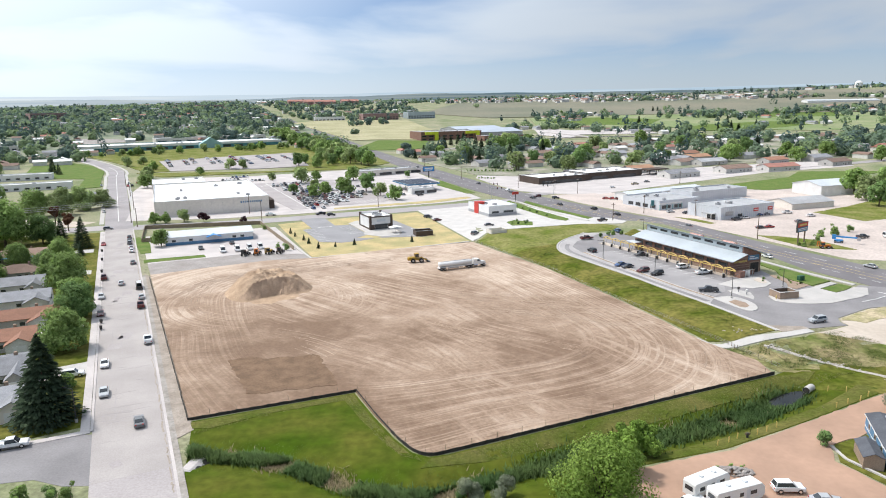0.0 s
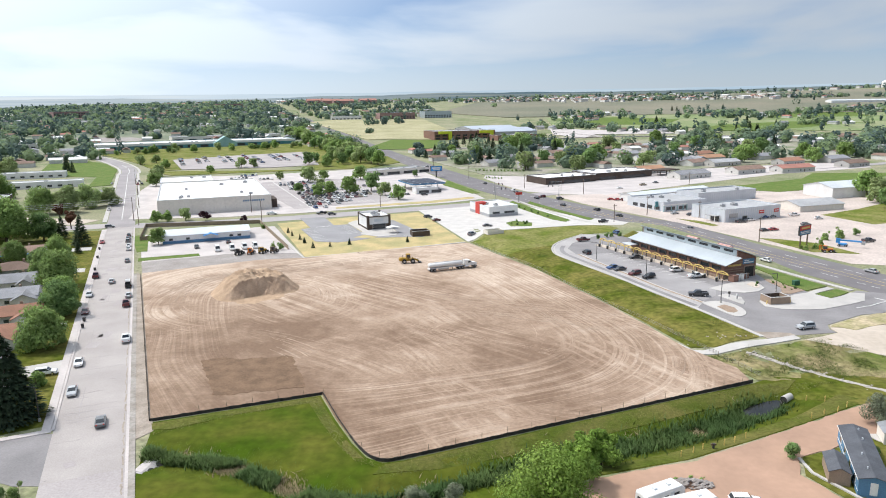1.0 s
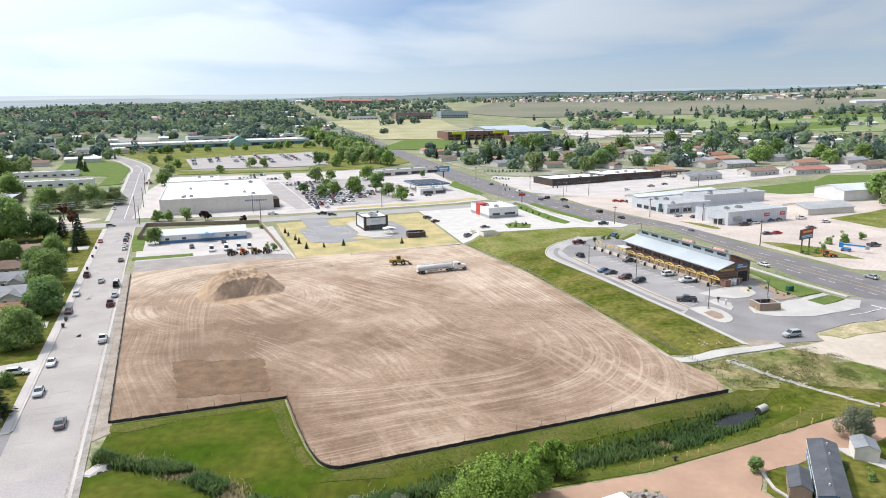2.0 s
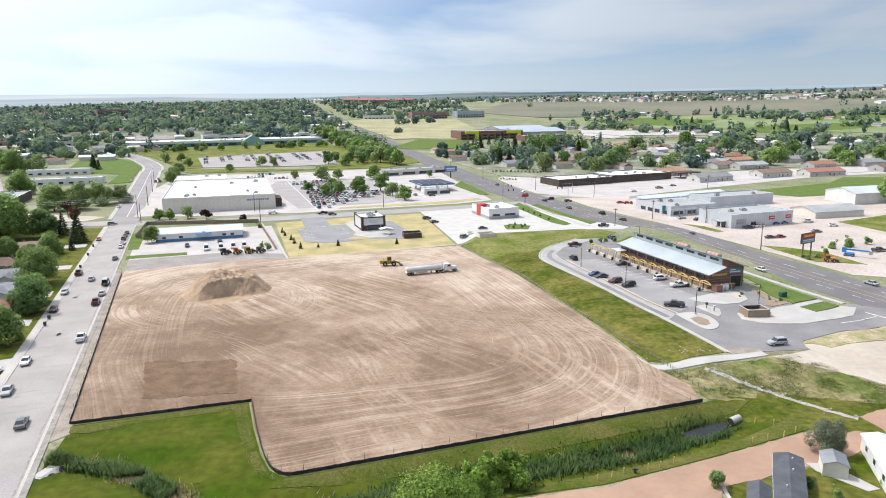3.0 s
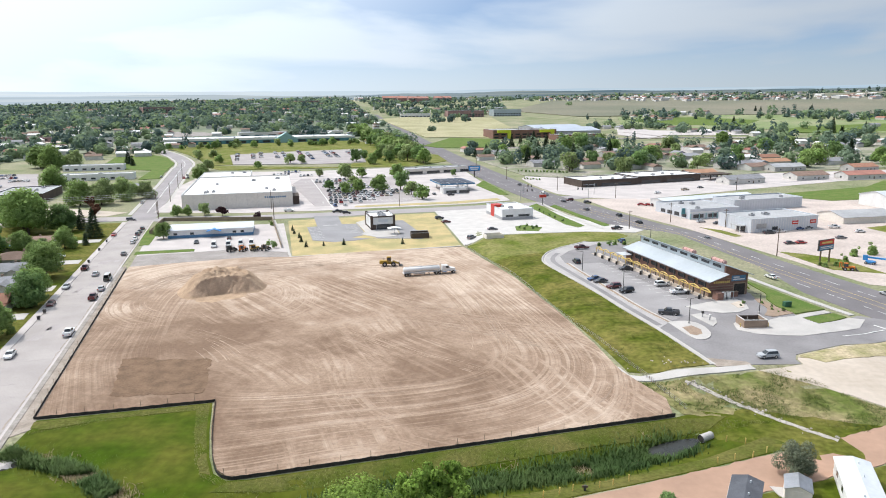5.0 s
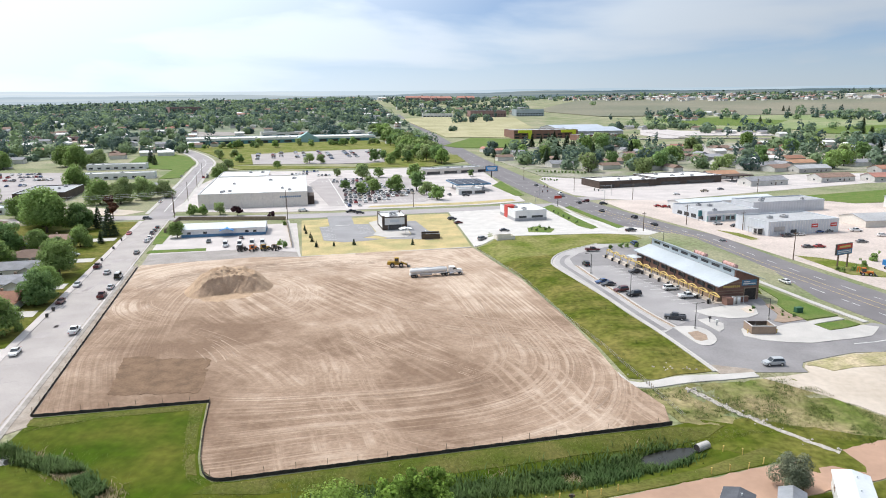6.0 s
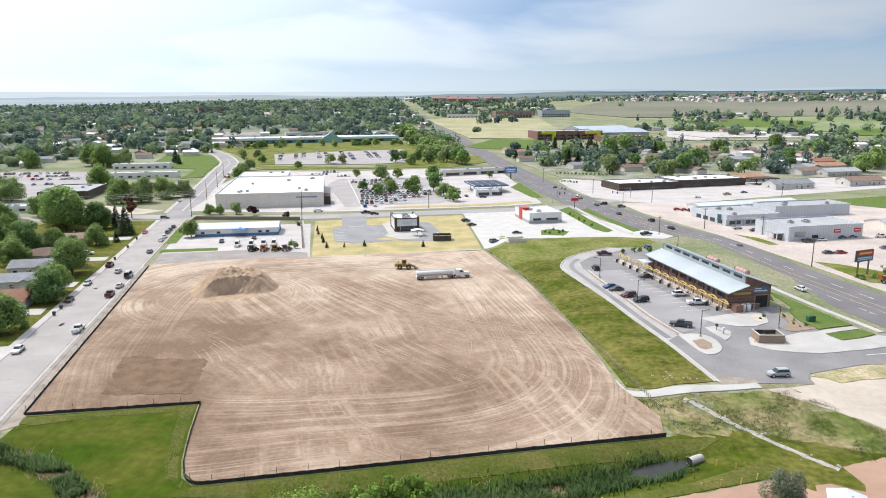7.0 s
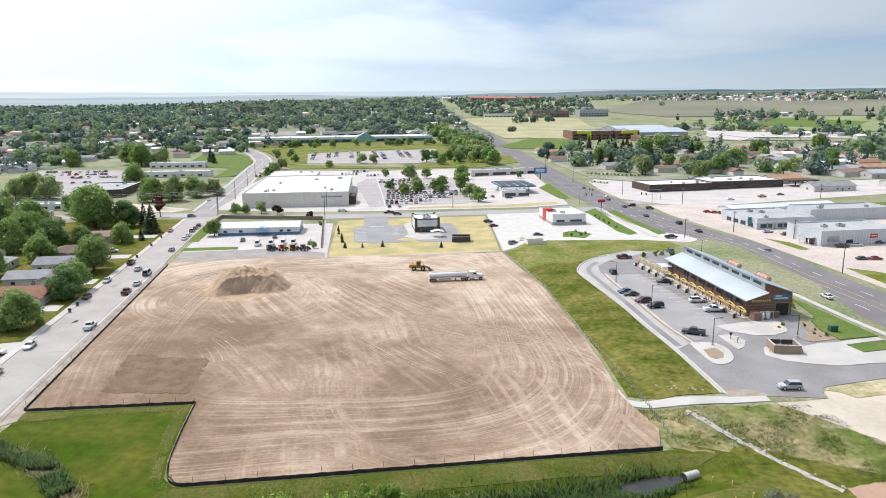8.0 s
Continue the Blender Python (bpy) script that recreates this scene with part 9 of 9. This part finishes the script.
mall = hall("mall", -385, 868, 262, 60, 7.0, 24, "teal", "whiteroof", "long low mall with a white roof and teal front", units=12, seed=21, windows=[(6 + k * 16, 16 + k * 16, 0.6, 3.6) for k in range(15)], band=(4.6, 7.6, "white"))
part("entrance_gable", profile(bmesh.new(), [(150, 0), (180, 0), (180, 5), (165, 14), (150, 5)], -9, 4), M["paleteal"], mall, "pale teal entrance gable")
school = block("school", 52, 985, 96, 50, 12, 16, "brick", "greyroof", "brick school with lime yellow frames", 9, 2)
for a, b in ((6, 26), (70, 92)):
    part("yellow_frame", boxes((a, -3, 8.5, b, 0.1, 12.2), (b - 5, -3, 0, b, 0.1, 8.5)), M["lime"], school, "lime yellow entrance frame")
shed_roofed("school_hall", 165, 1060, 84, 60, 7, 22, "greyroof", "roofstripe", "school hall under a low metal roof", rise=5)
shed_roofed("school_hall", 150, 1150, 90, 60, 6, 22, "greyroof", "roofstripe", "school hall under a low metal roof", rise=4)
block("school_wing", 140, 955, 66, 26, 7, 22, "brick", "greyroof", "low dark school wing", 10)
block("arena", -40, 1590, 84, 60, 14, 12, "pinkbrick", "greyroof", "broad brick college building", 12, 2)
block("arena", 66, 1625, 66, 50, 15, 12, "steelroof", "steelroof", "wide glass-fronted college building", 10, 2)
for x, y, w in ((-275, 2460, 80), (-180, 2370, 70), (-100, 2440, 60), (-225, 2400, 60)):
    house(x, y, w, 34, 15, "redroof", "pinkbrick", h=14, rise=6, label="large block with a red tiled roof", chimney=False, detail=False)
block("brick_block", -873, 1816, 90, 40, 19, 40, "pinkbrick", "greyroof", "large red brick institution among trees", 14, 4)
block("brick_block", -560, 2200, 80, 40, 14, 24, "pinkbrick", "greyroof", "red brick block among trees", 8, 3)
block("long_shop", -150, 1590, 70, 24, 8, 14, "white", "whiteroof", "pale flats before the college", 8)
block("long_shop", -630, 892, 80, 24, 5, 8, "pinkbrick", "shinglebrown", "long brown-roofed building among trees", 8)
block("long_shop", -520, 885, 60, 26, 6, 24, "tan", "greyroof", "low tan shop row among trees", 8)
block("long_shop", -330, 1020, 160, 34, 6, 24, "tan", "greyroof", "low tan building behind the mall", 8)
shed_roofed("white_hall", 1270, 1790, 190, 40, 5, -10, "white", "whitemetal", "long white-roofed hall on the plain", rise=3)
for x, y, w, roof, turn in ((224, 512, 32, "shingle", 22), (206, 552, 26, "orangeroof", 20), (258, 618, 34, "shingle", 20), (300, 640, 28, "orangeroof", 20), (404, 738, 50, "whiteroof", 20), (291, 595, 32, "greyroof", 20), (322, 536, 34, "redroof", 15), (281, 534, 30, "shinglebrown", 20), (242, 650, 26, "shingle", 10), (268, 600, 24, "shinglebrown", 30), (354, 640, 26, "shingle", 20), (407, 742, 26, "shingle", 20), (90, 640, 24, "shingle", 25), (140, 660, 24, "shinglebrown", 25),
                            (110, 690, 22, "shingle", 25), (170, 730, 22, "shinglebrown", 25), (220, 780, 22, "shingle", 25), (280, 800, 22, "shinglebrown", 25), (350, 590, 26, "shinglered", 20), (400, 600, 26, "shingle", 20), (440, 650, 24, "shinglebrown", 20), (470, 700, 24, "shingle", 20), (240, 700, 22, "shingle", 20), (310, 680, 22, "shinglered", 20), (390, 560, 26, "shinglebrown", 20), (460, 560, 26, "shingle", 20)):
    house(x, y, w, 14, turn, roof, "siding", h=3.6, rise=2.4, chimney=False, detail=y < 600)
root = thing("drive_canopy", pose(205, 525, height(205, 525), 0, 0, 22), "dark drive-through canopy on posts", "canopy")
part("deck", boxes((0, 0, 4, 22, 12, 4.8)), M["darkwall"], root)
for k in (10, 20):
    part("post", boxes((k, 2, 0, k + 0.6, 2.6, 4), (k, 9, 0, k + 0.6, 9.6, 4)), M["darkwall"], root)

root = thing("water_tank", pose(1896, 2563, 108), "white domed water tank on a far hill", "water tank")
part("wall", tube(bmesh.new(), (0, 0, -12), (0, 0, 15), 14, n=24), M["white"], root)
bm = bmesh.new()
rings = [[bm.verts.new((r * math.cos(k * math.pi / 12), r * math.sin(k * math.pi / 12), z)) for k in range(24)] for r, z in ((14.2, 15), (11.5, 19), (6, 22), (1.5, 23))]
for a, b in zip(rings, rings[1:]):
    for k in range(24):
        bm.faces.new((a[k], a[(k + 1) % 24], b[(k + 1) % 24], b[k]))
bm.faces.new(rings[-1])
part("dome", bm, M["white"], root, "", True)

# ---- woods and roofs of the town to the horizon ----
MAIN_LINE = [(p[0], p[1]) for p in MAIN]
def main_x(y):
    for (x0, y0), (x1, y1) in zip(MAIN_LINE, MAIN_LINE[1:]):
        if y0 <= y <= y1:
            return x0 + (x1 - x0) * (y - y0) / (y1 - y0)
    return -235 - 0.245 * (y - 1720)


def bend_gap(x, y):
    return along([(p[0], p[1], 0) for p in bend], x, y)[0] < 16


def wooded(x, y):
    n = noise.noise((x / 140, y / 140, 0.5))
    mx = main_x(y)
    if x < mx - 20:
        if y < 640 and x > kerb_x(y) - 24:
            return 0
        if y < 440 and x > -330 or (-425 < x < -215 and 395 < y < 690):
            return 0
        if -420 < x < mx and 600 < y < 870:
            return 0.5 if x < -330 else 0
        if -400 < x < -120 and 850 < y < 1010:
            return 0
        if y < 900 and bend_gap(x, y):
            return 0
        if y < 1350:
            return 0.62 if n > 0.0 else 0.2
        return 0.72 if n > -0.3 else 0.3
    if x > mx + 24:
        if y < 600 and x < 460:
            return 0
        if y < 860:
            return 0.32 if x < 460 and n > -0.1 else 0.16 if x < 460 else 0.5
        if y < 1150 and x < 340:
            return 0.0
        if y < 1560:
            return 0.6 if n > 0.2 else 0.05 if x > 250 else 0.0
        if y < 2500:
            if x < 100:
                return 0.5 if n > 0 else 0.1
            return 0.9 if x > 300 and -40 < (y - 2450 + 0.55 * (x - 544)) < 90 and n > -0.1 else 0.004
        return 0.75 if n > 0.0 else 0.2
    return 0


HOMES = []


def homes():
    """Where the small houses of the town stand."""
    g = random.Random(31)
    for _ in range(150):
        x = g.uniform(250, 1300)
        HOMES.append((x, 2450 - 0.55 * (x - 544) + g.uniform(-90, 190)))
    while len(HOMES) < 1100:
        y = 440 + 2400 * g.random() ** 1.6
        x = g.uniform(-0.95, 0.75) * (y + 150)
        if wooded(x, y) >= 0.2 and (y > 1300 or all(abs(x - h[0]) + abs(y - h[1]) > 22 for h in HOMES)):
            HOMES.append((x, y))


homes()


def woods():
    g = np.random.default_rng(77)
    sets = {k: ([], [], []) for k in ("woods", "woodsdark", "woodslight")}
    cells = {}
    for hx, hy in HOMES:
        cells.setdefault((int(hx // 60), int(hy // 60)), []).append((hx, hy))

    def crowded(x, y):
        """Open ground before and beside a house."""
        for a in (-1, 0, 1):
            for b in (-1, 0, 1):
                for hx, hy in cells.get((int(x // 60) + a, int(y // 60) + b), ()):
                    if abs(x - hx) < 11 and -22 < y - hy < 8:
                        return True
        return False

    def cloud(kind, x, y, z, r, h, n, s):
        verts, faces, normals = sets[kind]
        d = g.normal(size=(n, 3))
        d /= np.linalg.norm(d, axis=1)[:, None]
        lump = 1 + 0.22 * np.sin(d @ g.normal(size=3) * 3 + g.random() * 6)[:, None]
        c = np.array((x, y, z + h * 0.55)) + d * lump * (0.72 + 0.3 * g.random((n, 1))) * np.array((r, r, h * 0.47))
        nn = d + 0.22 * g.normal(size=(n, 3)) + np.array((0, 0, 0.3))
        nn /= np.linalg.norm(nn, axis=1)[:, None]
        a = np.cross(nn, g.normal(size=(n, 3)))
        a /= np.linalg.norm(a, axis=1)[:, None]
        b = np.cross(nn, a)
        k = (s * (0.6 + 0.8 * g.random((n, 1))))
        i = len(verts)
        o = 0.55 * d * np.array((1, 1, r / (h * 0.47))) + 0.4 * nn + np.array((0, 0, 0.3))
        o /= np.linalg.norm(o, axis=1)[:, None]
        normals.extend(map(tuple, np.repeat(o, 4, axis=0)))
        q = np.stack([c - a * k, c - b * k, c + a * k, c + b * k], 1).reshape(-1, 3)
        verts.extend(map(tuple, q))
        faces.extend((i + 4 * j, i + 4 * j + 1, i + 4 * j + 2, i + 4 * j + 3) for j in range(n))

    y = 430.0
    while y < 3000:
        step = 16 if y < 900 else 17 if y < 1500 else 20 if y < 2500 else 31
        half = min(4200, 0.95 * y + 150)
        x = -half
        while x < half:
            px, py = x + g.uniform(-0.9, 0.9) * step, y + g.uniform(-0.9, 0.9) * step
            if g.random() < wooded(px, py) and not (py < 1600 and crowded(px, py)):
                r = math.hypot(px, py)
                big = g.uniform(0.6, 1.4)
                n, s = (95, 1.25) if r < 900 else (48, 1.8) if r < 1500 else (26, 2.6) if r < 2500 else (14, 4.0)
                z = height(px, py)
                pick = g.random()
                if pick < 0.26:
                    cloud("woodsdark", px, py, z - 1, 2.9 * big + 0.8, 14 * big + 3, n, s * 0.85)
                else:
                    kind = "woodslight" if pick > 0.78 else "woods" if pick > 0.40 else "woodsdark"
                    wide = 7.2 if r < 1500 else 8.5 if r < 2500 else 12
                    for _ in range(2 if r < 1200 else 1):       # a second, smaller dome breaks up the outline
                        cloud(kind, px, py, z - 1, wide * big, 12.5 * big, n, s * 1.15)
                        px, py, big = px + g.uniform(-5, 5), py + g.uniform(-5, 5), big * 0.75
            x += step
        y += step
    # these three take the leaf colours tinted with painted haze
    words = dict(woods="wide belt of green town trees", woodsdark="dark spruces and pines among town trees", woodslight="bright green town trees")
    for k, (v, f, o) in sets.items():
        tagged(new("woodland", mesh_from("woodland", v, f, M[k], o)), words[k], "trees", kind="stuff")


woods()


def roofs():
    """Small gabled houses spread among the far trees."""
    g = random.Random(31)
    sets = {k: ([], []) for k in ("shingle", "shinglebrown", "whiteroof", "redroof")}
    walls = ([], [])
    for x, y in HOMES:
        a = radians(GRID + g.choice((0, 90)))
        c, s = math.cos(a), math.sin(a)
        big = g.choice((1, 1, 1, 1, 1.8)) if y > 1500 else 1
        w, d, h, r = g.uniform(6, 9) * big, g.uniform(4, 5.5) * big, 4.0 * big ** 0.6 + (3 if y > 1500 else 0), 2.2
        z = height(x, y)
        P = lambda u, v, k: (x + u * c - v * s, y + u * s + v * c, z + k)
        v, f = walls
        i = len(v)
        v += [P(-w, -d, -2), P(w, -d, -2), P(w, d, -2), P(-w, d, -2), P(-w, -d, h), P(w, -d, h), P(w, d, h), P(-w, d, h)]
        f += [(i, i + 1, i + 5, i + 4), (i + 1, i + 2, i + 6, i + 5), (i + 2, i + 3, i + 7, i + 6), (i + 3, i, i + 4, i + 7)]
        v, f = sets[g.choice(("shingle", "shingle", "shinglebrown", "shinglebrown", "whiteroof", "redroof"))]
        i = len(v)
        v += [P(-w - .5, -d - .5, h), P(w + .5, -d - .5, h), P(w + .5, d + .5, h), P(-w - .5, d + .5, h), P(-w - .5, 0, h + r), P(w + .5, 0, h + r)]
        f += [(i, i + 1, i + 5, i + 4), (i + 2, i + 3, i + 4, i + 5), (i + 1, i + 2, i + 5), (i + 3, i, i + 4), (i + 3, i + 2, i + 1, i)]
    root = thing("far_houses", pose(0, 0, 0), "many small far-off houses among trees", "houses", kind="stuff")
    for k, (v, f) in sets.items():
        link(new("roof", mesh_from("roof", v, f, M[k])), root)
    link(new("wall", mesh_from("wall", *walls, M["siding"])), root)


roofs()
